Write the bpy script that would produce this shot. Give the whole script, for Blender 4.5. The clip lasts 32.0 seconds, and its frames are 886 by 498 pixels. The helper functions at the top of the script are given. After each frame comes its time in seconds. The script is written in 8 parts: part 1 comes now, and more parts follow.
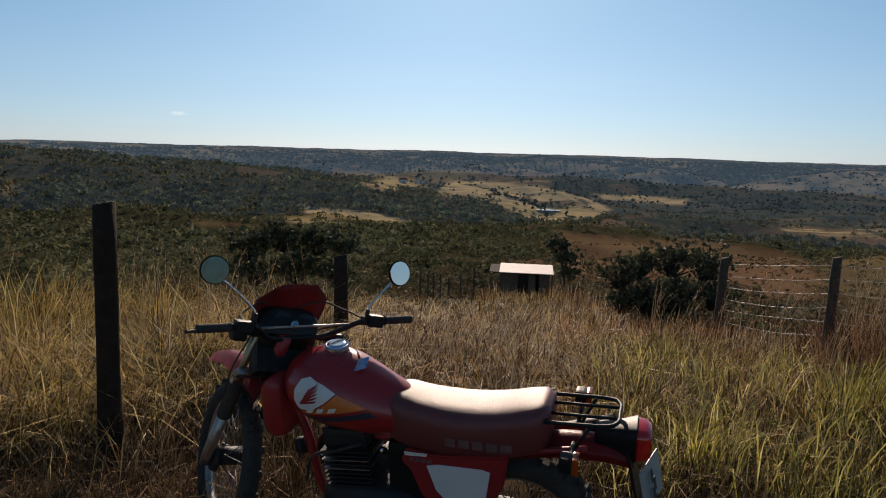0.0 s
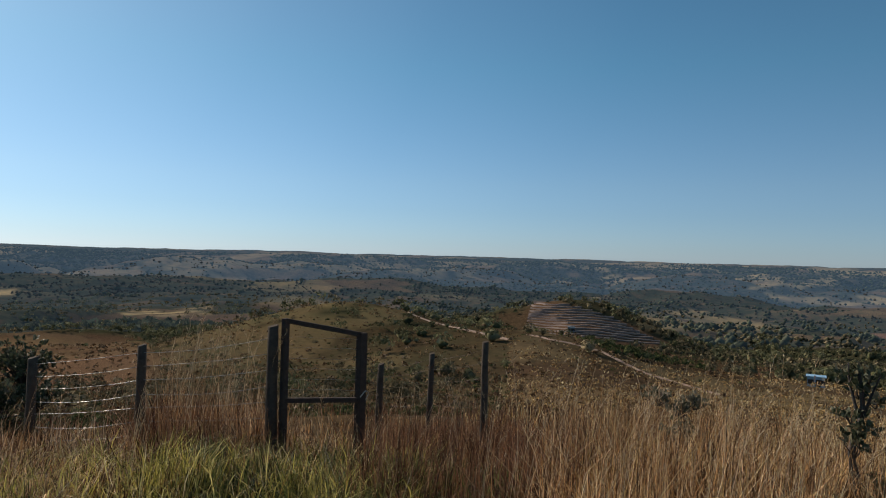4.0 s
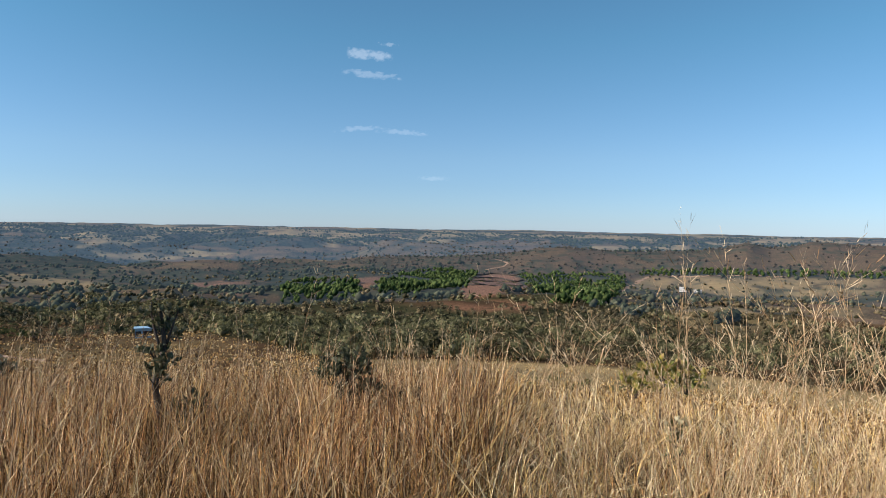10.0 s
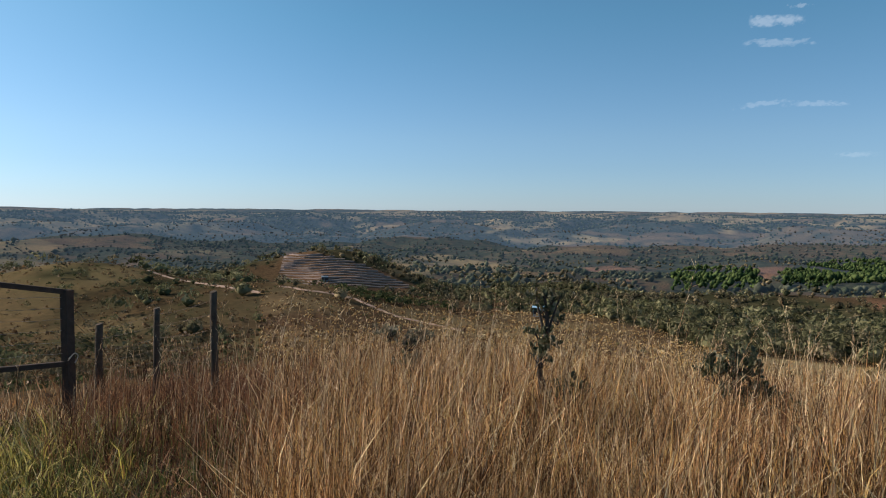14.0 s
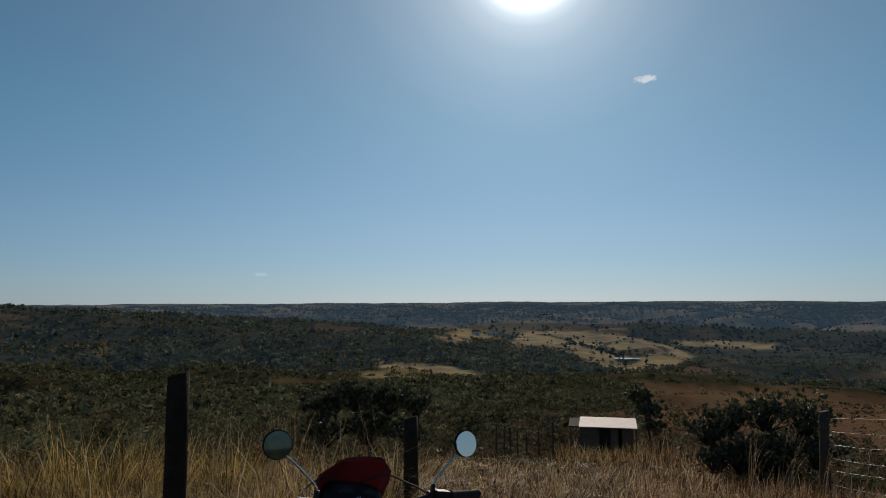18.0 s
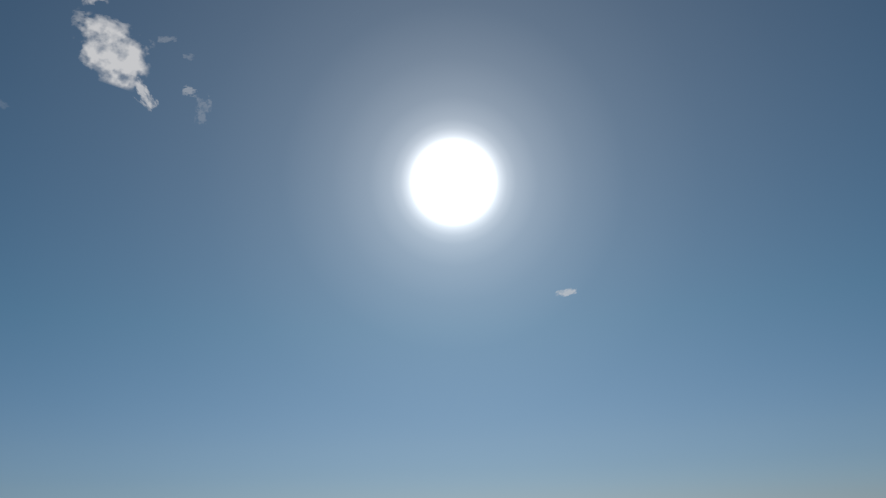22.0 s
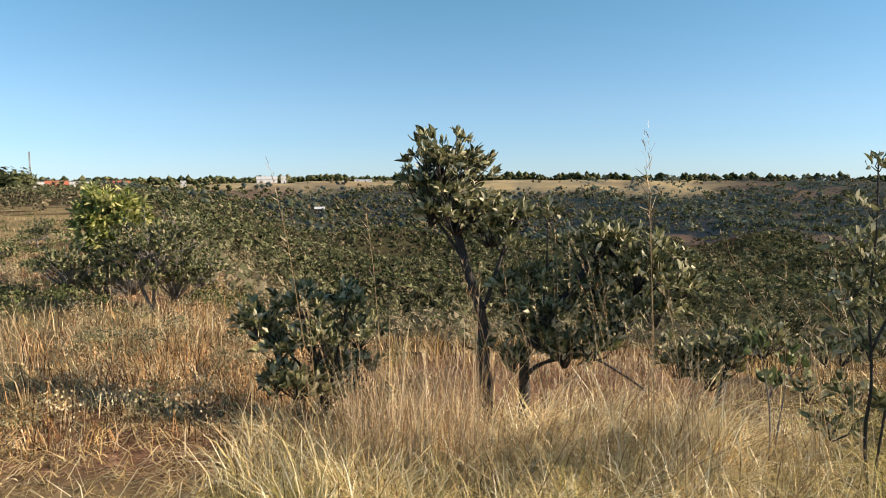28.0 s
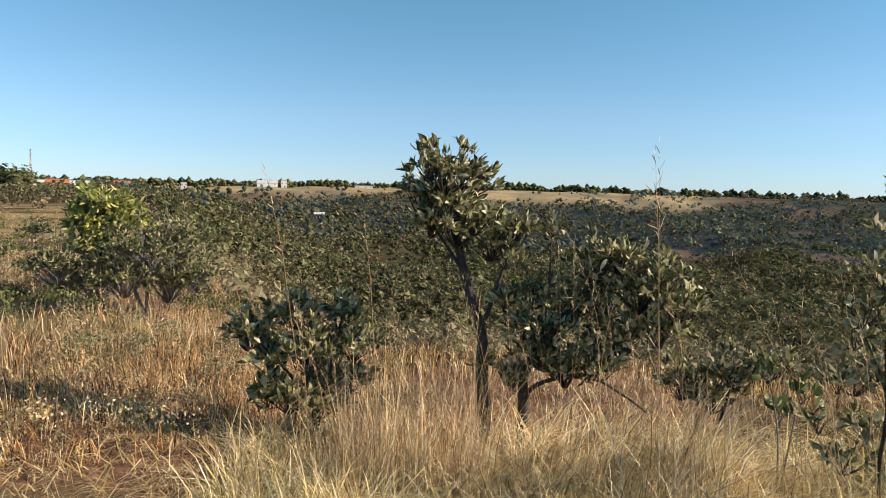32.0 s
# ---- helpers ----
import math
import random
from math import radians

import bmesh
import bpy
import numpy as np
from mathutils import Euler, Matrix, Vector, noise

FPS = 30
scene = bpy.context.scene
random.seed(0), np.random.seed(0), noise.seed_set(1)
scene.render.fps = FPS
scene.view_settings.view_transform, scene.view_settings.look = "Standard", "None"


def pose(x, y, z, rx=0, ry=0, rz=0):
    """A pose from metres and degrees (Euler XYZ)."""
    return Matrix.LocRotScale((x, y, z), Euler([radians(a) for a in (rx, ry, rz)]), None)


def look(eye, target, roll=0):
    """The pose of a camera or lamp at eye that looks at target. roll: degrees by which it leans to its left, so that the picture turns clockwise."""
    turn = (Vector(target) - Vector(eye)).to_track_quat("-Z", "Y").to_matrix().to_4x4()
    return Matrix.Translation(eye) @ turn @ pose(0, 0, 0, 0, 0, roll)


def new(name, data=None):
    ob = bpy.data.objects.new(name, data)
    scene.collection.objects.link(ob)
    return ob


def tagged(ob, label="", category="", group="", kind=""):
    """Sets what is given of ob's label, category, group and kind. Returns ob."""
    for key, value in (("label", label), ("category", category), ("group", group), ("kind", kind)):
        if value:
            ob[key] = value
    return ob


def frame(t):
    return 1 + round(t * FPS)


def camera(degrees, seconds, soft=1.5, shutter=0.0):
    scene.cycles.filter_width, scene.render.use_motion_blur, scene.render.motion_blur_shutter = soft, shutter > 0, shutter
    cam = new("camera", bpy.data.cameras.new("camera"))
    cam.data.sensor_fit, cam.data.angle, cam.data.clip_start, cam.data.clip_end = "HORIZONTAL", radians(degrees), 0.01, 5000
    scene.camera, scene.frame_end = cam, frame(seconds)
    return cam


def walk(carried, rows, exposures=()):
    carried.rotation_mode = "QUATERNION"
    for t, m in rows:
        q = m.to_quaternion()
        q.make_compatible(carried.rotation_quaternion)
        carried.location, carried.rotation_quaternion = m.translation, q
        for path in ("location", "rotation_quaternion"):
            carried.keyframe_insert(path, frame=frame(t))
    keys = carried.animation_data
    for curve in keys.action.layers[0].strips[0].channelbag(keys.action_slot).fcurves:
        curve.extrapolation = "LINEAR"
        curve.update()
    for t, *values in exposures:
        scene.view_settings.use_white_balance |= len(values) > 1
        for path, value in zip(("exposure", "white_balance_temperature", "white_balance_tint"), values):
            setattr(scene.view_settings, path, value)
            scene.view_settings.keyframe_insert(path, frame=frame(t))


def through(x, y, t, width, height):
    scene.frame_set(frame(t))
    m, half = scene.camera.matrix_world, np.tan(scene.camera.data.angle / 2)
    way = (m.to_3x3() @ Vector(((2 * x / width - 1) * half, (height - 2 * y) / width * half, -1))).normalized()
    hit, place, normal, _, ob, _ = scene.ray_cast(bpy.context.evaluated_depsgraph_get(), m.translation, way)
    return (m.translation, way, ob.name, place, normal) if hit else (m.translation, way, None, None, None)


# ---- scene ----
cam = camera(65.5, 32.0, soft=1.0)
PATH = [
    (0.0, (-0.001, 0.001, 1.647), (-0.001, 9.898, 0.218), 1.68),
    (0.5, (0.016, -0.038, 1.732), (-0.010, 9.953, 1.308), 0.20),
    (1.0, (0.046, -0.044, 1.766), (0.590, 9.939, 1.953), 0.69),
    (1.5, (0.107, 0.032, 1.749), (1.868, 9.864, 2.225), 1.11),
    (2.0, (0.165, 0.020, 1.739), (3.448, 9.458, 2.128), 0.86),
    (2.5, (0.172, -0.055, 1.738), (4.981, 8.707, 2.048), 1.50),
    (3.0, (0.185, -0.128, 1.744), (6.034, 7.981, 1.931), 1.45),
    (3.5, (0.187, -0.214, 1.759), (7.055, 7.053, 1.890), 1.47),
    (5.5, (0.409, -0.365, 1.729), (9.919, 2.723, 1.556), 1.50),
    (6.0, (0.415, -0.415, 1.707), (10.204, 1.611, 1.467), 1.22),
    (6.5, (0.370, -0.407, 1.677), (10.340, 0.293, 1.351), 1.70),
    (7.0, (0.331, -0.405, 1.653), (10.304, -1.048, 1.323), 2.41),
    (7.5, (0.310, -0.405, 1.665), (10.211, -1.767, 1.341), 2.02),
    (8.0, (0.294, -0.403, 1.668), (10.119, -2.235, 1.335), 1.96),
    (8.5, (0.278, -0.412, 1.673), (10.059, -2.469, 1.355), 1.66),
    (9.0, (0.275, -0.410, 1.677), (10.023, -2.618, 1.340), 1.41),
    (9.5, (0.276, -0.411, 1.679), (10.012, -2.669, 1.354), 1.23),
    (10.0, (0.277, -0.415, 1.674), (10.008, -2.695, 1.357), 1.10),
    (10.5, (0.283, -0.424, 1.675), (10.011, -2.721, 1.377), 1.28),
    (11.0, (0.297, -0.427, 1.669), (10.042, -2.652, 1.385), 1.15),
    (11.5, (0.325, -0.420, 1.668), (10.198, -1.986, 1.395), 0.68),
    (12.0, (0.352, -0.421, 1.655), (10.334, -0.934, 1.346), 0.50),
    (12.5, (0.360, -0.481, 1.679), (10.339, 0.114, 1.411), 0.20),
    (13.0, (0.374, -0.548, 1.710), (10.256, 0.939, 1.330), 0.32),
    (13.5, (0.368, -0.529, 1.694), (10.088, 1.762, 1.171), 0.34),
    (15.5, (0.243, -0.265, 1.712), (7.368, 6.737, 1.260), 0.78),
    (16.0, (0.244, -0.107, 1.662), (5.475, 8.407, 1.292), 0.95),
    (16.5, (0.221, 0.027, 1.649), (3.366, 9.512, 1.266), 1.19),
    (17.0, (0.147, -0.033, 1.676), (1.267, 9.900, 1.389), 0.16),
    (17.5, (0.075, -0.052, 1.696), (-0.319, 9.940, 1.807), -0.76),
    (18.0, (0.037, 0.026, 1.704), (-1.037, 9.940, 2.450), -0.27),
    (18.5, (0.028, 0.025, 1.684), (-0.942, 9.788, 3.617), 0.02),
    (19.0, (0.020, 0.023, 1.672), (-0.870, 9.519, 4.677), 0.35),
    (19.5, (0.011, 0.022, 1.665), (-0.523, 9.358, 5.209), 0.02),
    (20.0, (0.003, 0.022, 1.661), (-0.192, 9.257, 5.492), 0.83),
    (20.5, (-0.005, 0.022, 1.660), (-0.179, 9.251, 5.506), 1.06),
    (21.0, (-0.013, 0.022, 1.661), (-0.021, 9.318, 5.347), 0.47),
    (21.5, (-0.022, 0.022, 1.665), (0.081, 9.324, 5.334), -0.83),
    (22.0, (-0.030, 0.023, 1.673), (-0.014, 9.320, 5.354), -2.03),
    (22.5, (-0.040, 0.024, 1.686), (-0.959, 9.530, 4.650), -0.64),
    (23.0, (-0.049, 0.025, 1.706), (-1.795, 9.664, 3.716), 1.06),
    (23.5, (-0.060, 0.027, 1.740), (-2.967, 9.512, 2.994), 1.72),
    (24.0, (-0.108, 0.000, 1.707), (-4.108, 9.154, 2.166), 1.54),
    (24.5, (-0.133, -0.004, 1.684), (-4.901, 8.786, 1.644), 0.95),
    (25.0, (-0.174, -0.057, 1.670), (-6.400, 7.757, 1.252), 0.77),
    (25.5, (-0.258, -0.070, 1.662), (-7.916, 6.342, 1.161), 0.59),
    (27.5, (-0.274, -0.165, 1.632), (-10.201, 0.699, 0.792), 0.24),
    (28.0, (-0.290, -0.212, 1.633), (-10.190, -1.247, 0.681), -0.44),
    (28.5, (-0.343, -0.246, 1.639), (-9.999, -2.703, 0.782), -0.56),
    (29.0, (-0.379, -0.268, 1.651), (-9.835, -3.436, 0.924), -0.64),
    (29.5, (-0.393, -0.282, 1.660), (-9.707, -3.858, 0.986), -0.70),
    (30.0, (-0.407, -0.292, 1.658), (-9.617, -4.102, 0.845), -0.89),
    (30.5, (-0.422, -0.290, 1.656), (-9.698, -3.939, 0.851), -0.54),
    (31.0, (-0.431, -0.272, 1.654), (-9.922, -3.313, 0.832), -0.53),
    (31.5, (-0.443, -0.256, 1.651), (-10.182, -2.355, 0.779), 0.57),
    (32.0, (-0.434, -0.238, 1.647), (-10.348, -1.254, 0.820), 1.14),
]

EXPOSURES = [
    (0.0, -0.22, 7400, 14), (1.0, -0.62, 7250, 12), (2.0, -1.03, 7000, 9), (2.5, -0.88, 6970, 8), (3.0, -0.58, 6950, 8), (6.0, 0.18, 6650, 10), (9.0, 0.42, 6650, 10), (13.0, 0.38, 6750, 10), (16.0, -0.24, 7100, 9),
    (17.0, -0.45, 7250, 11), (18.0, -0.88, 6900, 8), (19.0, -1.3, 6600, 9), (22.5, -1.34, 6600, 9), (23.0, -1.4, 6600, 9), (24.0, -1.22, 6800, 10), (25.0, -0.5, 7000, 10), (28.0, 0.72, 7200, 9), (30.0, 0.58, 7250, 9), (31.0, 0.58, 7250, 9), (32.0, 0.7, 7200, 9),
]
walk(cam, [(t, look(eye, target, roll)) for t, eye, target, roll in PATH], EXPOSURES)

# ---- world, sun, exposure ----
SUN_EL, SUN_B = 27.1, 1.3


def bearing(b, r=1.0):
    """A point on the plan: b degrees clockwise from +y, r metres out."""
    return r * math.sin(radians(b)), r * math.cos(radians(b))


SUN_WAY = Vector((*bearing(SUN_B, math.cos(radians(SUN_EL))), math.sin(radians(SUN_EL))))
world = bpy.data.worlds.new("sky")
scene.world = world
world.use_nodes = True
wn, wl = world.node_tree.nodes, world.node_tree.links
wn.clear()
sky = wn.new("ShaderNodeTexSky")
sky.sky_type, sky.sun_disc = "NISHITA", False
sky.sun_elevation, sky.sun_rotation = radians(SUN_EL), radians(SUN_B)
sky.altitude, sky.air_density, sky.dust_density, sky.ozone_density = 900, 1.0, 0.15, 2.0
sky_bg = wn.new("ShaderNodeBackground")
sky_bg.inputs["Strength"].default_value = 0.109
calm = wn.new("ShaderNodeHueSaturation")
calm.inputs["Saturation"].default_value = 0.8
wl.new(sky.outputs["Color"], calm.inputs["Color"])
blue = wn.new("ShaderNodeMix")
blue.data_type, blue.blend_type = "RGBA", "MULTIPLY"
blue.inputs[0].default_value = 1.0
wl.new(calm.outputs["Color"], blue.inputs[6])
wl.new(blue.outputs[2], sky_bg.inputs["Color"])
# paler and more neutral air towards the horizon
way = wn.new("ShaderNodeTexCoord")
split, tint = wn.new("ShaderNodeSeparateXYZ"), wn.new("ShaderNodeValToRGB")
wl.new(way.outputs["Generated"], split.inputs[0])
wl.new(split.outputs["Z"], tint.inputs["Fac"])
steps = tint.color_ramp.elements
steps[0].position, steps[0].color = 0.0, (0.45, 0.62, 0.96, 1)
steps[1].position, steps[1].color = 0.62, (0.31, 0.66, 0.86, 1)
for sine, colour in ((0.10, (0.475, 0.685, 0.91, 1)), (0.26, (0.365, 0.725, 0.90, 1))):
    steps.new(sine).color = colour
wl.new(tint.outputs["Color"], blue.inputs[7])
# the sun's own glare in the sky
dot = wn.new("ShaderNodeVectorMath")
dot.operation = "DOT_PRODUCT"
dot.inputs[1].default_value = SUN_WAY
wl.new(way.outputs["Generated"], dot.inputs[0])
arc, share = wn.new("ShaderNodeMath"), wn.new("ShaderNodeMath")
arc.operation, share.operation = "ARCCOSINE", "DIVIDE"
share.inputs[1].default_value = radians(60)
wl.new(dot.outputs["Value"], arc.inputs[0])
wl.new(arc.outputs[0], share.inputs[0])
ramp = wn.new("ShaderNodeValToRGB")
wl.new(share.outputs[0], ramp.inputs["Fac"])
els = ramp.color_ramp.elements
els[0].position, els[0].color = 3.0 / 60, (1, 1, 1, 1)
els[1].position, els[1].color = 1.0, (0, 0, 0, 1)
for deg, v in ((3.4, 0.72), (3.8, 0.46), (4.4, 0.30), (5.2, 0.21), (7, 0.142), (10, 0.095), (14, 0.06), (20, 0.04), (26, 0.028), (34, 0.016), (46, 0.005)):
    e = els.new(deg / 60)
    e.color = (v, v, v, 1)
sun_bg = wn.new("ShaderNodeBackground")
sun_bg.inputs["Strength"].default_value = 4.0
warm = wn.new("ShaderNodeMix")
warm.data_type, warm.blend_type = "RGBA", "MULTIPLY"
warm.inputs[0].default_value, warm.inputs[7].default_value = 1.0, (0.97, 0.97, 0.98, 1)
wl.new(ramp.outputs["Color"], warm.inputs[6])
wl.new(warm.outputs[2], sun_bg.inputs["Color"])
both = wn.new("ShaderNodeAddShader")
wl.new(sky_bg.outputs[0], both.inputs[0])
wl.new(sun_bg.outputs[0], both.inputs[1])
world_out = wn.new("ShaderNodeOutputWorld")
wl.new(both.outputs[0], world_out.inputs["Surface"])

sun_data = bpy.data.lights.new("sun", "SUN")
sun_data.energy, sun_data.angle, sun_data.color = 5.3, radians(0.5), (1.0, 0.87, 0.76)
sun = new("sun", sun_data)
sun.matrix_world = look(SUN_WAY * 100, (0, 0, 0))


# ---- materials ----
def material(name, colour, rough=0.8, metal=0.0, vary=0.25, scale=8.0, bump=0.0, bump_scale=60.0, second=None, spec=0.5, coat=0.0, random_hue=0.0):
    """A surface of one main colour with variation at two scales and fine relief."""
    m = bpy.data.materials.new(name)
    m.use_nodes = True
    n, l = m.node_tree.nodes, m.node_tree.links
    p = n["Principled BSDF"]
    p.inputs["Roughness"].default_value, p.inputs["Metallic"].default_value = rough, metal
    p.inputs["Specular IOR Level"].default_value, p.inputs["Coat Weight"].default_value = spec, coat
    at = n.new("ShaderNodeTexCoord")
    big, fine = n.new("ShaderNodeTexNoise"), n.new("ShaderNodeTexNoise")
    big.inputs["Scale"].default_value, big.inputs["Detail"].default_value = scale, 4
    fine.inputs["Scale"].default_value, fine.inputs["Detail"].default_value = bump_scale, 3
    mix = n.new("ShaderNodeMix")
    mix.data_type = "RGBA"
    c2 = second or tuple(c * (1 - vary) for c in colour)
    mix.inputs[6].default_value, mix.inputs[7].default_value = (*colour, 1), (*c2, 1)
    both_n = n.new("ShaderNodeMath")
    both_n.operation = "MULTIPLY_ADD"
    both_n.inputs[1].default_value, both_n.inputs[2].default_value = 0.45, 0.0
    shape = n.new("ShaderNodeMath")
    shape.operation = "MULTIPLY_ADD"
    shape.inputs[1].default_value, shape.inputs[2].default_value = 2.4, -0.95
    for tex in (big, fine):
        l.new(at.outputs["Object"], tex.inputs["Vector"])
    l.new(fine.outputs[0], both_n.inputs[0])
    half = n.new("ShaderNodeMath")
    half.operation = "MULTIPLY_ADD"
    half.inputs[1].default_value = 0.6
    l.new(big.outputs[0], half.inputs[0])
    l.new(both_n.outputs[0], half.inputs[2])
    l.new(half.outputs[0], shape.inputs[0])
    shape.use_clamp = True
    l.new(shape.outputs[0], mix.inputs[0])
    l.new(mix.outputs[2], p.inputs["Base Color"])
    if bump:
        b = n.new("ShaderNodeBump")
        b.inputs["Strength"].default_value, b.inputs["Distance"].default_value = bump, 0.01
        l.new(fine.outputs[0], b.inputs["Height"])
        l.new(b.outputs[0], p.inputs["Normal"])
    return m


def leafy(name, colours, through=0.2, rough=0.65, spec=0.15, patch=0.0, size=2.0, haze_glow=0.0):
    """Leaves or blades: each island its own colour between those given, and light that comes through."""
    m = bpy.data.materials.new(name)
    m.use_nodes = True
    n, l = m.node_tree.nodes, m.node_tree.links
    p, out = n["Principled BSDF"], n["Material Output"]
    geo, ramp_c = n.new("ShaderNodeNewGeometry"), n.new("ShaderNodeValToRGB")
    el = ramp_c.color_ramp.elements
    ramp_c.color_ramp.interpolation = "CONSTANT"
    el[0].color, el[1].color = (*colours[0], 1), (*colours[-1], 1)
    el[1].position = (len(colours) - 1) / len(colours)
    for i, c in enumerate(colours[1:-1]):
        el.new((i + 1) / len(colours)).color = (*c, 1)
    l.new(geo.outputs["Random Per Island"], ramp_c.inputs["Fac"])
    hue = ramp_c.outputs[0]
    if patch:
        at, tex, span, mul = n.new("ShaderNodeTexCoord"), n.new("ShaderNodeTexNoise"), n.new("ShaderNodeMapRange"), n.new("ShaderNodeMix")
        tex.inputs["Scale"].default_value, tex.inputs["Detail"].default_value = size, 4
        l.new(at.outputs["Object"], tex.inputs["Vector"])
        l.new(tex.outputs[0], span.inputs[0])
        span.inputs[1].default_value, span.inputs[2].default_value, span.inputs[3].default_value, span.inputs[4].default_value = 0.35, 0.65, 1 - patch, 1 + patch
        mul.data_type, mul.blend_type = "RGBA", "MULTIPLY"
        mul.inputs[0].default_value = 1.0
        l.new(hue, mul.inputs[6])
        l.new(span.outputs[0], mul.inputs[7])
        hue = mul.outputs[2]
    # blue emission imitates the air haze over far trees
    if haze_glow:
        p.inputs["Emission Color"].default_value, p.inputs["Emission Strength"].default_value = (0.24, 0.40, 0.62, 1), haze_glow
    l.new(hue, p.inputs["Base Color"])
    p.inputs["Roughness"].default_value, p.inputs["Specular IOR Level"].default_value = rough, spec
    t, mix = n.new("ShaderNodeBsdfTranslucent"), n.new("ShaderNodeMixShader")
    l.new(hue, t.inputs["Color"])
    mix.inputs[0].default_value = through
    l.new(p.outputs[0], mix.inputs[1])
    l.new(t.outputs[0], mix.inputs[2])
    l.new(mix.outputs[0], out.inputs["Surface"])
    return m


def land_material(name, haze_glow=0.0, grain=0.06, woods=((0.026, 0.03, 0.016), (0.06, 0.055, 0.03)), gain=1.0, crisp=2.2):
    """Open land: dry grass, wood floor, bare red earth and pale stubble, blended by the sheet's cover, with noise at several sizes."""
    m = bpy.data.materials.new(name)
    m.use_nodes = True
    n, l = m.node_tree.nodes, m.node_tree.links
    p = n["Principled BSDF"]
    p.inputs["Roughness"].default_value, p.inputs["Specular IOR Level"].default_value = 1.0, 0.0
    at = n.new("ShaderNodeTexCoord")
    cover = n.new("ShaderNodeAttribute")
    cover.attribute_name = "cover"
    parts = n.new("ShaderNodeSeparateColor")
    l.new(cover.outputs["Color"], parts.inputs[0])

    def noise_tex(scale, detail=5.0):
        t = n.new("ShaderNodeTexNoise")
        t.inputs["Scale"].default_value, t.inputs["Detail"].default_value = scale, detail
        l.new(at.outputs["Object"], t.inputs["Vector"])
        return t.outputs[0]

    def ramp_of(socket, a, b):
        r = n.new("ShaderNodeMapRange")
        r.inputs[1].default_value, r.inputs[2].default_value = a, b
        l.new(socket, r.inputs[0])
        return r.outputs[0]

    def mixed(fac, a, b):
        mx = n.new("ShaderNodeMix")
        mx.data_type = "RGBA"
        l.new(fac, mx.inputs[0])
        for i, c in ((6, a), (7, b)):
            if isinstance(c, tuple):
                mx.inputs[i].default_value = (*c, 1)
            else:
                l.new(c, mx.inputs[i])
        return mx.outputs[2]

    fine, mid, wide = noise_tex(6.0), noise_tex(0.12), noise_tex(0.013, 6.0)
    grass = mixed(ramp_of(mid, 0.35, 0.65), (0.11, 0.072, 0.036), (0.17, 0.12, 0.058))
    grass = mixed(ramp_of(wide, 0.42, 0.62), grass, (0.10, 0.07, 0.046))
    grass = mixed(ramp_of(noise_tex(0.7, 4.0), 0.42, 0.58), (0.05, 0.038, 0.022), grass)
    bright = n.new("ShaderNodeMix")
    bright.data_type, bright.blend_type = "RGBA", "MULTIPLY"
    bright.inputs[0].default_value, bright.inputs[7].default_value = 1.0, (gain, gain, gain * 1.08, 1)
    l.new(grass, bright.inputs[6])
    grass = bright.outputs[2]
    grass = mixed(ramp_of(fine, 0.3, 0.75), (0.06, 0.038, 0.02), grass)
    wood = mixed(ramp_of(mid, 0.35, 0.65), *woods)
    soil = mixed(ramp_of(fine, 0.35, 0.65), (0.12, 0.062, 0.038), (0.28, 0.155, 0.096))
    soil = mixed(ramp_of(noise_tex(34.0, 3.0), 0.5, 0.62), soil, (0.07, 0.042, 0.028))
    pale = mixed(ramp_of(mid, 0.3, 0.7), (0.40, 0.30, 0.15), (0.29, 0.215, 0.10))
    pale = mixed(ramp_of(noise_tex(0.02, 5.0), 0.42, 0.6), pale, (0.22, 0.175, 0.10))
    speck = n.new("ShaderNodeMath")
    speck.operation = "MULTIPLY_ADD"
    speck.inputs[1].default_value = crisp
    l.new(noise_tex(grain, 3.0), speck.inputs[0])
    shift = n.new("ShaderNodeMath")
    shift.operation = "ADD"
    shift.use_clamp = True
    shift.inputs[1].default_value = -crisp / 2
    l.new(parts.outputs[0], speck.inputs[2])
    l.new(speck.outputs[0], shift.inputs[0])
    c = mixed(shift.outputs[0], grass, wood)
    c = mixed(parts.outputs[1], c, pale)
    c = mixed(parts.outputs[2], c, soil)
    l.new(c, p.inputs["Base Color"])
    b = n.new("ShaderNodeBump")
    b.inputs["Strength"].default_value, b.inputs["Distance"].default_value = 0.6, 0.05
    l.new(fine, b.inputs["Height"])
    l.new(b.outputs[0], p.inputs["Normal"])
    # distance haze is painted in here as blue emission from the land
    if haze_glow:
        p.inputs["Emission Color"].default_value, p.inputs["Emission Strength"].default_value = (0.24, 0.40, 0.62, 1), haze_glow
    return m


M_LAND = land_material("land")
# emission strength grows with distance to imitate blue air haze
M_MID = land_material("hazy_middle_land", 0.066, 0.06, ((0.02, 0.027, 0.016), (0.045, 0.048, 0.03)), 1.5, 3.6)
M_NEAR_MID = land_material("hazy_valley_land", 0.04, 0.06, ((0.022, 0.028, 0.016), (0.05, 0.05, 0.03)), 1.3)
M_FAR = land_material("hazy_far_land", 0.165, 0.022, ((0.012, 0.018, 0.013), (0.032, 0.036, 0.026)), 1.45, 4.0)
M_WOOD_POST = material("weathered_post", (0.045, 0.031, 0.023), 0.95, spec=0.1, vary=0.6, scale=14, bump=0.6, bump_scale=90)
M_FENCE_POST = material("grey_fence_post", (0.10, 0.078, 0.06), 0.95, spec=0.1, vary=0.6, scale=14, bump=0.6, bump_scale=90)
M_WIRE = material("wire", (0.36, 0.34, 0.31), 0.45, 0.5, vary=0.3)
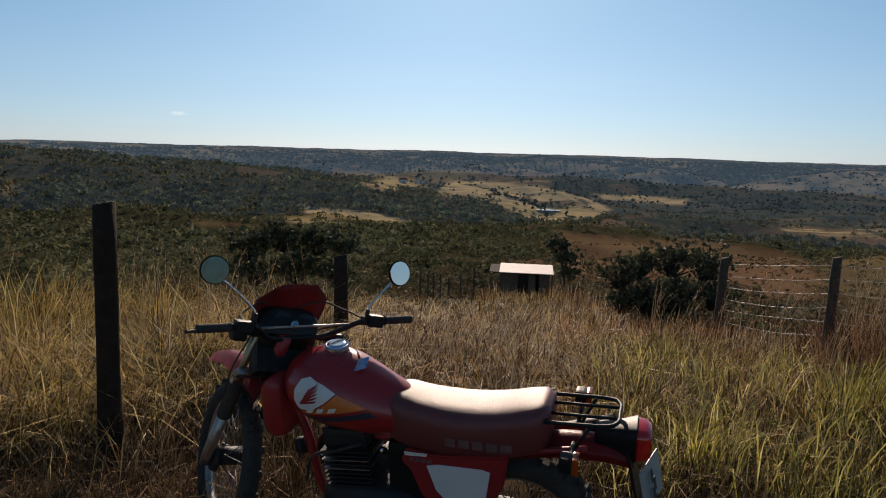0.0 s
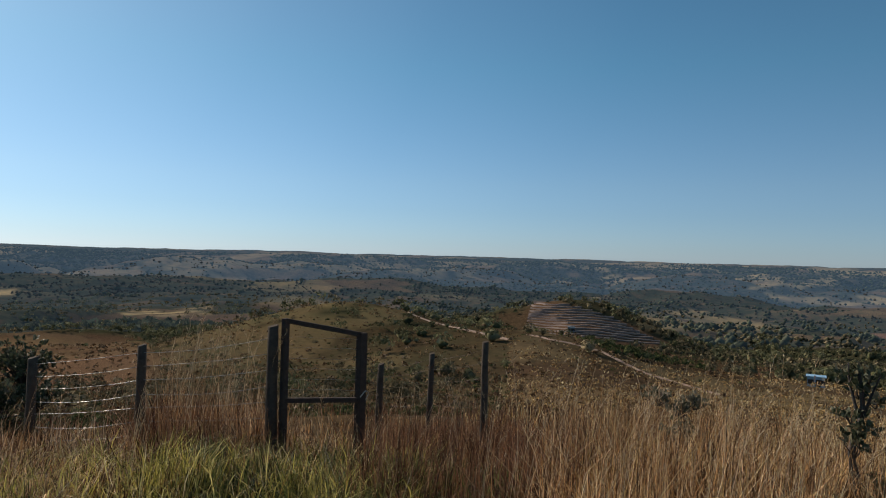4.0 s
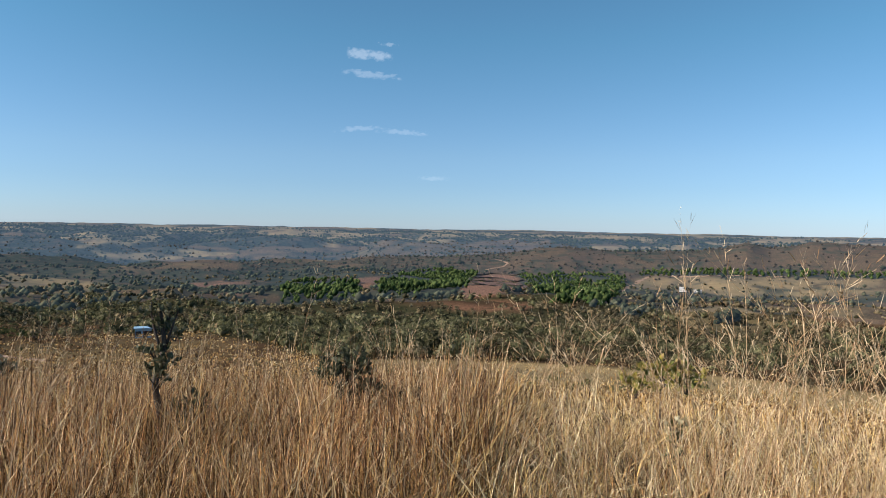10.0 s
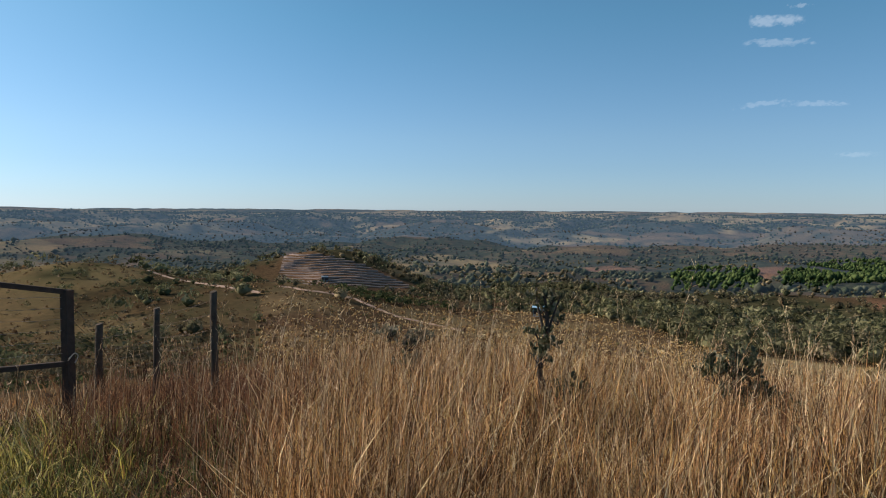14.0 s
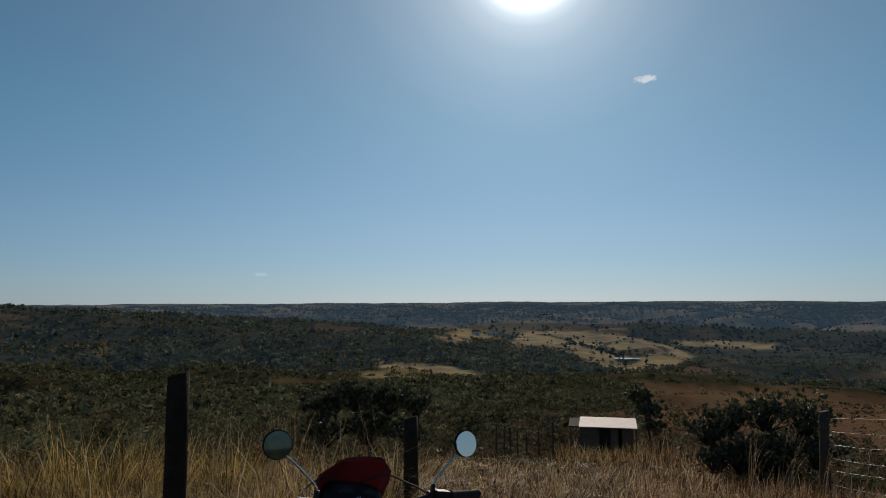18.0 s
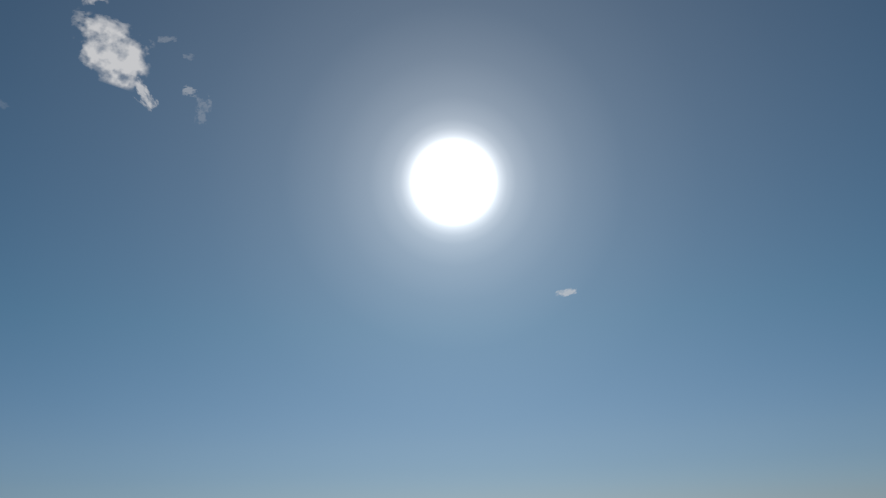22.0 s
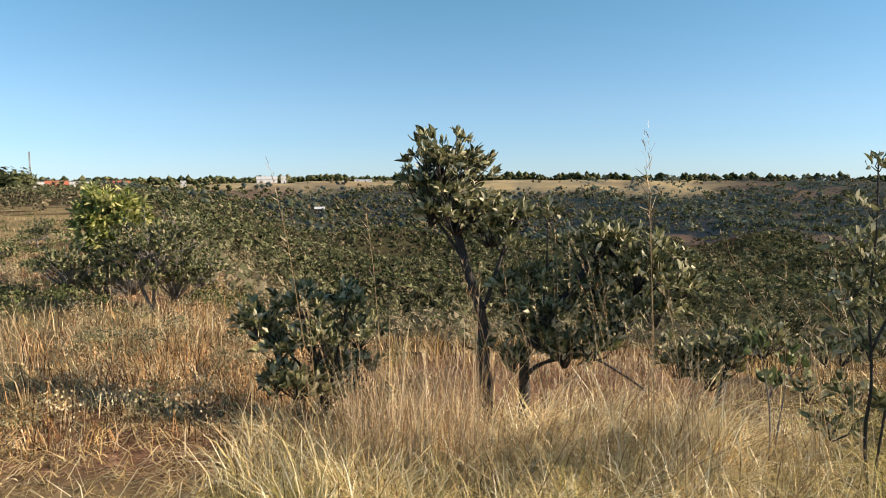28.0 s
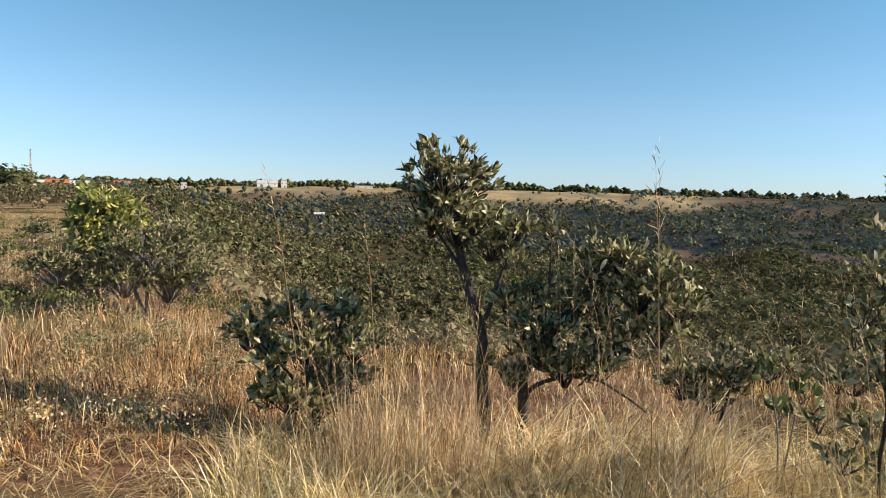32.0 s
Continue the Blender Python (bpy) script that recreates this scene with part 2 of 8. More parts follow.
# darker brown wire for the fence beside the gate
M_WIRE_DARK = material("dark_wire", (0.11, 0.075, 0.055), 0.8, 0.2, vary=0.4)
# darkest and palest blades imitate shadowed gaps and lit stems
M_TAN = leafy("golden_grass", [(0.05, 0.026, 0.012), (0.60, 0.39, 0.142), (0.15, 0.078, 0.03), (0.48, 0.29, 0.10), (0.08, 0.044, 0.02), (0.90, 0.73, 0.42)], 0.19, patch=0.4)
M_STRAW = leafy("pale_straw", [(0.16, 0.095, 0.045), (0.78, 0.60, 0.30), (0.44, 0.30, 0.13), (0.92, 0.79, 0.51), (0.68, 0.50, 0.21)], 0.3, patch=0.4)
# near-black entries again paint the shade between stems
M_REDGRASS = leafy("russet_grass", [(0.05, 0.023, 0.012), (0.56, 0.32, 0.136), (0.15, 0.07, 0.032), (0.45, 0.245, 0.105), (0.085, 0.041, 0.021), (0.84, 0.62, 0.37)], 0.18, patch=0.4)
M_RUSSET = leafy("dark_russet_grass", [(0.045, 0.02, 0.012), (0.25, 0.115, 0.06), (0.13, 0.06, 0.032), (0.38, 0.21, 0.11)], 0.16, patch=0.3)
M_DEEPGREEN = leafy("deep_green_grass", [(0.03, 0.04, 0.014), (0.13, 0.15, 0.045), (0.07, 0.085, 0.025), (0.24, 0.24, 0.08)], 0.25, patch=0.3)
M_BROWNGRASS = leafy("brown_grass", [(0.06, 0.032, 0.016), (0.22, 0.13, 0.06), (0.34, 0.21, 0.095), (0.12, 0.07, 0.034)], 0.1, patch=0.3)
M_SEED = leafy("dry_seed_heads", [(0.30, 0.18, 0.09), (0.62, 0.46, 0.28), (0.46, 0.31, 0.17), (0.72, 0.58, 0.38)], 0.12, patch=0.2)
M_HERB = leafy("grey_dry_herbs", [(0.16, 0.12, 0.065), (0.48, 0.39, 0.23), (0.30, 0.235, 0.13), (0.62, 0.53, 0.34), (0.38, 0.27, 0.14)], 0.16, patch=0.3)
M_GREENGRASS = leafy("green_grass", [(0.07, 0.064, 0.018), (0.50, 0.43, 0.11), (0.22, 0.20, 0.05), (0.64, 0.54, 0.2)], 0.36, patch=0.35)
M_YELLOWGRASS = leafy("yellow_straw", [(0.12, 0.095, 0.03), (0.72, 0.58, 0.22), (0.40, 0.33, 0.10), (0.86, 0.74, 0.38), (0.30, 0.27, 0.08)], 0.32, patch=0.35)
# dark entries put the shade of the gaps into the blades
M_GOLDEN = leafy("golden_leaning_grass", [(0.05, 0.03, 0.012), (0.66, 0.45, 0.14), (0.20, 0.12, 0.04), (0.50, 0.33, 0.09), (0.10, 0.07, 0.025), (0.80, 0.62, 0.27), (0.30, 0.25, 0.07)], 0.26, patch=0.4)
# the straw again, its colours raised to look sunlit by the small tree
M_STRAW_LIT = leafy("lit_straw", [(0.30, 0.20, 0.10), (0.86, 0.71, 0.41), (0.60, 0.45, 0.23), (0.95, 0.86, 0.62), (0.74, 0.59, 0.29)], 0.3, patch=0.35)
M_WOODS = leafy("woodland_leaves", [(0.072, 0.076, 0.037), (0.145, 0.142, 0.074), (0.20, 0.186, 0.105), (0.095, 0.096, 0.05)], 0.24, 0.9, 0.0, 0.6, 0.16)
M_WOODS_DRY = leafy("dry_woodland_leaves", [(0.10, 0.086, 0.052), (0.185, 0.15, 0.09), (0.07, 0.066, 0.038), (0.23, 0.185, 0.11)], 0.24, 0.9, 0.0, 0.5, 0.16)
M_CROWN = leafy("dark_round_crowns", [(0.04, 0.05, 0.022), (0.10, 0.108, 0.046), (0.16, 0.155, 0.075), (0.065, 0.075, 0.034)], 0.25, 0.8, 0.05, 0.45, 0.3)
M_LEAF_OLIVE_LOW = leafy("low_olive_leaves", [(0.09, 0.095, 0.04), (0.22, 0.21, 0.10), (0.32, 0.29, 0.15), (0.14, 0.14, 0.06)], 0.25, 0.7, 0.1)
M_SCRUB = leafy("scrub_leaves", [(0.06, 0.075, 0.03), (0.11, 0.12, 0.05), (0.045, 0.055, 0.025), (0.16, 0.15, 0.07)], 0.12, 0.9, 0.0)
M_SCRUB_GREY = leafy("grey_scrub_leaves", [(0.17, 0.155, 0.09), (0.26, 0.225, 0.14), (0.11, 0.115, 0.06), (0.32, 0.26, 0.165)], 0.3, 0.9, 0.0)
M_EUCALYPT = leafy("plantation_leaves", [(0.055, 0.092, 0.032), (0.12, 0.165, 0.06), (0.038, 0.066, 0.026), (0.088, 0.125, 0.044)], 0.3, 0.9, 0.0, 0.25, 0.05)
# haze over these distant trees is put into their emission and cooler greens
M_WOODS_FAR = leafy("hazy_far_leaves", [(0.02, 0.03, 0.018), (0.05, 0.058, 0.03), (0.03, 0.04, 0.022)], 0.2, 1.0, 0.0, 0.3, 0.01, 0.18)
M_WOODS_NEAR_MID = leafy("hazy_valley_leaves", [(0.05, 0.064, 0.04), (0.12, 0.128, 0.08), (0.08, 0.088, 0.056)], 0.3, 0.95, 0.0, 0.5, 0.06, 0.038)
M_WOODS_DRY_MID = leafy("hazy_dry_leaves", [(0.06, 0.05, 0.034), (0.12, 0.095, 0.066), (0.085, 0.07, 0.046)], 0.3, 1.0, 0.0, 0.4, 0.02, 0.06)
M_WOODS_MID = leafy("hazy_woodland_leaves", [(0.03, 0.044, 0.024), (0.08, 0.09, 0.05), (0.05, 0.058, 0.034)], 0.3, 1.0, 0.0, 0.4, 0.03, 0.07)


# ---- land ----
def smooth(x, a, b):
    t = np.clip((x - a) / (b - a), 0, 1)
    return t * t * (3 - 2 * t)


def value_noise(x, y, seed):
    """Smooth noise from -1 to 1 on the plan, period-free."""
    xi, yi = np.floor(x).astype(np.int64), np.floor(y).astype(np.int64)
    fx, fy = x - xi, y - yi
    fx, fy = fx * fx * (3 - 2 * fx), fy * fy * (3 - 2 * fy)

    def h(i, j):
        k = (i * 374761393 + j * 668265263 + seed * 974711) & 0xFFFFFFFF
        k = ((k ^ (k >> 13)) * 1274126177) & 0xFFFFFFFF
        return ((k ^ (k >> 16)) & 0xFFFF) / 32767.5 - 1
    a, b = h(xi, yi) * (1 - fx) + h(xi + 1, yi) * fx, h(xi, yi + 1) * (1 - fx) + h(xi + 1, yi + 1) * fx
    return a * (1 - fy) + b * fy


def fractal(x, y, size, seed, octaves=4):
    out, amp = 0.0, 1.0
    for k in range(octaves):
        out = out + amp * value_noise(x / size, y / size, seed + k)
        size, amp = size / 2.1, amp * 0.5
    return out


# the fall of the land from the hilltop, out to the far plateau
FALL_R = [0, 2.5, 5.5, 8, 12, 20, 37, 80, 150, 300, 600, 950, 1500, 2100, 3000, 4000, 4500]
FALL_Z = [-0.05, -0.1, -0.16, -0.62, -1.3, -3.0, -6.9, -14, -22, -38, -58, -76, -74, -66, -44, -13, -14]
# the level land towards the town
LEVEL_R = [0, 10, 20, 60, 150, 235, 400, 900, 4500]
LEVEL_Z = [-0.05, 0.05, -0.25, -1.3, -2.3, -2.1, 0.4, 1.6, -14]
# the crest of the wooded ridge: bearing and height
CREST_B = [-180, -120, -95, -75, -58, -50, -39, -30, -18, -7, 2, 8, 180]
CREST_Z = [2, 2, 2, -1, -4, -10, -8, -14, -25, -37, -60, -73, -73]
# further hills and hollows: bearing, its half width, distance, its half width (share), height
HILLS = [
    (43, 12, 200, 0.3, 16), (59, 11, 140, 0.32, 7), (62.5, 7, 430, 0.24, 19), (71, 6, 640, 0.16, 12), (55, 9, 2300, 0.1, 20), (75, 10, 2600, 0.1, 16), (10, 10, 2500, 0.09, 18), (40, 12, 3000, 0.08, 14),
    (-95, 26, 140, 0.5, -8), (30, 40, 1900, 0.14, 14), (8, 6, 1150, 0.16, 14), (24, 8, 1450, 0.1, 12), (-10, 12, 1700, 0.1, 16), (83, 7, 1250, 0.1, 10),
]
# the brown ridge beyond the plantations: bearing and its height in degrees from the hilltop
RIDGE_B = [92, 96.6, 101.3, 108.3, 111, 113.3, 116.4, 123.5, 125.5, 127, 128.5, 130.6, 131.3, 133.3, 140, 150]
RIDGE_E = [-3.2, -2.75, -2.6, -2.25, -1.6, -1.4, -1.62, -1.5, -1.15, -0.62, -1.05, -0.75, -0.5, -0.6, -0.9, -1.0]


def height(x, y):
    """The land's height at places on the plan."""
    x, y = np.asarray(x, float), np.asarray(y, float)
    r, b = np.maximum(np.hypot(x, y), 0.5), np.degrees(np.arctan2(x, y))
    lr = np.log(r)
    z = np.interp(lr, np.log(np.maximum(FALL_R, 0.5)), FALL_Z)
    z = z + (np.interp(b, CREST_B, CREST_Z) + 73) * np.exp(-(np.log(r / 850) / np.where(r < 850, 0.46, 0.4)) ** 2)
    for hb, wb, hr, wr, hz in HILLS:
        db = (b - hb + 180) % 360 - 180
        z = z + hz * np.exp(-(db / wb) ** 2 - (np.log(r / hr) / wr) ** 2)
    z = z + (fractal(x, y, 300, 3) * 17 + 50 * (np.minimum(np.abs(fractal(x, y, 520, 97, 4)), 0.6) - 0.3)) * smooth(r, 1000, 1900) * (1 - 0.8 * smooth(r, 2500, 3500))
    z = z + fractal(x, y, 45, 11, 3) * 1.8 * smooth(r, 60, 300)
    rolling = smooth(r, 150, 420) * (1 - smooth(r, 580, 760) * (1 - smooth(b, -22, 0))) * (1 - smooth(r, 1150, 1500))
    z = z + rolling * (fractal(x, y, 190, 201, 4) * 6 + 16 * (0.28 - np.minimum(np.abs(fractal(x, y, 260, 207, 3)), 0.56)))
    ridge = np.exp(-(np.log(r / 1380) / 0.14) ** 2) * smooth(b, 92, 98) * (1 - smooth(b, 145, 160))
    z = z + (1380 * np.tan(np.radians(np.interp(b, RIDGE_B, RIDGE_E))) + fractal(x, y, 120, 211, 3) * 3.5 - z) * ridge
    level = np.interp(lr, np.log(np.maximum(LEVEL_R, 0.5)), LEVEL_Z)
    west = np.maximum(1 - smooth(b, -124, -101), smooth(b, 140, 165))
    z = z + (level - z) * west
    return z + fractal(x, y, 3.1, 21, 3) * 0.07 * smooth(r, 1, 6) * (1 - smooth(r, 30, 100))


EYE_Z = 1.65


def ground_at(b, e, r0=12.0):
    """Where a line of sight from the hilltop, at bearing b and e degrees up, first meets the land."""
    r = np.geomspace(r0, 4300, 3000)
    x, y = r * math.sin(radians(b)), r * math.cos(radians(b))
    z = height(x, y)
    hit = np.nonzero(z >= EYE_Z + r * math.tan(radians(e)))[0]
    k = hit[0] if len(hit) else len(r) - 1
    return Vector((float(x[k]), float(y[k]), float(z[k])))


def inside(b, r, b0, b1, r0, r1, soft_b=1.5, soft_r=0.06):
    """1 inside a stretch of bearings and distances, with soft edges."""
    lr = np.log(np.maximum(r, 0.1))
    return smooth(b, b0 - soft_b, b0 + soft_b) * (1 - smooth(b, b1 - soft_b, b1 + soft_b)) * smooth(lr, math.log(r0) - soft_r, math.log(r0) + soft_r) * (1 - smooth(lr, math.log(r1) - soft_r, math.log(r1) + soft_r))


def off_path(x, y):
    """False on the bare footpath."""
    mid_x = np.interp(y, [1.2, 2.2, 3.24, 4.41, 5.4, 6.3], [-1.6, -2.3, -3.0, -3.8, -4.45, -4.9])
    half = 0.72 + 0.24 * value_noise(x * 2.2, y * 2.2, 5) + 0.10 * value_noise(x * 9, y * 9, 6)
    return ~((np.abs(x - mid_x) < half) & (y > 0.8) & (y < 6.3) & (x < 0))


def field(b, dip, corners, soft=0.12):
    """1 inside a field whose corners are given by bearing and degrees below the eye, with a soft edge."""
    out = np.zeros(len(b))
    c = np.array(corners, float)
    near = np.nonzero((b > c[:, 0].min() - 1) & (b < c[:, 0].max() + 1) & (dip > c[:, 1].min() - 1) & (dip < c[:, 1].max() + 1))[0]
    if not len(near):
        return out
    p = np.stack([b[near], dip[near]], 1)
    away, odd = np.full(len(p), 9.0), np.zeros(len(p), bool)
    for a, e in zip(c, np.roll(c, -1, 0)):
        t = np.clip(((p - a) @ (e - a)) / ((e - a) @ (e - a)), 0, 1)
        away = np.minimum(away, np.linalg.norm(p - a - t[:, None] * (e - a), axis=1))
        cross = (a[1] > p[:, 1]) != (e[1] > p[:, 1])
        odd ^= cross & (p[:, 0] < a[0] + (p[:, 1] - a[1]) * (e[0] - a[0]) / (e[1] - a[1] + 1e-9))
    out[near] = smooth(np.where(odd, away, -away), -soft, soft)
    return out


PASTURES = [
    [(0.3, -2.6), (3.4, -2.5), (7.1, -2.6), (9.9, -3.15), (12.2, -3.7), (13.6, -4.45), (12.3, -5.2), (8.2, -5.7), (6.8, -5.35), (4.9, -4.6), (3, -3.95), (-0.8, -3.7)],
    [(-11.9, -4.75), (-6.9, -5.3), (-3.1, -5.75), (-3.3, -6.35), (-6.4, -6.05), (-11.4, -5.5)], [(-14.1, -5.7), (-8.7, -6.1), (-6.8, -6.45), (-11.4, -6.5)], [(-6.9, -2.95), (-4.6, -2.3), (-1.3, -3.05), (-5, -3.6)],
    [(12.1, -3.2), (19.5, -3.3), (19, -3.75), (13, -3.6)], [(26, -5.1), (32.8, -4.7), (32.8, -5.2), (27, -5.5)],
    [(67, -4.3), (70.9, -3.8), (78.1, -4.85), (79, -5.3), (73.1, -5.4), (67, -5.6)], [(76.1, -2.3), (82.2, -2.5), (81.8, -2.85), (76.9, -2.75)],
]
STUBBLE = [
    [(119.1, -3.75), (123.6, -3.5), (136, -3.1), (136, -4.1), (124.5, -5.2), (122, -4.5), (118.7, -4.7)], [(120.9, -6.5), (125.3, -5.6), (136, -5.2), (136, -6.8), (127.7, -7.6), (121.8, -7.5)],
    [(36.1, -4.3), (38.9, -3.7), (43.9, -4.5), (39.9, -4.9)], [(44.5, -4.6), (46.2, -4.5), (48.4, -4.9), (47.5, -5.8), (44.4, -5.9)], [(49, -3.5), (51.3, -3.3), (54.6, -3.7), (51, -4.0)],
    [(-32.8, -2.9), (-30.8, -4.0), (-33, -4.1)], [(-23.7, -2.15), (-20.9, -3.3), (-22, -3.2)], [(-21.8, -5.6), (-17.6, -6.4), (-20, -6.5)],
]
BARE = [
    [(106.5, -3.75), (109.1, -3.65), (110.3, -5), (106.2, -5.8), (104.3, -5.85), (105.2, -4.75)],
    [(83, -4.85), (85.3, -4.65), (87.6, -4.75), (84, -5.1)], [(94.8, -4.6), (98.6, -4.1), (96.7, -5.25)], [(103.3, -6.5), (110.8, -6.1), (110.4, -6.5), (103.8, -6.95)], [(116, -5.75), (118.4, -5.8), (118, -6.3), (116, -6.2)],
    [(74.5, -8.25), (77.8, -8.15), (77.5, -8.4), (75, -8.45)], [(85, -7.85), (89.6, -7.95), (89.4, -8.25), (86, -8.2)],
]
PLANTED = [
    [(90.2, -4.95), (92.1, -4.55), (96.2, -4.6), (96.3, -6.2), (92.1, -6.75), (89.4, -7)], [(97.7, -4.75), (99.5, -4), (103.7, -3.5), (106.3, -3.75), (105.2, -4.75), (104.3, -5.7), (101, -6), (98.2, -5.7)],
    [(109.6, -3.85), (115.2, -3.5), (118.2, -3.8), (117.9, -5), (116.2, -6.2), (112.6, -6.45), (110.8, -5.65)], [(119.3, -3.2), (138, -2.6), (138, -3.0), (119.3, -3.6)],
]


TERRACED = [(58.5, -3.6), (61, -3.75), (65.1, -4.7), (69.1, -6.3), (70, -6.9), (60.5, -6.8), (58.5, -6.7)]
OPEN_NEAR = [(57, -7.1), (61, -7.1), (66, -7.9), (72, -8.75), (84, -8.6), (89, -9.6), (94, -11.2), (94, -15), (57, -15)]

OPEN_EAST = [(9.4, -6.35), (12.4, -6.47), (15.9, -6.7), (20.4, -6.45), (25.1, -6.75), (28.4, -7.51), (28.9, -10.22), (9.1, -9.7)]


def any_field(b, dip, fields, soft=0.12):
    return np.max([field(b, dip, f, soft) for f in fields], axis=0)


def land_cover(x, y):
    """Shares of wood, pale stubble, bare red earth and plantation at places on the plan."""
    r, b = np.hypot(x, y), np.degrees(np.arctan2(x, y))
    patch = fractal(x, y, 120, 31)
    small = fractal(x, y, 40, 41, 3)
    wig = 3.0 * value_noise(x / 60, y / 60, 51)
    bw = b + wig
    far = smooth(r, 980, 1250)
    # outlines of the fields, a little ragged
    rag = smooth(r, 90, 200)
    fb = b + rag * (0.22 * value_noise(x / 28, y / 28, 53) + 0.1 * value_noise(x / 9, y / 9, 54))
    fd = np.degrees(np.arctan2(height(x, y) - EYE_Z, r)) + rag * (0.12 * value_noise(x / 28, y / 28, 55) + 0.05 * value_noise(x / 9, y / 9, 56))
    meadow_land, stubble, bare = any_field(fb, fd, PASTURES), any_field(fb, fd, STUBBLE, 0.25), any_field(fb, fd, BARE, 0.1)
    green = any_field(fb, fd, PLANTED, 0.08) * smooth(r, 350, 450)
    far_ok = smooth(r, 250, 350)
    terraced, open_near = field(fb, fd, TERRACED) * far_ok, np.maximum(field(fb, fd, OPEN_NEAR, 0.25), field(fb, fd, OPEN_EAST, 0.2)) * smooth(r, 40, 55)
    meadow_land = meadow_land * np.interp(b, [55, 62, 84, 90], [1, 0.5, 0.5, 1])
    meadow_land, bare = meadow_land * far_ok, bare * smooth(r, 180, 220)
    stubble = stubble * smooth(r, 90, 130)
    wood = smooth(patch + 0.5 * small + 0.3, -0.1, 0.3) * smooth(r, 55, 110)
    wood = np.maximum(wood, inside(bw, r, -80, 2, 60, 900) * smooth(patch + small, -1.15, -0.7))
    wood = np.maximum(wood, inside(bw, r, -118, -58, 70, 690, 3) * smooth(patch + small, -1.3, -0.8))
    wood = np.maximum(wood, inside(bw, r, 74, 132, 85, 1150, 3) * smooth(patch + 0.8 * small, -0.9, -0.3))
    wood = np.maximum(wood, inside(bw, r, -20, 50, 220, 1500, 3) * smooth(patch + small, -0.7, -0.2))
    wood = np.maximum(wood, field(fb, fd, [(49.2, -4.4), (60.2, -3.3), (59, -5.1), (54.6, -6.2), (51.4, -6)], 0.25) * smooth(r, 150, 250) * smooth(small, -0.7, -0.3))
    gully = 1 - smooth(np.abs(fractal(x, y, 520, 97, 4)), 0.05, 0.14)
    hedges = 1 - smooth(np.abs(fractal(x, y, 260, 171, 3)), 0.02, 0.07)
    dark = smooth(fractal(x, y, 240, 91, 5) + 0.6 * fractal(x, y, 90, 95, 3) + np.interp(b, [-60, 20, 55, 72, 85, 100, 140], [0.6, 0.55, 0.45, 0.4, 0.3, 0.35, 0.3]), 0.0, 0.12)
    wood = wood * (1 - far) + np.maximum(np.maximum(gully, dark), 0.9 * hedges) * far
    open_hill = np.maximum(inside(bw, r, 30, 80, 40, 310, 4), inside(b, r, 76, 125, 18, 90, 4))
    open_hill = np.maximum(open_hill, inside(bw, r, 2, 42, 20, 170, 3))
    knolls = smooth(fractal(x, y, 34, 113, 3) + 0.35 * small, 0.12, 0.3) * inside(b, r, 26, 66, 45, 330, 4)
    wood = wood * (1 - open_hill * (1 - smooth(patch + small, 0.75, 0.9)))
    wood = np.maximum(wood, np.maximum(0.3 * knolls, 0.45 * inside(b, r, -2, 60, 30, 320, 4)))
    wood = wood * (1 - 0.5 * inside(b + 8 * fractal(x, y, 400, 107, 2), r, 94, 145, 1130, 1900, 3, 0.1))
    wood = wood * (1 - 0.85 * inside(b, r, -185, -122, 30, 175, 3))
    pale = np.maximum(meadow_land, np.interp(b, [60, 110], [0.28, 0.5]) * stubble)
    pale = np.maximum(pale, np.maximum(inside(b, r, -150, -113, 600, 1300, 3), inside(b, r, -116, -74, 670, 1300, 3)) * smooth(small + 0.3 * patch, -1.2, -0.8))
    pale = np.maximum(pale, inside(b, r, 90, 145, 14, 85, 3))
    pale = np.maximum(pale, 0.8 * inside(b, r, -150, -56, 1.5, 5.6, 4, 0.1) * smooth(fractal(x, y, 1.2, 77, 3), -0.4, 0.3))
    pale = np.maximum(pale, 0.75 * inside(b, r, -160, -106, 6, 160, 4) * smooth(fractal(x, y, 6, 79, 3), -0.7, 0.2))
    pale = np.maximum(pale, np.interp(b, [40, 65, 80], [0.3, 0.4, 0.5]) * smooth(fractal(x, y, 210, 61), 0.1, 0.3) * smooth(r, 1100, 1400) * (1 - 0.9 * inside(b, r, 95, 145, 1000, 1900, 4)))
    pale = np.maximum(pale, 0.2 * smooth(-fractal(x, y, 30, 117, 3), 0.1, 0.35) * inside(b, r, 24, 62, 60, 320, 4))
    pale = pale * (1 - 0.9 * (1 - smooth(np.abs(fractal(x, y, 170, 103, 3)), 0.04, 0.1)) * smooth(r, 300, 500) * smooth(b, -20, -10))
    wood = wood * (1 - pale * (1 - 0.8 * smooth(small, 0.45, 0.6)))
    red = np.maximum(bare, 0.4 * inside(b, r, 58.3, 61, 360, 470, 0.7))
    red = np.maximum(red, 0.75 * inside(b, r, -118, -104, 32, 62, 2, 0.1) * smooth(small, -0.5, 0.2))
    red = np.maximum(red, 1.0 * (1 - off_path(x, y)))
    red = np.maximum(red, 0.8 * inside(b, r, 38, 56, 2.2, 3.7, 5, 0.12))
    red = np.maximum(red, 0.85 * inside(b, r, -150, -76, 2.0, 30, 4, 0.15) * smooth(fractal(x, y, 2.5, 71, 3), -0.5, 0.2))
    red = np.maximum(red, 0.3 * smooth(-patch, 0.55, 0.85) * smooth(r, 90, 180) * (1 - smooth(r, 600, 900)))
    red = np.maximum(red, 0.5 * inside(bw, r, 8, 27, 90, 190, 3))
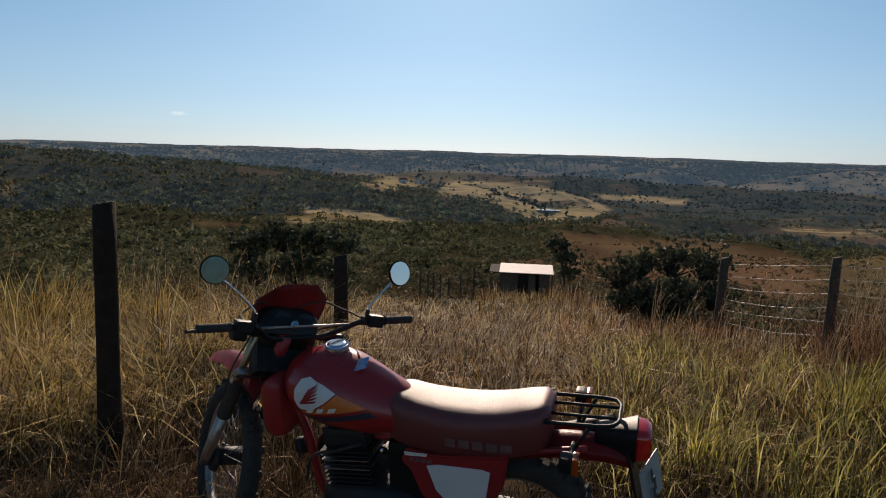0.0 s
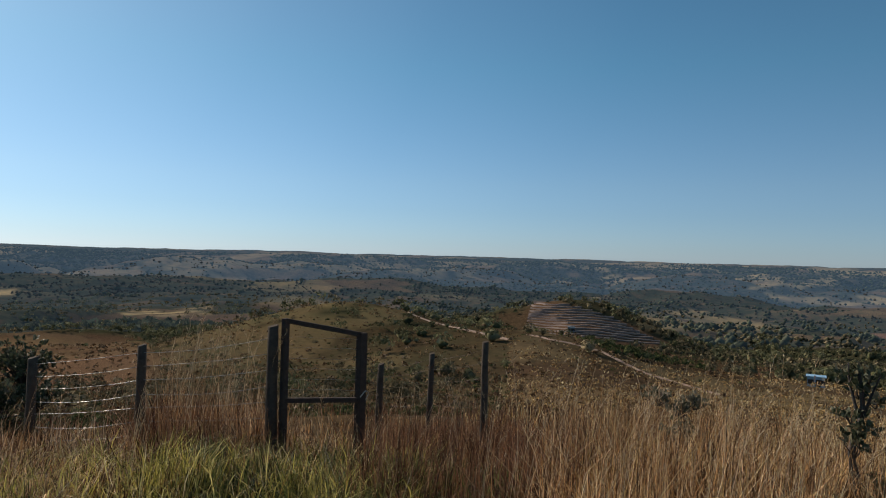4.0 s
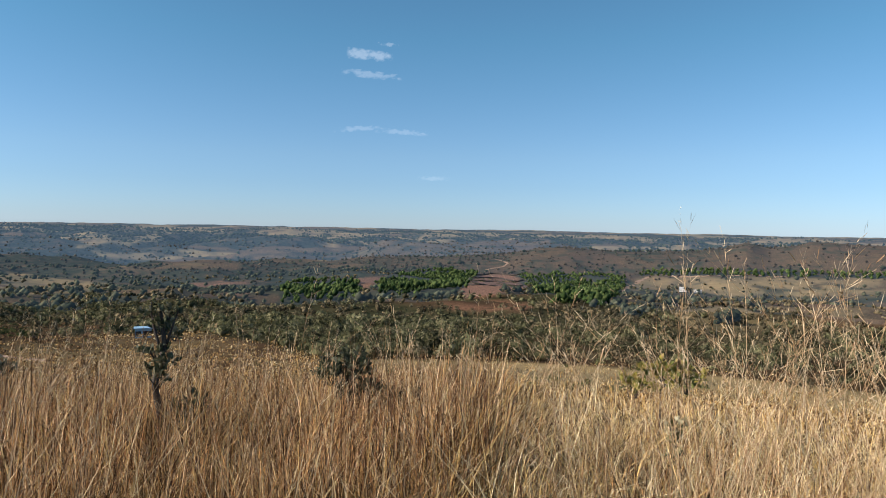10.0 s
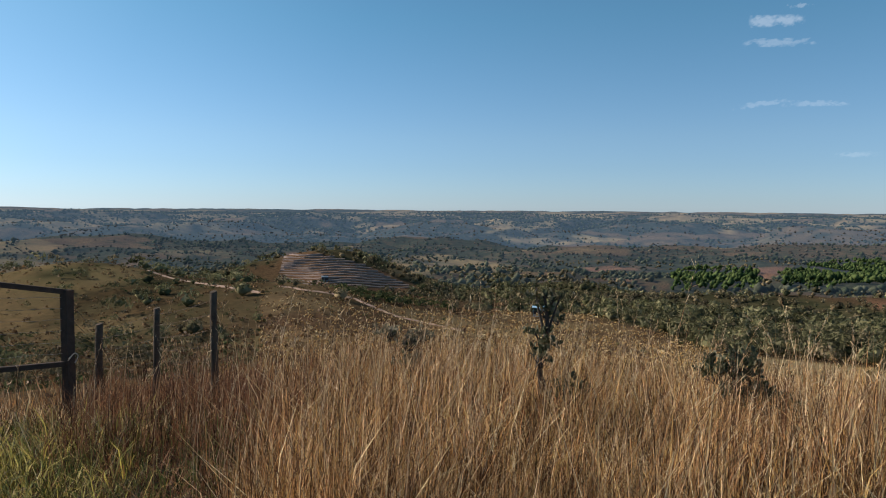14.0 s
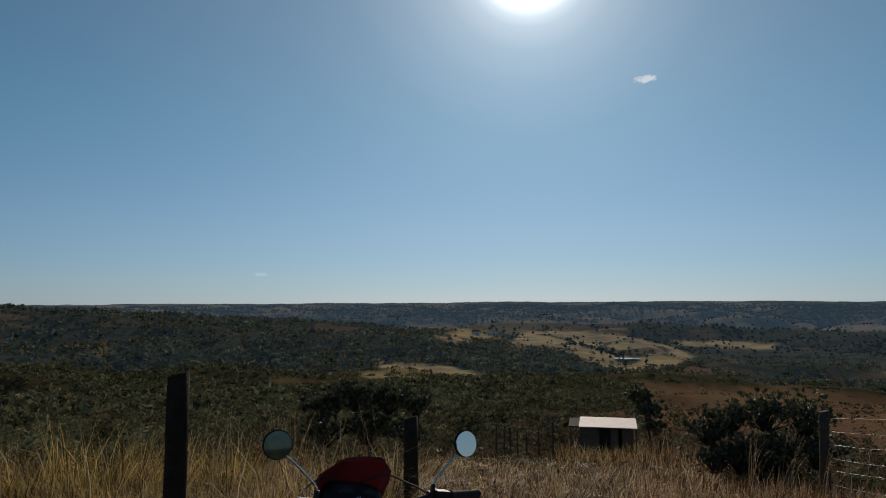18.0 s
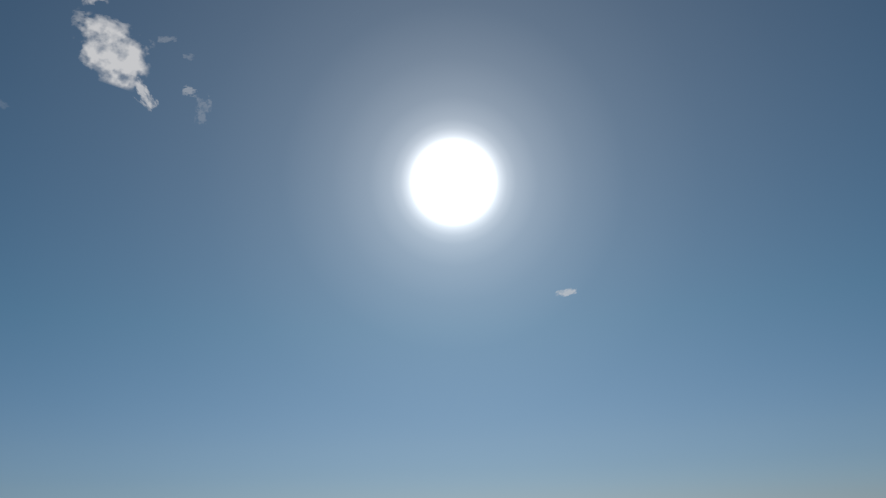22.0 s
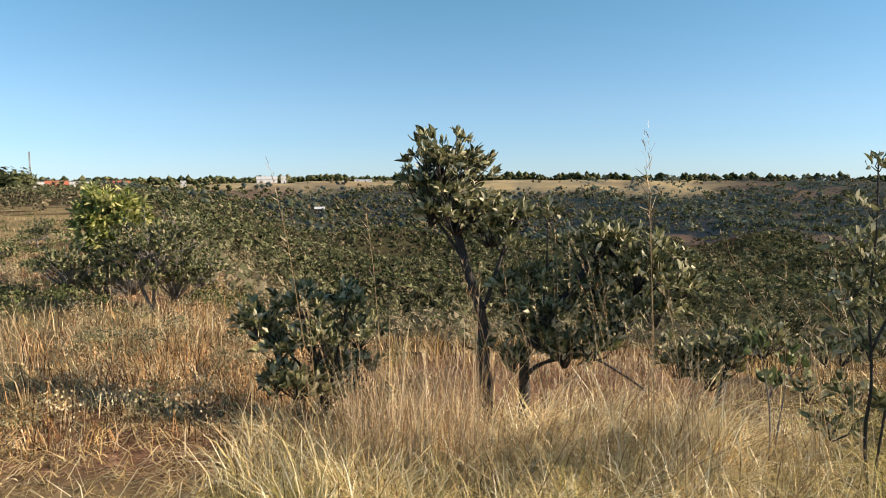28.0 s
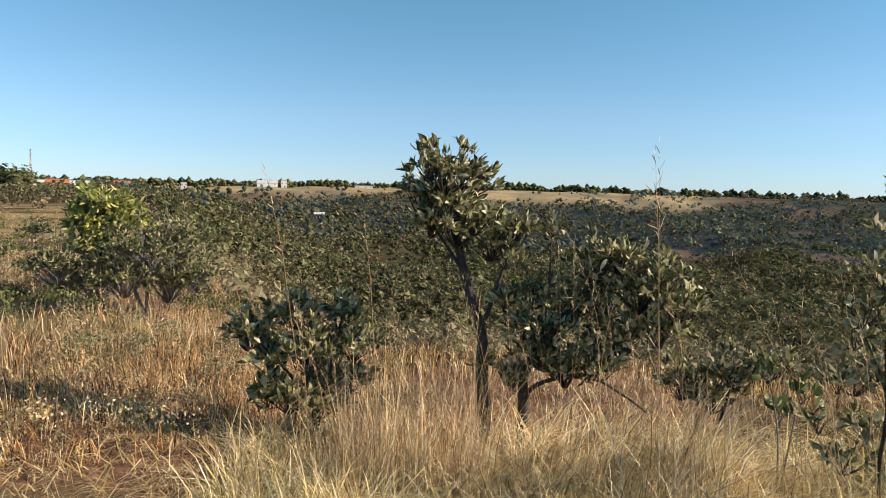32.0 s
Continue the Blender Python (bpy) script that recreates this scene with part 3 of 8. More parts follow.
    wood = wood * (1 - smooth(red, 0.5, 0.8)) * (1 - np.maximum(terraced, open_near))
    red = np.maximum(red, np.maximum(0.4 * terraced, 0.2 * open_near * smooth(small, -0.2, 0.5)))
    red = np.maximum(red, 0.28 * field(fb, fd, OPEN_EAST, 0.2) * smooth(r, 60, 90))
    pale = np.maximum(pale, 0.32 * open_near * smooth(fractal(x, y, 14, 119, 3), -0.5, 0.4))
    return wood * (1 - green), pale * (1 - red) * (1 - green), red * (1 - green), green


# finer towards the sides that the hilltop looks over
SPOKES = np.radians(np.concatenate([np.linspace(-152, 144, 880), np.linspace(144, 208, 42)[1:-1]]))


def sheet(name, r0, r1, rings, mat):
    rr = np.geomspace(r0, r1, rings)
    if r0 < 0.5:
        rr = np.concatenate([[r0], np.geomspace(0.5, r1, rings - 1)])
    bb, spokes = SPOKES, len(SPOKES)
    x, y = np.outer(rr, np.sin(bb)).ravel(), np.outer(rr, np.cos(bb)).ravel()
    z = height(x, y)
    i, j = np.meshgrid(np.arange(rings - 1), np.arange(spokes), indexing="ij")
    k = (j + 1) % spokes
    quads = np.stack([i * spokes + j, (i + 1) * spokes + j, (i + 1) * spokes + k, i * spokes + k], -1).reshape(-1, 4)[:, ::-1]
    me = mesh_of(name, np.stack([x, y, z], 1), quads, mat, True)
    wood, pale, red, green = land_cover(x, y)
    col = np.stack([np.maximum(wood, green), pale, red, np.ones_like(red)], 1)
    me.attributes.new("cover", "FLOAT_COLOR", "POINT").data.foreach_set("color", col.ravel())
    return me


def mesh_of(name, verts, faces, mat, soft=False):
    """A mesh from arrays; all faces have the same number of corners."""
    verts, faces = np.asarray(verts, np.float32), np.asarray(faces, np.int32)
    me = bpy.data.meshes.new(name)
    n, k = faces.shape
    me.vertices.add(len(verts))
    me.vertices.foreach_set("co", verts.ravel())
    me.loops.add(n * k)
    me.loops.foreach_set("vertex_index", faces.ravel())
    me.polygons.add(n)
    me.polygons.foreach_set("loop_start", np.arange(0, n * k, k, dtype=np.int32))
    me.polygons.foreach_set("loop_total", np.full(n, k, np.int32))
    if soft:
        me.polygons.foreach_set("use_smooth", np.ones(n, bool))
    me.update(calc_edges=True)
    me.materials.append(mat)
    return me


tagged(new("ground", sheet("ground", 0.02, 480, 200, M_LAND)), "dry grassy hilltop falling to a wooded valley", "ground", kind="structure")
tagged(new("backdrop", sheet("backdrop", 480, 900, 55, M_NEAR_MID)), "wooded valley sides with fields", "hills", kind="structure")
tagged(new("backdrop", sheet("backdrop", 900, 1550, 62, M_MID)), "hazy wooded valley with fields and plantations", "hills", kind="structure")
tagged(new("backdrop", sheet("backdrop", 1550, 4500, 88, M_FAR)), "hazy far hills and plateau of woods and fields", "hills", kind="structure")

rng = np.random.default_rng(7)


# ---- woods ----
def leaf_clouds(name, xy, size, mat, leaves=26, squash=0.8, label="", category="trees", big=0.27, corners=3):
    """Far trees: each a loose crown of small leaf clumps round a short stem; many in one mesh."""
    n = len(xy)
    z = height(xy[:, 0], xy[:, 1])
    u = rng.normal(size=(n, leaves, 3))
    u /= np.linalg.norm(u, axis=2, keepdims=True)
    rad = rng.uniform(0.55, 1.0, (n, leaves, 1)) * (0.75 + 0.35 * rng.random((n, leaves, 1)))
    u[..., 2] = np.where(u[..., 2] < -0.35, -u[..., 2] * 0.6, u[..., 2])
    s = size[:, None, None]
    mid = u * rad * s * np.array([0.55, 0.55, 0.5 * squash])
    mid[..., 2] += s[..., 0] * 0.42
    mid += np.stack([xy[:, 0], xy[:, 1], z], 1)[:, None]
    t1 = np.cross(u, rng.normal(size=u.shape))
    t1 /= np.linalg.norm(t1, axis=2, keepdims=True)
    t2 = np.cross(u, t1) + 0.5 * rng.normal(size=u.shape)
    q = s * big * rng.uniform(0.6, 1.2, (n, leaves, 1))
    ends = [mid + q * t1, mid + q * t2, mid - q * t1 * 0.8, mid - q * t2] if corners == 4 else [mid + q * 1.2 * t1, mid + q * 1.2 * t2, mid - q * 0.75 * (t1 + t2)]
    faces = np.arange(n * leaves * corners).reshape(-1, corners)
    return tagged(new(name, mesh_of(name, np.stack(ends, 2).reshape(-1, 3), faces, mat)), label, category, kind="stuff")


PHI = (1 + 5 ** 0.5) / 2
LOBE_V = np.array([(a, c * PHI, 0) for a in (-1, 1) for c in (-1, 1)] + [(0, a, c * PHI) for a in (-1, 1) for c in (-1, 1)] + [(c * PHI, 0, a) for a in (-1, 1) for c in (-1, 1)]) / math.hypot(1, PHI)


def hull_faces(v):
    """The triangles of the convex hull of a few points on a ball."""
    out = []
    for i in range(len(v)):
        for j in range(i + 1, len(v)):
            for k in range(j + 1, len(v)):
                nrm = np.cross(v[j] - v[i], v[k] - v[i])
                d = (v - v[i]) @ nrm
                if (d < 1e-6).all():
                    out.append((i, j, k))
                elif (d > -1e-6).all():
                    out.append((i, k, j))
    return np.array(out)


LOBES = {20: (LOBE_V, hull_faces(LOBE_V)), 8: (np.eye(3).repeat(2, 0) * np.tile([1, -1], 3)[:, None], None)}
LOBES[8] = (LOBES[8][0], hull_faces(LOBES[8][0]))


def crowns(name, xy, size, mat, lobes=2, facets=20, label="", category="trees", squash=0.8):
    """Far trees: each a crown of uneven lobes, set at different heights; many in one mesh."""
    base_v, base_f = LOBES[facets]
    n = len(xy)
    foot = np.stack([xy[:, 0], xy[:, 1], height(xy[:, 0], xy[:, 1])], 1)
    verts = []
    for k in range(lobes):
        way = rng.uniform(0, 2 * math.pi, n)
        rad = size * (rng.uniform(0.2, 0.36, n) if lobes > 3 else rng.uniform(0.3, 0.52, n) if lobes > 1 else rng.uniform(0.42, 0.6, n))
        shift = size * (rng.uniform(0.05, 0.42, n) if lobes > 1 else 0.0 * rad)
        mid = foot + np.stack([np.cos(way) * shift, np.sin(way) * shift, rad * squash * 0.75 + (size * rng.uniform(0.05, 0.5, n) - shift * 0.35) * (lobes > 1)], 1)
        v = base_v[None] * (1 + rng.uniform(-0.42, 0.32, (n, len(base_v), 1)))
        a = rng.uniform(0, 2 * math.pi, n)[:, None]
        v = np.stack([v[..., 0] * np.cos(a) - v[..., 1] * np.sin(a), v[..., 0] * np.sin(a) + v[..., 1] * np.cos(a), v[..., 2] * squash], 2)
        verts.append(mid[:, None] + v * rad[:, None, None])
    v = np.concatenate(verts).reshape(-1, 3)
    f = (np.arange(n * lobes)[:, None, None] * len(base_v) + base_f[None]).reshape(-1, 3)
    return tagged(new(name, mesh_of(name, v, f, mat)), label, category, kind="stuff")


def scatter(count, b0, b1, r0, r1, power=1.0):
    b = rng.uniform(b0, b1, count)
    r = np.exp(rng.uniform(0, 1, count) ** power * math.log(r1 / r0)) * r0
    return np.stack([r * np.sin(np.radians(b)), r * np.cos(np.radians(b))], 1), b, r


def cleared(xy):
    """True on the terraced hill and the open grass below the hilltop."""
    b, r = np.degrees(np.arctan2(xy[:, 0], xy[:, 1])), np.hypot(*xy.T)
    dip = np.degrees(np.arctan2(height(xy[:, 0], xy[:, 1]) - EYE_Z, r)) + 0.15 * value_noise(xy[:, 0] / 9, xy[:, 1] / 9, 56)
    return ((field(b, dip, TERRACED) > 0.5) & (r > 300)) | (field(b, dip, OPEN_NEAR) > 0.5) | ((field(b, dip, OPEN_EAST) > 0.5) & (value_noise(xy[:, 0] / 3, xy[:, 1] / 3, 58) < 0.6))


def woods():
    """All the far trees, in bands by distance: the nearer the band, the more and smaller the leaf clumps."""
    for r0, r1, tries, leaves, tall, big in ((45, 85, 2400, 120, 2.9, 0.055), (85, 170, 5600, 60, 3.0, 0.075), (170, 300, 10500, 26, 3.6, 0.10), (300, 480, 15000, 14, 4.2, 0.15), (480, 1100, 40000, 2, 5.0, 8), (1100, 1550, 26000, 1, 5.6, 8), (1550, 2100, 26000, 1, 6.4, 8)):
        xy, b, r = scatter(tries, -150, 142, r0, r1)
        wood, pale, red, green = land_cover(xy[:, 0], xy[:, 1])
        pick = rng.random(len(xy)) < wood * np.clip(0.68 + 0.45 * fractal(xy[:, 0], xy[:, 1], 70, 123, 3) + 0.3 * inside(b, r, -120, 6, 60, 900, 3), 0.12, 0.95)
        lone = rng.random(len(xy)) < np.where(r > 1000, 0.04, 0.07 - 0.05 * inside(b, r, 60, 100, 450, 1000, 3) + 0.15 * inside(b, r, 116, 142, 380, 1100, 3)) + 0.25 * inside(b, r, 97, 142, 1050, 2000, 4)
        lone &= rng.random(len(xy)) > 0.8 * pale
        lone &= (green < 0.3) & (red < 0.55)
        bald = inside(b, r, 30, 58, 60, 330, 3) > 0.5
        pick, lone = pick & ~cleared(xy), lone & ~cleared(xy)
        pick, lone = pick & ~(bald & (rng.random(len(xy)) < 0.7)), lone & ~bald
        half = rng.random(len(xy)) < np.clip(0.45 + 1.1 * fractal(xy[:, 0], xy[:, 1], 110, 127, 3) - 0.15 * inside(b, r, -120, -58, 60, 900, 3) + 0.4 * inside(b, r, -56, 12, 60, 1100, 4), 0.08, 0.9)
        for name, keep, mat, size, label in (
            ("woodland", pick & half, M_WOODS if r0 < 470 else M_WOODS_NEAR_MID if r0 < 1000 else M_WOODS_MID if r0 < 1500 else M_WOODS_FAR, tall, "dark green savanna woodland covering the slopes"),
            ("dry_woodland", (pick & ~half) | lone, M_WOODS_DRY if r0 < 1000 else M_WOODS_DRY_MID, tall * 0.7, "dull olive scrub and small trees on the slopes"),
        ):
            p = xy[keep]
            if len(p):
                s_ = size * rng.uniform(0.4, 1.4, len(p)) ** 1.3
                # against the sun the crowns are loose leaves that let light through; elsewhere they have a dense heart
                sunward = (((b[keep] > -85) & (b[keep] < 48)) | (b[keep] < -116)) & (r0 < 1000)
                if r0 < 470:
                    leaf_clouds(name, p, s_, mat, leaves, label=label, big=big)
                    if r0 > 80:
                        crowns(name, p[~sunward], s_[~sunward] * 0.75, mat, 1, 8, label)
                else:
                    crowns(name, p[~sunward], s_[~sunward], mat, leaves, 8, label)
                    if sunward.any():
                        leaf_clouds(name, p[sunward], s_[sunward], mat, 8, label=label, big=0.25)
    # the closed canopy of the valley and the shrubs of the nearest slope
    for n_, b0_, b1_, r0_, r1_, size, leaves, big, mat in ((4200, -120, -58, 200, 690, 4.2, 13, 0.17, M_CROWN), (3400, -120, -58, 200, 690, 3.4, 11, 0.19, M_WOODS_DRY), (5000, -60, 0, 200, 820, 4.2, 10, 0.2, M_WOODS), (3000, -120, -58, 450, 720, 5.0, 10, 0.2, M_CROWN), (2000, -120, -58, 450, 720, 4.0, 10, 0.2, M_WOODS_DRY), (1500, 74, 136, 78, 200, 2.4, 44, 0.085, M_WOODS), (900, 74, 136, 78, 200, 1.8, 40, 0.09, M_WOODS_DRY), (2200, 20, 78, 330, 900, 4.2, 10, 0.2, M_WOODS)):
        xy, b, r = scatter(n_, b0_, b1_, r0_, r1_)
        wood, pale, red, green = land_cover(xy[:, 0], xy[:, 1])
        keep = (rng.random(n_) < 0.25 + wood) & (pale < 0.3) & (red < 0.4) & (green < 0.3) & ~cleared(xy)
        leaf_clouds("woodland", xy[keep], size * rng.uniform(0.45, 1.35, keep.sum()), mat, leaves, label="dark green savanna woodland covering the slopes", big=big)



woods()


def plantation(corners, slant, spacing=9.0):
    """Planted trees in straight rows over one field."""
    c = np.array(corners)
    b0, b1 = c[:, 0].min(), c[:, 0].max()
    mid_b, mid_r = radians((b0 + b1) / 2), 850
    u, v = np.meshgrid(np.arange(-560, 560, spacing), np.arange(-560, 560, spacing * 0.6))
    u, v = u.ravel() + rng.normal(size=u.size) * 0.8, v.ravel() + rng.normal(size=u.size) * 1.4
    a = mid_b + radians(slant)
    xy = np.stack([mid_r * math.sin(mid_b) + u * math.cos(a) + v * math.sin(a), mid_r * math.cos(mid_b) - u * math.sin(a) + v * math.cos(a)], 1)
    b, r = np.degrees(np.arctan2(xy[:, 0], xy[:, 1])), np.hypot(*xy.T)
    dip = np.degrees(np.arctan2(height(xy[:, 0], xy[:, 1]) - EYE_Z, r)) + 0.1 * value_noise(xy[:, 0] / 30, xy[:, 1] / 30, 119)
    gap = fractal(xy[:, 0], xy[:, 1], 60, 121, 2) > -0.6
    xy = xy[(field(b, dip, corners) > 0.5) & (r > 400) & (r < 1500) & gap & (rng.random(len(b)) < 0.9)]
    crowns("plantation", xy, 6.5 * rng.uniform(0.6, 1.3, len(xy)), M_EUCALYPT, 4, 8, "bright green rows of planted eucalyptus", squash=1.1)


for corners_, slant_ in zip(PLANTED, (10, 24, -18, 0)):
    plantation(corners_, slant_)
# dark lines of trees and single crowns across the pale fields
q_ = np.concatenate([np.array([ground_at(3.9 + 4.3 * t_, -3.55 - 1.1 * t_ ** 1.6, 300)[:2] for t_ in np.linspace(0, 1, 46)]), np.array([ground_at(b_, e_, 200)[:2] for b_, e_ in zip(rng.uniform(1, 12.5, 40), rng.uniform(-5.2, -3.0, 40))])])
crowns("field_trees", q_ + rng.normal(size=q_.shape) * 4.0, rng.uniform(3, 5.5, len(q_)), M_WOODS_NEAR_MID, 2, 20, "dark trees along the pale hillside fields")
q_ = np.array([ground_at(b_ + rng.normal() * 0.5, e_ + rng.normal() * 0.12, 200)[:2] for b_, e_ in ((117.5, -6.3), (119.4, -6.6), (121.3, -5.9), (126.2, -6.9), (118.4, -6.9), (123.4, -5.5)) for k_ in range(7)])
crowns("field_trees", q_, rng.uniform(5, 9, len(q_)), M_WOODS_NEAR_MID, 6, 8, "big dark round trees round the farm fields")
# hedge lines along the contours of the bare field
q_ = np.concatenate([np.stack([r_ * np.sin(t_), r_ * np.cos(t_)], 1) for r_, t_ in ((r_, np.radians(rng.uniform(105.2, 109.6, 60))) for r_ in np.arange(660, 1120, 52))])
q_ = q_ + rng.normal(size=q_.shape) * 1.5
leaf_clouds("contour_scrub", q_, rng.uniform(1.0, 2.6, len(q_)), M_SCRUB, 9, 0.7, "low scrub lines along the bare field's contours", "scrub", 0.26)
# the far hills' trees, along the gullies and in patches
q_, b_, r_ = scatter(52000, -60, 142, 2000, 3600)
q_ = q_[rng.random(len(q_)) < land_cover(q_[:, 0], q_[:, 1])[0] * 0.85 + 0.01]
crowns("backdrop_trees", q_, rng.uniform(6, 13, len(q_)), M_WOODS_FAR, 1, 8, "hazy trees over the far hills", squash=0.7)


# ---- grass ----
def blades(name, xy, tall, wide, lean, mat, label, droop=0.5, heading=None, bend=2.0, pieces=3):
    """Grass: each blade a curved, tapering strip of three pieces."""
    ok = off_path(xy[:, 0], xy[:, 1]) | ((rng.random(len(xy)) < 0.2) & (tall < 0.2))
    xy, tall, wide, lean = xy[ok], tall[ok], wide[ok], lean[ok]
    heading = None if heading is None else heading[ok]
    n = len(xy)
    z = height(xy[:, 0], xy[:, 1]) - 0.02
    turn = rng.uniform(0, 2 * math.pi, n) if heading is None else heading
    out = np.stack([np.cos(turn), np.sin(turn), np.zeros(n)], 1)
    face = rng.uniform(0, 2 * math.pi, n)
    side = np.stack([np.cos(face), np.sin(face), np.zeros(n)], 1)
    root = np.stack([xy[:, 0], xy[:, 1], z], 1)
    w = wide[:, None] * side
    rows_v = []
    for k, f in ((0.0, 1.0), (0.4, 0.8), (0.75, 0.5), (1.0, 0.0)) if pieces == 3 else ((0.0, 1.0), (0.58, 0.75), (1.0, 0.0)):
        up = tall * (k - droop * lean * k ** 3)
        c = root + out * (tall * lean * k ** bend)[:, None] + np.array([0, 0, 1.0]) * up[:, None]
        rows_v += [c - w * f, c + w * f] if f else [c]
    v = np.stack(rows_v, 1).reshape(-1, 3)
    base = np.arange(n)[:, None, None] * len(rows_v)
    quad = np.array([[0, 1, 3], [0, 3, 2], [2, 3, 4]] if pieces == 2 else [[0, 1, 3], [0, 3, 2], [2, 3, 5], [2, 5, 4], [4, 5, 6]])[None]
    me = mesh_of(name, v, (base + quad).reshape(-1, 3), mat)
    return tagged(new(name, me), label, "grass", kind="stuff")


def meadow(name, count, b0, b1, r0, r1, tall, mat, label, lean=(0.1, 0.6), wide=0.0032, clump=0.5, power=1.0, droop=0.5, tuft=26):
    """A stretch of grass: two thirds of the blades in tufts that spread from one root, the rest between them."""
    c, b_, r_ = scatter(int(count * 1.5 / tuft), b0, b1, r0, r1, power)
    thick = fractal(c[:, 0], c[:, 1], 1.6, 81 + int(abs(b0)), 3)
    c, r_ = c[rng.random(len(c)) < np.clip(0.6 + clump * thick, 0, 1)], None
    many = rng.integers(int(tuft * 0.3), int(tuft * 1.7), len(c))
    who = np.repeat(np.arange(len(c)), many)
    spread = rng.normal(size=(len(who), 2)) * (0.05 + 0.06 * rng.random(len(c)))[who][:, None] * (1 + np.hypot(*c.T) / 14)[who][:, None]
    p = c[who] + spread
    rise = np.clip(0.85 + 0.7 * fractal(c[:, 0], c[:, 1], 0.9 + np.hypot(*c.T).mean() / 12, 87, 3), 0.35, 1.15)
    size = (tall * rise * rng.uniform(0.55, 1.2, len(c)))[who] * rng.uniform(0.4, 1.1, len(who))
    blown = (2.4 * fractal(c[:, 0], c[:, 1], 2.0, 93, 2))[who]
    head = np.where(rng.random(len(who)) < 0.45, blown + rng.normal(size=len(who)) * 0.5, np.arctan2(spread[:, 1], spread[:, 0]) + rng.normal(size=len(who)) * 0.7)
    q, b_, r_ = scatter(int(count * 0.4), b0, b1, r0, r1, power)
    p = np.concatenate([p, q])
    size = np.concatenate([size, tall * rng.uniform(0.3, 1.0, len(q))])
    head = np.concatenate([head, rng.uniform(0, 2 * math.pi, len(q))])
    r_ = np.hypot(*p.T)
    n = len(p)
    blades(name, p, size, wide * 0.95 * (0.75 + r_ / 9) * rng.uniform(0.5, 1.3, n), rng.uniform(*lean, n), mat, label, droop, head, pieces=3 if r1 < 7 else 2)


def broken_stems(name, count, b0, b1, r0, r1, tall, mat, label):
    """Stiff dead stems that lean at all angles among the standing grass."""
    p, b_, r_ = scatter(count, b0, b1, r0, r1)
    blades(name, p, tall * rng.uniform(0.3, 1.0, count), 0.002 * (0.75 + r_ / 8) * rng.uniform(0.6, 1.5, count), rng.uniform(0.1, 1.6, count), mat, label, 0.02, None, 1.05)


def seed_stalks(name, count, b0, b1, r0, r1, tall, mat, label, lean=0.25, wide=0.0012, even=False):
    """Tall stems in loose bunches, each with a narrow feathery seed head, leaning mostly one way."""
    bunch, _, _ = scatter(max(1, count // 4), b0, b1, r0, r1)
    who = rng.integers(0, len(bunch), count)
    p = bunch[who] + rng.normal(size=(count, 2)) * 0.07
    r_ = np.hypot(*p.T)
    h = tall * rng.uniform(0.55, 1.1, count) * rng.uniform(0.8, 1.05, len(bunch))[who]
    h = np.full(count, tall) if even else h
    turn = rng.normal(size=len(bunch))[who] * 1.1 + rng.normal(size=count) * 0.5 - 0.9
    ln = np.abs(rng.normal(size=count)) * lean + lean * 0.3
    z = height(p[:, 0], p[:, 1])
    root = np.stack([p[:, 0], p[:, 1], z], 1)
    out = np.stack([np.cos(turn), np.sin(turn), np.zeros(count)], 1)

    def along(k):
        return root + out * (h * ln * k ** 2)[:, None] + np.array([0, 0, 1.0]) * (h * (k - 0.35 * ln * k ** 3))[:, None]
    verts = []
    for a in range(2):
        s = np.stack([np.cos(turn + a * 1.57), np.sin(turn + a * 1.57), np.zeros(count)], 1)
        w = wide * (0.7 + r_ / 8)[:, None] * s
        rows_v = []
        for k, f in ((0, 1.0), (0.4, 0.9), (0.75, 0.7)):
            rows_v += [along(k) - w * f, along(k) + w * f]
        verts.append(np.stack(rows_v + [along(1.0)], 1).reshape(-1, 3))
    bristles = 18
    for k in range(bristles):
        at_ = 0.70 + 0.30 * k / bristles + rng.uniform(0, 0.02, count)
        base = along(at_)
        wv = rng.normal(size=(count, 3)) * 0.3 + out * (ln + 0.15)[:, None] + np.array([0, 0, 0.8])
        wv /= np.linalg.norm(wv, axis=1, keepdims=True)
        s = np.cross(wv, rng.normal(size=(count, 3)))
        s /= np.linalg.norm(s, axis=1, keepdims=True)
        L = (0.05 * h * rng.uniform(0.4, 1.2, count) * (1.1 - 0.5 * k / bristles))[:, None]
        w = wide * 0.75 * (0.7 + r_ / 8)[:, None] * s
        rows_v = []
        for q, f in ((0, 0.4), (0.35, 1.0), (0.7, 0.8)):
            rows_v += [base + wv * L * q - w * f, base + wv * L * q + w * f]
        verts.append(np.stack(rows_v + [base + wv * L], 1).reshape(-1, 3))
    v = np.concatenate(verts)
    tri = np.array([[0, 1, 3], [0, 3, 2], [2, 3, 5], [2, 5, 4], [4, 5, 6]])[None]
    f = (np.arange(len(v) // 7)[:, None, None] * 7 + tri).reshape(-1, 3)
    return tagged(new(name, mesh_of(name, v, f, mat)), label, "grass", kind="stuff")


q_, _, rr_ = scatter(5200, -30, 78, 40, 320)
leaf_clouds("dry_tufts", q_, rng.uniform(0.4, 1.1, len(q_)) * (0.6 + rr_ / 200), M_BROWNGRASS, 14, 0.6, "tufts of dry grass over the brown hills", "grass", 0.16)
q_, _, rr_ = scatter(4200, 64, 146, 14, 95)
leaf_clouds("dry_tufts", q_, rng.uniform(0.25, 0.6, len(q_)) * (0.7 + rr_ / 80), M_TAN, 16, 0.6, "tufts of dry grass over the slope below the hilltop", "grass", 0.06)
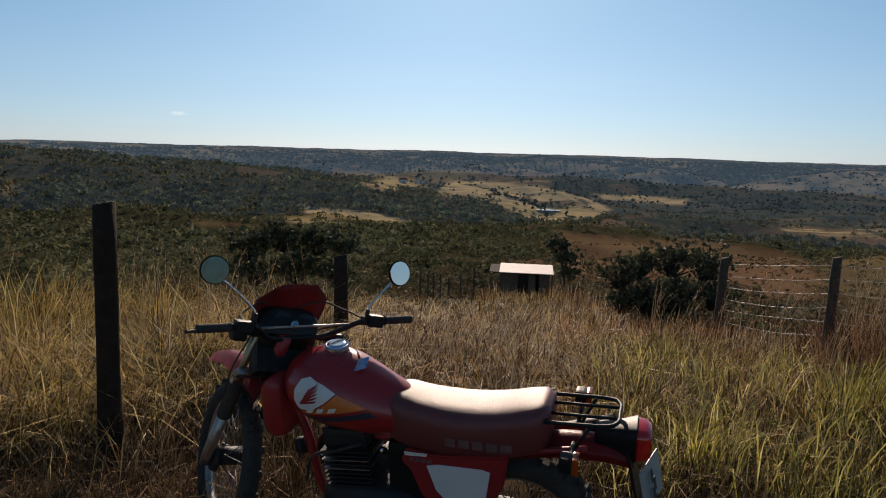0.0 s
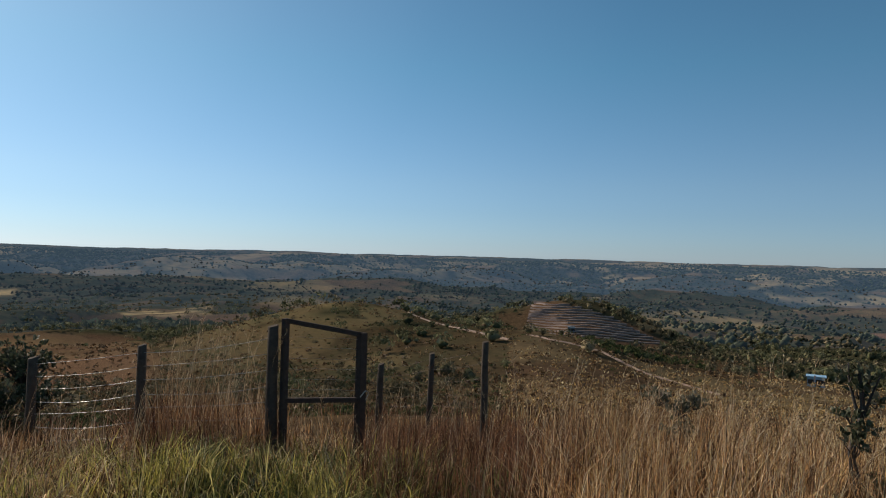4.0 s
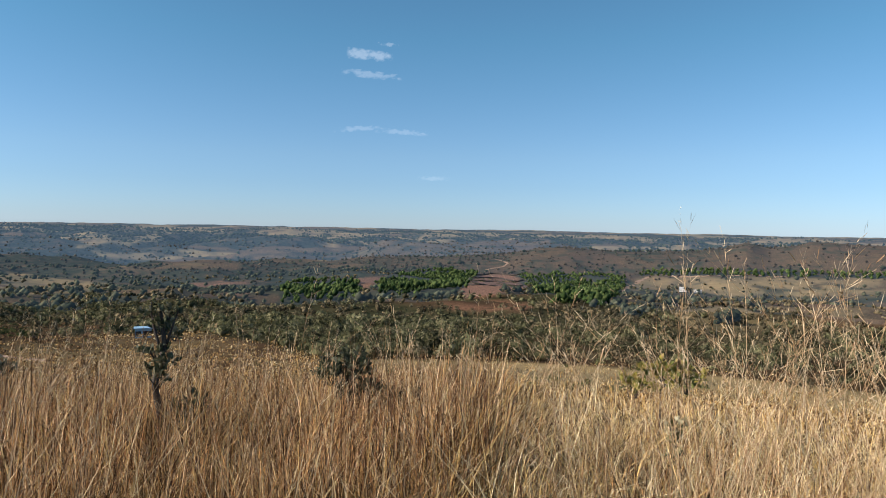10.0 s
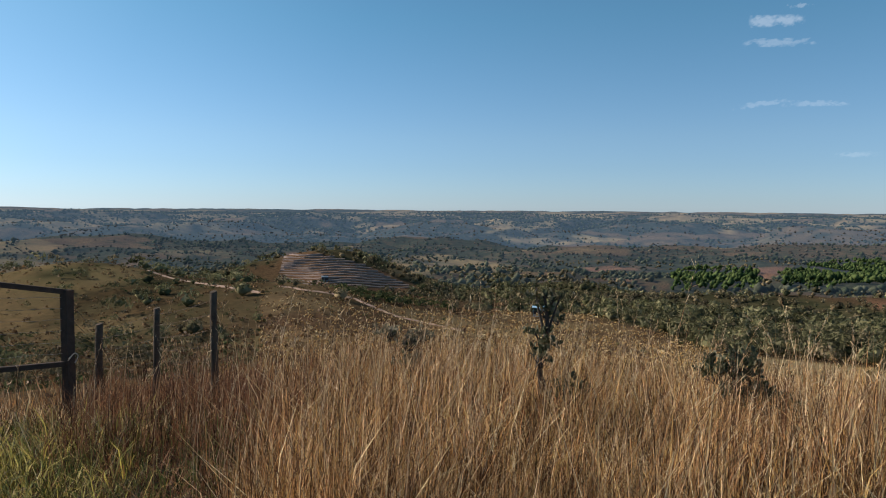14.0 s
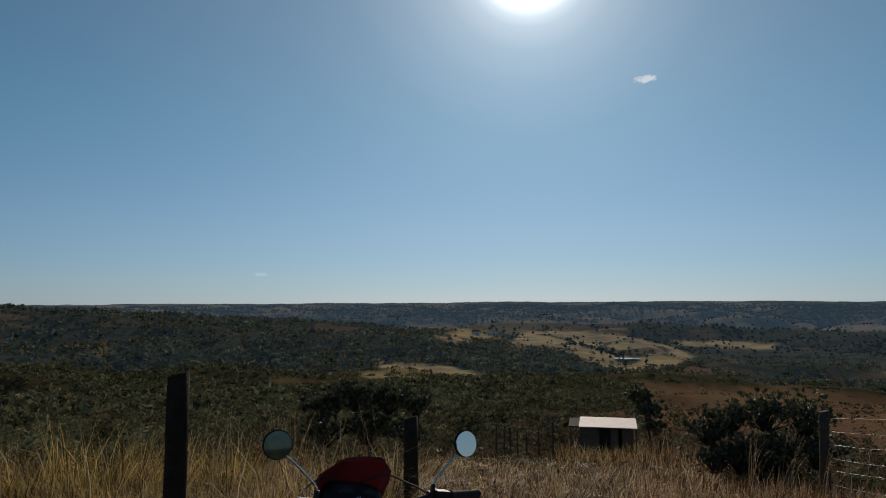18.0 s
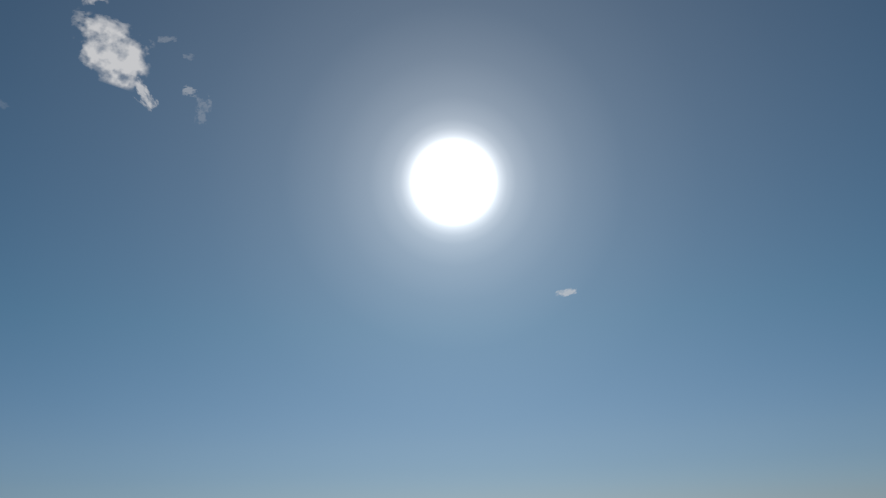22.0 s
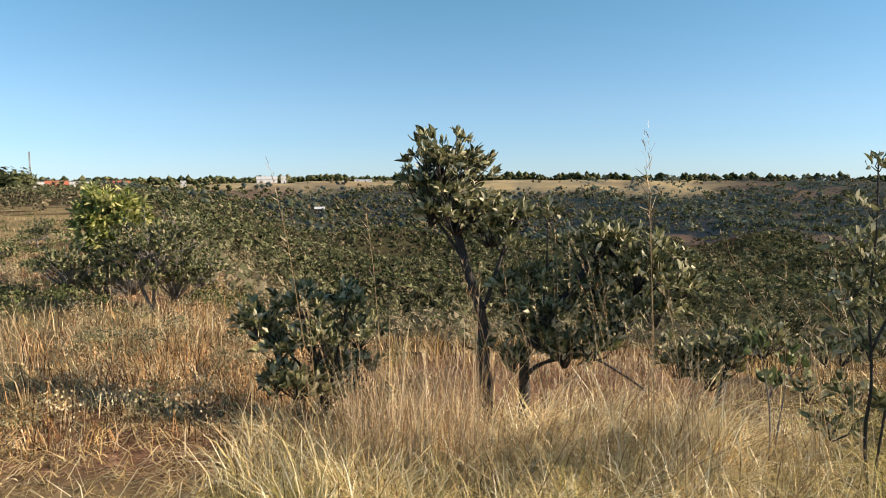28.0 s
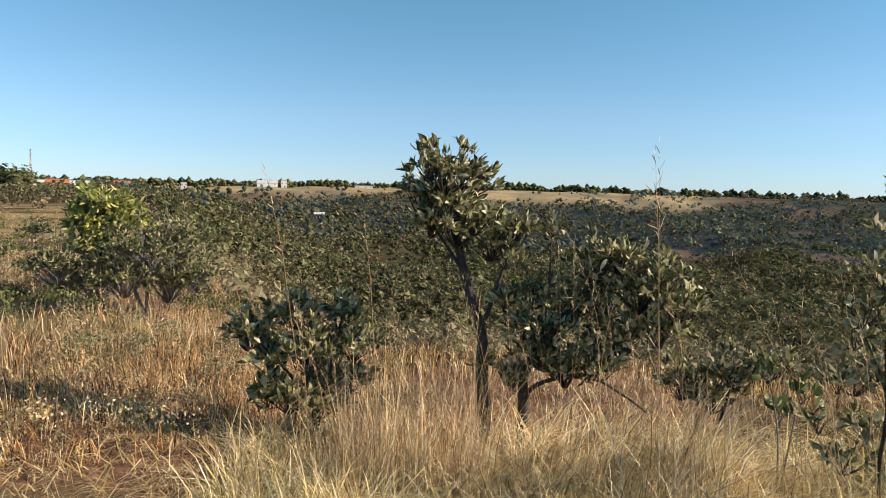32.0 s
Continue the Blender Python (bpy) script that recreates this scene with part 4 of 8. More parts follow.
q_, _, rr_ = scatter(5200, 56, 94, 55, 230)
q_, rr_ = q_[cleared(q_)], rr_[cleared(q_)]
leaf_clouds("dry_tufts", q_, rng.uniform(0.3, 0.8, len(q_)) * (0.7 + rr_ / 120), M_TAN, 12, 0.6, "tufts of dry grass over the open slope", "grass", 0.09)
meadow("brown_undergrowth", 14000, -66, 40, 3.2, 9, 0.45, M_BROWNGRASS, "brown grass under the golden stems", (0.2, 1.0), 0.003, 0.7)
meadow("high_grass_by_post", 7000, -62, -9, 4.8, 10, 0.95, M_TAN, "waist-high golden grass behind the post and path", (0.08, 1.0), 0.0028, 0.9)
meadow("high_grass_by_bushes", 3600, 10, 25, 6.5, 13, 0.5, M_REDGRASS, "high russet grass in front of the dark bushes", (0.05, 0.6), 0.0026, 0.9)
# dark blades imitate the shade in front of the tall backlit grass
meadow("dark_grass", 7000, -40, -4, 2.6, 4.4, 0.22, M_BROWNGRASS, "dark brown grass standing in for shade round the post's foot", (0.15, 0.9), 0.003, 0.7)
meadow("golden_grass", 15000, -34, 15, 4.3, 20, 0.62, M_TAN, "thick knee-high golden dry grass on the slope", (0.3, 1.5))
meadow("matted_russet_grass", 9000, -32, 30, 4.1, 11, 0.5, M_REDGRASS, "matted russet dry grass behind the motorcycle", (0.5, 1.9), 0.0032, 0.9)
meadow("golden_grass_by_path", 17000, -64, -33, 5.6, 16, 0.6, M_TAN, "thick golden grass beyond the footpath", (0.4, 1.8), 0.0032, 1.0)
meadow("arching_grass_by_path", 9000, -66, -46, 2.9, 5.6, 0.7, M_YELLOWGRASS, "arching yellow-green tussocks beside the footpath", (0.7, 2.2), 0.004, 1.4, tuft=130)
meadow("grass_bank", 11000, -60, -22, 7.6, 9.6, 1.15, M_GOLDEN, "bright golden grass standing along the far end of the footpath", (0.1, 1.0), 0.0028, 1.0, tuft=60)
meadow("grass_round_post", 9000, -37, -10, 4.3, 6.6, 0.85, M_GOLDEN, "yellow grass arching round the post", (0.4, 1.7), 0.0032, 1.1, tuft=70)
meadow("high_tussock", 1500, -60.5, -55.5, 5.2, 5.9, 1.1, M_GOLDEN, "high golden tussock beside the footpath", (0.2, 1.5), 0.0034, 0.6, tuft=150)
meadow("yellow_grass_by_path", 6000, -64, -46, 3.2, 6.0, 0.4, M_STRAW, "yellow grass beside the footpath", (0.3, 1.5), 0.003, 0.6)
meadow("short_grass", 14000, -33, 66, 2.5, 4.8, 0.22, M_BROWNGRASS, "short trampled dry grass round the motorcycle", (0.3, 1.2), 0.003, 0.9)
meadow("russet_grass_slope", 12000, -60, 60, 18, 90, 0.7, M_RUSSET, "russet dry grass falling away down the hillside", (0.1, 0.6), 0.004)
meadow("green_grass", 7000, 13, 54, 3.9, 7.4, 0.45, M_GREENGRASS, "yellow-green tufts of grass beside the gate", (0.25, 1.0), 0.004, 1.0)
meadow("tan_grass_by_gate", 6000, 12, 58, 4.0, 8, 0.45, M_TAN, "golden dry grass mixed with the green by the gate", (0.15, 1.0), 0.003, 0.9)
meadow("brown_grass", 8000, 20, 60, 5.6, 12, 0.5, M_REDGRASS, "russet dry grass round the gate and fence", (0.1, 0.8), 0.003, 0.6)
meadow("russet_grass", 26000, 63, 110, 2.9, 14, 0.95, M_REDGRASS, "tall reddish-gold dry grass beside the fence", (0.03, 0.5), 0.0024, 0.8)
meadow("tall_golden_grass", 21000, 66, 112, 2.9, 14, 0.85, M_TAN, "tall gold dry grass on the hilltop", (0.04, 0.7), 0.0025, 0.8)
meadow("low_dark_grass", 14000, 52, 140, 2.8, 9, 0.4, M_BROWNGRASS, "low brown grass under the tall stems", (0.2, 1.0), 0.003, 0.6)
meadow("grass_slope", 18000, 55, 142, 12, 60, 0.5, M_TAN, "dry grass on the slope below the hilltop", (0.05, 0.5), 0.0055)
meadow("tan_straw", 9000, 94, 142, 2.6, 10, 0.55, M_TAN, "tangled tan straw on the hilltop", (0.2, 1.6), 0.003, 0.9)
meadow("pale_straw", 14000, 94, 142, 2.6, 12, 0.6, M_STRAW, "pale tangled straw on the hilltop", (0.4, 1.9), 0.0034)
meadow("straw_by_tree", 9000, -106, -60, 2.9, 5.2, 0.45, M_STRAW_LIT, "pale yellow dry grass in front of the small tree", (0.3, 1.5), 0.0034, 0.9)
meadow("low_grass_by_tree", 9000, -110, -60, 4.6, 14, 0.26, M_SEED, "low russet grass below the small tree", (0.2, 1.1), 0.003, 0.9)
meadow("fallen_straw_by_tree", 10000, -112, -66, 2.8, 5.6, 0.26, M_STRAW_LIT, "fallen pale straw in front of the small tree", (0.8, 2.3), 0.0029, 0.9, droop=0.4)
meadow("trampled_straw", 16000, -150, -100, 3.2, 12, 0.3, M_STRAW, "low trampled straw over reddish earth", (1.2, 2.4), 0.0026, 1.3, droop=0.4)
meadow("dry_scrub_grass", 17000, -152, -108, 7, 140, 0.34, M_HERB, "dry grass and herbs over the open hilltop", (0.1, 0.8), 0.002, 0.8)
meadow("russet_scrub_grass", 12000, -152, -104, 6, 110, 0.34, M_REDGRASS, "russet dry grass over the open hilltop", (0.1, 0.8), 0.002, 0.9)
meadow("dark_grass_by_gate", 3400, 29.5, 40, 6.6, 9.6, 0.85, M_RUSSET, "dark russet grass against the fence", (0.1, 0.8), 0.003, 0.8)
meadow("low_russet_grass_past_gate", 5000, 46, 66, 3.2, 5.6, 0.42, M_RUSSET, "low russet grass along the bare track", (0.15, 1.0), 0.003, 0.9)
meadow("deep_green_grass", 8000, 36, 62, 3.2, 7.0, 0.42, M_DEEPGREEN, "dark green grass in front of the gate", (0.2, 0.9), 0.0042, 1.1, tuft=50)
meadow("tall_grass_by_gate", 2000, 31, 40.5, 7.2, 10, 0.95, M_REDGRASS, "tall russet grass standing against the gate and fence", (0.03, 0.4), 0.002, 0.7)
meadow("tall_grass_past_gate", 7500, 48, 67, 5.0, 10, 0.8, M_RUSSET, "tall russet grass along the slim fence", (0.03, 0.45), 0.002, 0.8)
meadow("valley_edge_grass", 16000, -118, -56, 9, 90, 0.5, M_TAN, "russet grass falling away below the small tree", (0.1, 0.7), 0.003, 0.9)
meadow("tan_slope_grass", 20000, 78, 142, 11, 75, 0.55, M_TAN, "golden grass on the slope below the hilltop", (0.1, 0.6), 0.004, 0.6)
q_, _, rr_ = scatter(1800, -121, -58, 60, 420)
leaf_clouds("grey_woodland", q_, rng.uniform(1.0, 2.6, len(q_)) * (0.7 + rr_ / 400), M_SCRUB_GREY, 30, 0.8, "grey-olive half-bare scrub on the wooded slope", "scrub", 0.11)
meadow("fine_russet_grass", 2000, -106, -95, 4.1, 5.4, 1.0, M_SEED, "fine pinkish-brown grass between the bush and the small tree", (0.05, 0.45), 0.0017, 0.8)
meadow("fine_russet_grass", 1800, -92, -78, 4.3, 5.6, 0.4, M_SEED, "fine pinkish-brown grass round the small tree", (0.1, 0.6), 0.0018, 0.9)
for n_, m_, s0_, s1_, lab_ in ((90, M_LEAF_OLIVE_LOW, 0.2, 0.5, "low olive herbs on the red earth"), (120, M_HERB, 0.2, 0.5, "grey dry herbs on the red earth"), (60, M_BROWNGRASS, 0.2, 0.45, "dark withered herbs on the red earth")):
    q_, _, rr_ = scatter(n_, -150, -100, 5.0, 24)
    leaf_clouds("low_herbs", q_, rng.uniform(s0_, s1_, n_) * (0.8 + rr_ / 30), m_, 240, 1.1, lab_, "herbs", 0.02)
q_, _, rr_ = scatter(170, -118, -56, 14, 60)
leaf_clouds("valley_edge_scrub", q_, rng.uniform(0.5, 1.5, len(q_)), M_SCRUB_GREY, 160, 0.75, "olive scrub below the small tree", "scrub", 0.05)
meadow("yellow_grass_by_tree", 5000, -116, -58, 2.9, 4.4, 0.45, M_YELLOWGRASS, "yellow-green dry grass in front of the small tree", (0.2, 1.2), 0.0034, 1.0, tuft=60)
meadow("straw_tussocks", 9000, -114, -60, 3.0, 5.0, 0.66, M_STRAW_LIT, "bright straw tussocks in front of the small tree", (0.2, 1.6), 0.003, 1.2, tuft=90)
meadow("green_tussocks", 4600, 13, 55, 3.6, 7.2, 0.6, M_GREENGRASS, "yellow-green tussocks round the gate", (0.15, 0.9), 0.0036, 1.2, tuft=90)
meadow("russet_tussocks", 6500, 64, 140, 3.0, 7, 0.8, M_REDGRASS, "russet tussocks among the tall grass", (0.05, 0.6), 0.0025, 1.2, tuft=90)
meadow("trail_litter", 5000, -180, 180, 0.6, 3.0, 0.12, M_SEED, "short straw litter on the trodden hilltop", (0.8, 2.2), 0.0022, 0.8, droop=0.42)
meadow("straw_behind", 8000, 142, 208, 2.2, 14, 0.4, M_STRAW, "dry straw along the hilltop track", (0.2, 1.6), 0.003, 1.0)
meadow("path_litter", 9000, -54, -32, 2.6, 6.8, 0.1, M_SEED, "straw litter on the footpath", (0.8, 2.2), 0.003, 0.8, droop=0.42)
meadow("path_litter", 12000, -54, -32, 2.6, 6.8, 0.12, M_RUSSET, "dark withered litter on the footpath", (0.8, 2.3), 0.004, 1.3, droop=0.42)
meadow("yellow_tussocks", 6000, -66, -47, 2.9, 5.0, 0.7, M_GREENGRASS, "yellow-green tussocks beside the footpath", (0.3, 1.5), 0.0034, 1.2, tuft=90)
meadow("soil_litter", 5000, -150, -112, 2.6, 6.5, 0.1, M_SEED, "short straw litter on the bare earth", (0.8, 2.2), 0.0024, 0.8, droop=0.42)
meadow("hilltop_tussocks", 4500, -150, -108, 5.5, 20, 0.5, M_HERB, "dry straw tussocks on the open hilltop", (0.1, 0.9), 0.002, 1.2, tuft=70)
meadow("golden_tussocks", 7000, -38, 14, 4.4, 9, 0.55, M_REDGRASS, "golden tussocks round the motorcycle", (0.15, 1.3), 0.003, 1.2, tuft=80)
meadow("russet_grass_behind_shed", 2600, 3.5, 12, 39, 48, 2.0, M_REDGRASS, "high russet grass behind the shed", (0.05, 0.5), 0.005, 0.6)
meadow("russet_grass_beside_shed", 4000, 9, 17, 22, 40, 1.2, M_REDGRASS, "russet grass between the shed and the dark bush", (0.05, 0.6), 0.004, 0.7)
meadow("grass_by_shed", 2600, 3.2, 10.5, 31, 36.5, 1.5, M_TAN, "tall dry grass in front of the shed", (0.05, 0.5), 0.004, 0.6)
meadow("grass_under_bush", 4500, -128, -103, 4.9, 9.5, 0.36, M_REDGRASS, "uneven russet grass round the low bush", (0.1, 0.8), 0.0026, 1.0)
meadow("curled_wisps", 9000, 54, 142, 2.9, 7, 0.3, M_SEED, "curled dry leaf wisps among the stems", (0.6, 1.8), 0.0026, 0.6, droop=0.3)
meadow("dark_weeds", 1600, 129, 140, 3.4, 4.6, 0.5, M_BROWNGRASS, "dark brown withered weeds in the straw", (0.1, 0.7), 0.0045, 1.2, tuft=60)
seed_stalks("pale_grass_spray", 230, 126, 141, 3.0, 4.4, 1.9, M_SEED, "tall spray of pale leaning grass stems", 0.45)
for n_, b_, r_, t_ in ((3, 97.5, 4.2, 1.75), (3, 105.8, 4.4, 1.55), (5, 112.0, 3.9, 1.6), (2, 94.0, 4.6, 1.5), (3, 119.5, 4.2, 1.5), (3, 126.0, 3.6, 1.5)):
    seed_stalks("tall_grass_stem", n_, b_ - 1.2, b_ + 1.2, r_ - 0.3, r_ + 0.3, t_, M_SEED, "tall pale grass stems leaning over the hilltop", 0.28)
seed_stalks("gate_seed_grass", 110, 31.5, 39.5, 7, 9.5, 1.65, M_SEED, "tall russet seed heads against the fence", 0.15)
seed_stalks("tall_seed_grass", 420, 56, 104, 3.2, 10, 1.35, M_SEED, "tall russet seed-headed grass stems")
seed_stalks("pale_seed_grass", 170, 104, 140, 3.0, 8, 1.5, M_SEED, "tall pale leaning seed-headed grass stems", 0.45)
seed_stalks("seed_grass_by_tree", 120, -112, -60, 3.6, 5.2, 1.5, M_SEED, "tall pale grass stems in front of the small tree", 0.15)
seed_stalks("seed_grass_by_fence", 160, 14, 56, 5.5, 12, 1.1, M_SEED, "tall russet grass stems along the fence", 0.2)
seed_stalks("seed_grass_by_path", 220, -66, -8, 4.8, 11, 1.35, M_SEED, "tall golden grass stems along the slope's edge", 0.25)
seed_stalks("seed_grass_hilltop", 90, -150, -108, 6, 20, 1.2, M_SEED, "thin pale grass stems over the open hilltop", 0.2)
broken_stems("broken_stems", 2900, 66, 142, 2.8, 9, 0.9, M_STRAW, "pale broken grass stems leaning among the tall grass")
broken_stems("broken_stems_by_tree", 700, -112, -58, 2.9, 6, 0.7, M_STRAW, "pale broken grass stems by the small tree")
broken_stems("broken_stems_by_gate", 600, -30, 54, 4.4, 8, 0.55, M_STRAW, "pale broken grass stems round the gate")
broken_stems("fallen_straw", 2600, 100, 142, 2.7, 7, 0.5, M_STRAW, "fallen pale straw on the hilltop")
for nm_, n_, b0_, b1_, r0_, r1_, s_, m_, lab_ in (
    ("low_scrub", 330, -152, -104, 9, 75, 0.75, M_SCRUB, "low olive scrub over the open hilltop"), ("grey_scrub", 300, -152, -104, 7, 90, 0.6, M_SCRUB_GREY, "low grey-green dry herbs over the open hilltop"),
    ("slope_scrub", 2600, -30, 78, 22, 300, 1.0, M_SCRUB, "scattered dark shrubs on the brown slopes"), ("slope_scrub", 3200, 20, 78, 60, 330, 0.75, M_BROWNGRASS, "low brown scrub over the dry hills"), ("slope_scrub", 160, 76, 125, 22, 110, 0.9, M_SCRUB, "scattered shrubs on the dry slope")):
    q_, _, rr_ = scatter(n_, b0_, b1_, r0_, r1_)
    keep_ = ~cleared(q_) | (rng.random(n_) < 0.12)
    q_, rr_, n_ = q_[keep_], rr_[keep_], int(keep_.sum())
    leaf_clouds(nm_, q_, s_ * rng.uniform(0.35, 1.2, n_) * (0.6 + rr_ / r1_), m_, 220 if r1_ < 100 else 24, 0.7, lab_, "scrub", 0.032 if r1_ < 100 else 0.12)
meadow("green_tufts_by_path", 4500, -66, -46, 2.8, 4.8, 0.5, M_YELLOWGRASS, "yellow-green grass tufts beside the footpath", (0.5, 1.9), 0.0048, 1.0)
for n_, b0_, b1_, r_, t_ in ((1, -65.3, -65.2, 3.9, 2.05), (1, -65.9, -65.8, 4.1, 1.75), (1, -64.2, -64.1, 3.9, 1.7), (1, -63.4, -63.3, 4.0, 1.8), (1, -62.8, -62.6, 3.9, 1.55), (1, -61.9, -61.7, 3.9, 2.1), (1, -60.3, -60.1, 4.2, 1.5), (2, -83.5, -81.5, 4.3, 2.1), (1, -109.5, -108.5, 4.3, 1.95), (1, -133.2, -132.6, 4.3, 1.95), (1, -103.6, -103.0, 4.3, 1.85)):
    seed_stalks("tall_grass_stem", n_, b0_, b1_, r_ - 0.1, r_ + 0.1, t_, M_SEED, "single tall dry grass stem with a feathery head", 0.07, 0.0023, True)


# ---- building blocks ----
def part(name, bm, mat, parent=None, label=""):
    """Links a bmesh as one mesh object under a thing or a part."""
    me = bpy.data.meshes.new(name)
    bm.to_mesh(me)
    bm.free()
    me.materials.append(mat)
    ob = new(name, me)
    if parent:
        ob.parent = parent
    if label:
        ob["label"] = label
    return ob


def thing(name, place, label, category, turn=0.0, group=""):
    """An empty at a thing's base, to hold its parts."""
    ob = new(name)
    ob.matrix_world = pose(*place, 0, 0, turn)
    return tagged(ob, label, category, group)


def soften(bm):
    for f in bm.faces:
        f.smooth = True
    return bm


def box(size, mid=(0, 0, 0), bevel=0.0, turn=(0, 0, 0), bm=None):
    one = bmesh.new()
    bmesh.ops.create_cube(one, size=1.0)
    bmesh.ops.scale(one, vec=size, verts=one.verts)
    if bevel:
        bmesh.ops.bevel(one, geom=one.edges[:], offset=bevel, segments=2, affect="EDGES", profile=0.7)
    bmesh.ops.transform(one, matrix=pose(*mid, *turn), verts=one.verts)
    return join(bm, one)


def join(bm, one):
    if bm is None:
        return one
    me = bpy.data.meshes.new("tmp")
    one.to_mesh(me)
    one.free()
    bm.from_mesh(me)
    bpy.data.meshes.remove(me)
    return bm


def tube(points, radii, sides=8, bm=None, rough=0.0, flat=1.0):
    """A round bar along points, with a radius at each, closed at both ends."""
    bm = bm or bmesh.new()
    points = [Vector(p) for p in points]
    if not isinstance(radii, (list, tuple)):
        radii = [radii] * len(points)
    ring_old = None
    side = None
    for i, p in enumerate(points):
        way_on = (points[min(i + 1, len(points) - 1)] - points[max(i - 1, 0)]).normalized()
        if side is None:
            side = way_on.orthogonal().normalized()
        side = (side - way_on * side.dot(way_on)).normalized()
        up = way_on.cross(side)
        ring = []
        for k in range(sides):
            a = 2 * math.pi * k / sides
            rad = radii[i] * (1 + rough * noise.noise((p + Vector((k * 1.7, i * 0.9, 0))) * 3.1))
            ring.append(bm.verts.new(p + side * (math.cos(a) * rad) + up * (math.sin(a) * rad * flat)))
        if ring_old:
            for k in range(sides):
                f = bm.faces.new((ring_old[k], ring_old[(k + 1) % sides], ring[(k + 1) % sides], ring[k]))
                f.smooth = True
        else:
            bm.faces.new(ring[::-1])
        ring_old = ring
    bm.faces.new(ring_old)
    return bm


def curve_through(points, steps=6):
    """A smooth line through points (Catmull-Rom)."""
    p = [Vector(q) for q in points]
    p = [p[0] * 2 - p[1]] + p + [p[-1] * 2 - p[-2]]
    out = []
    for i in range(1, len(p) - 2):
        for k in range(steps):
            t = k / steps
            out.append(0.5 * (2 * p[i] + (p[i + 1] - p[i - 1]) * t + (2 * p[i - 1] - 5 * p[i] + 4 * p[i + 1] - p[i + 2]) * t * t + (3 * p[i] - p[i - 1] - 3 * p[i + 1] + p[i + 2]) * t ** 3))
    return out + [p[-2]]


def torus(major, minor, mid=(0, 0, 0), axis="Y", seg=40, sides=10, squash=1.0, bm=None):
    """A ring round an axis."""
    one = bmesh.new()
    rings = []
    for i in range(seg):
        a = 2 * math.pi * i / seg
        ring = []
        for k in range(sides):
            q = 2 * math.pi * k / sides
            rad = major + minor * math.cos(q)
            ring.append(one.verts.new((rad * math.cos(a), minor * squash * math.sin(q), rad * math.sin(a))))
        rings.append(ring)
    for i in range(seg):
        for k in range(sides):
            f = one.faces.new((rings[i][k], rings[(i + 1) % seg][k], rings[(i + 1) % seg][(k + 1) % sides], rings[i][(k + 1) % sides]))
            f.smooth = True
    if axis == "Z":
        bmesh.ops.rotate(one, matrix=Matrix.Rotation(radians(90), 3, "X"), verts=one.verts)
    bmesh.ops.translate(one, vec=mid, verts=one.verts)
    bmesh.ops.recalc_face_normals(one, faces=one.faces)
    return join(bm, one)


def on_plan(b, r, z=None):
    x, y = bearing(b, r)
    return Vector((x, y, float(height(x, y)) if z is None else z))


# ---- fence and gate ----
M_GATE = material("dark_gate_timber", (0.075, 0.055, 0.045), 0.95, spec=0.1, vary=0.5, scale=18, bump=0.5, bump_scale=120)


def post_mesh(tall, radius, lean=(0, 0), sides=10):
    pts = [(lean[0] * k / 5, lean[1] * k / 5, tall * k / 5 - 0.25 * (k == 0)) for k in range(6)]
    bm = tube(pts, [radius * (1.08 - 0.03 * k) for k in range(6)], sides, rough=0.22)
    top = max(v.co.z for v in bm.verts)
    for v in bm.verts:
        if v.co.z > top - 0.01:
            v.co.z += 0.25 * (v.co.x - 0.3 * v.co.y)
    return bm


lone = thing("fence_post", on_plan(-26.6, 4.0), "dark weathered wooden fence post standing in tall grass", "post")
z0 = lone.matrix_world.translation.z
part("shaft", post_mesh(1.31 - z0, 0.062, (0.02, 0.0)), M_WOOD_POST, lone)
lone = thing("fence_post", on_plan(-8.4, 6.0), "grey old wooden post half sunk in the grass", "post")
part("shaft", post_mesh(0.71 - lone.matrix_world.translation.z, 0.065, (-0.02, 0.03)), M_WOOD_POST, lone)


def wire_fence(stands, wires, label, first=0.12, top=0.94, thick=0.0031, wire_mat=M_WIRE):
    """Posts at (bearing, distance, top height, radius) with wires strung between them."""
    base = on_plan(stands[0][0], stands[0][1])
    fence = thing("wire_fence", base, label, "fence")
    feet = []
    for b, r, z, rad in stands:
        foot = on_plan(b, r)
        feet.append((foot - base, z - foot.z))
        if rad:
            ob = part("post", post_mesh(z - foot.z, rad, (rng.uniform(-0.03, 0.03), rng.uniform(-0.03, 0.03))), M_FENCE_POST, fence)
            ob.location = foot - base
    for k in range(wires):
        share = first + (top - first) * k / (wires - 1)
        line = []
        for (f0, h0), (f1, h1) in zip(feet, feet[1:]):
            a, c = f0 + Vector((0, 0, h0 * share)), f1 + Vector((0, 0, h1 * share))
            sag = rng.uniform(0.01, 0.05)
            for s in range(8):
                t = s / 8
                line.append(a.lerp(c, t) - Vector((0, 0, sag * 4 * t * (1 - t))) + Vector((0, 0, rng.uniform(-0.003, 0.003))))
        line.append(feet[-1][0] + Vector((0, 0, feet[-1][1] * share)))
        part("wire", tube(line, thick, 5), wire_mat, fence)
    return fence


wire_fence([(22.4, 9.0, 0.44, 0.055), (30.0, 8.0, 0.675, 0.05), (40.2, 7.3, 0.93, 0)], 8, "sagging bare wire fence on weathered wooden posts")
wire_fence([(47.4, 7.55, 0.85, 0), (48.1, 10.0, 0.13, 0.05), (52.5, 9.0, 0.455, 0.038), (57.4, 8.0, 0.76, 0.042)], 8, "thin wire fence on slim wooden posts beside the gate", thick=0.0022, wire_mat=M_WIRE_DARK)

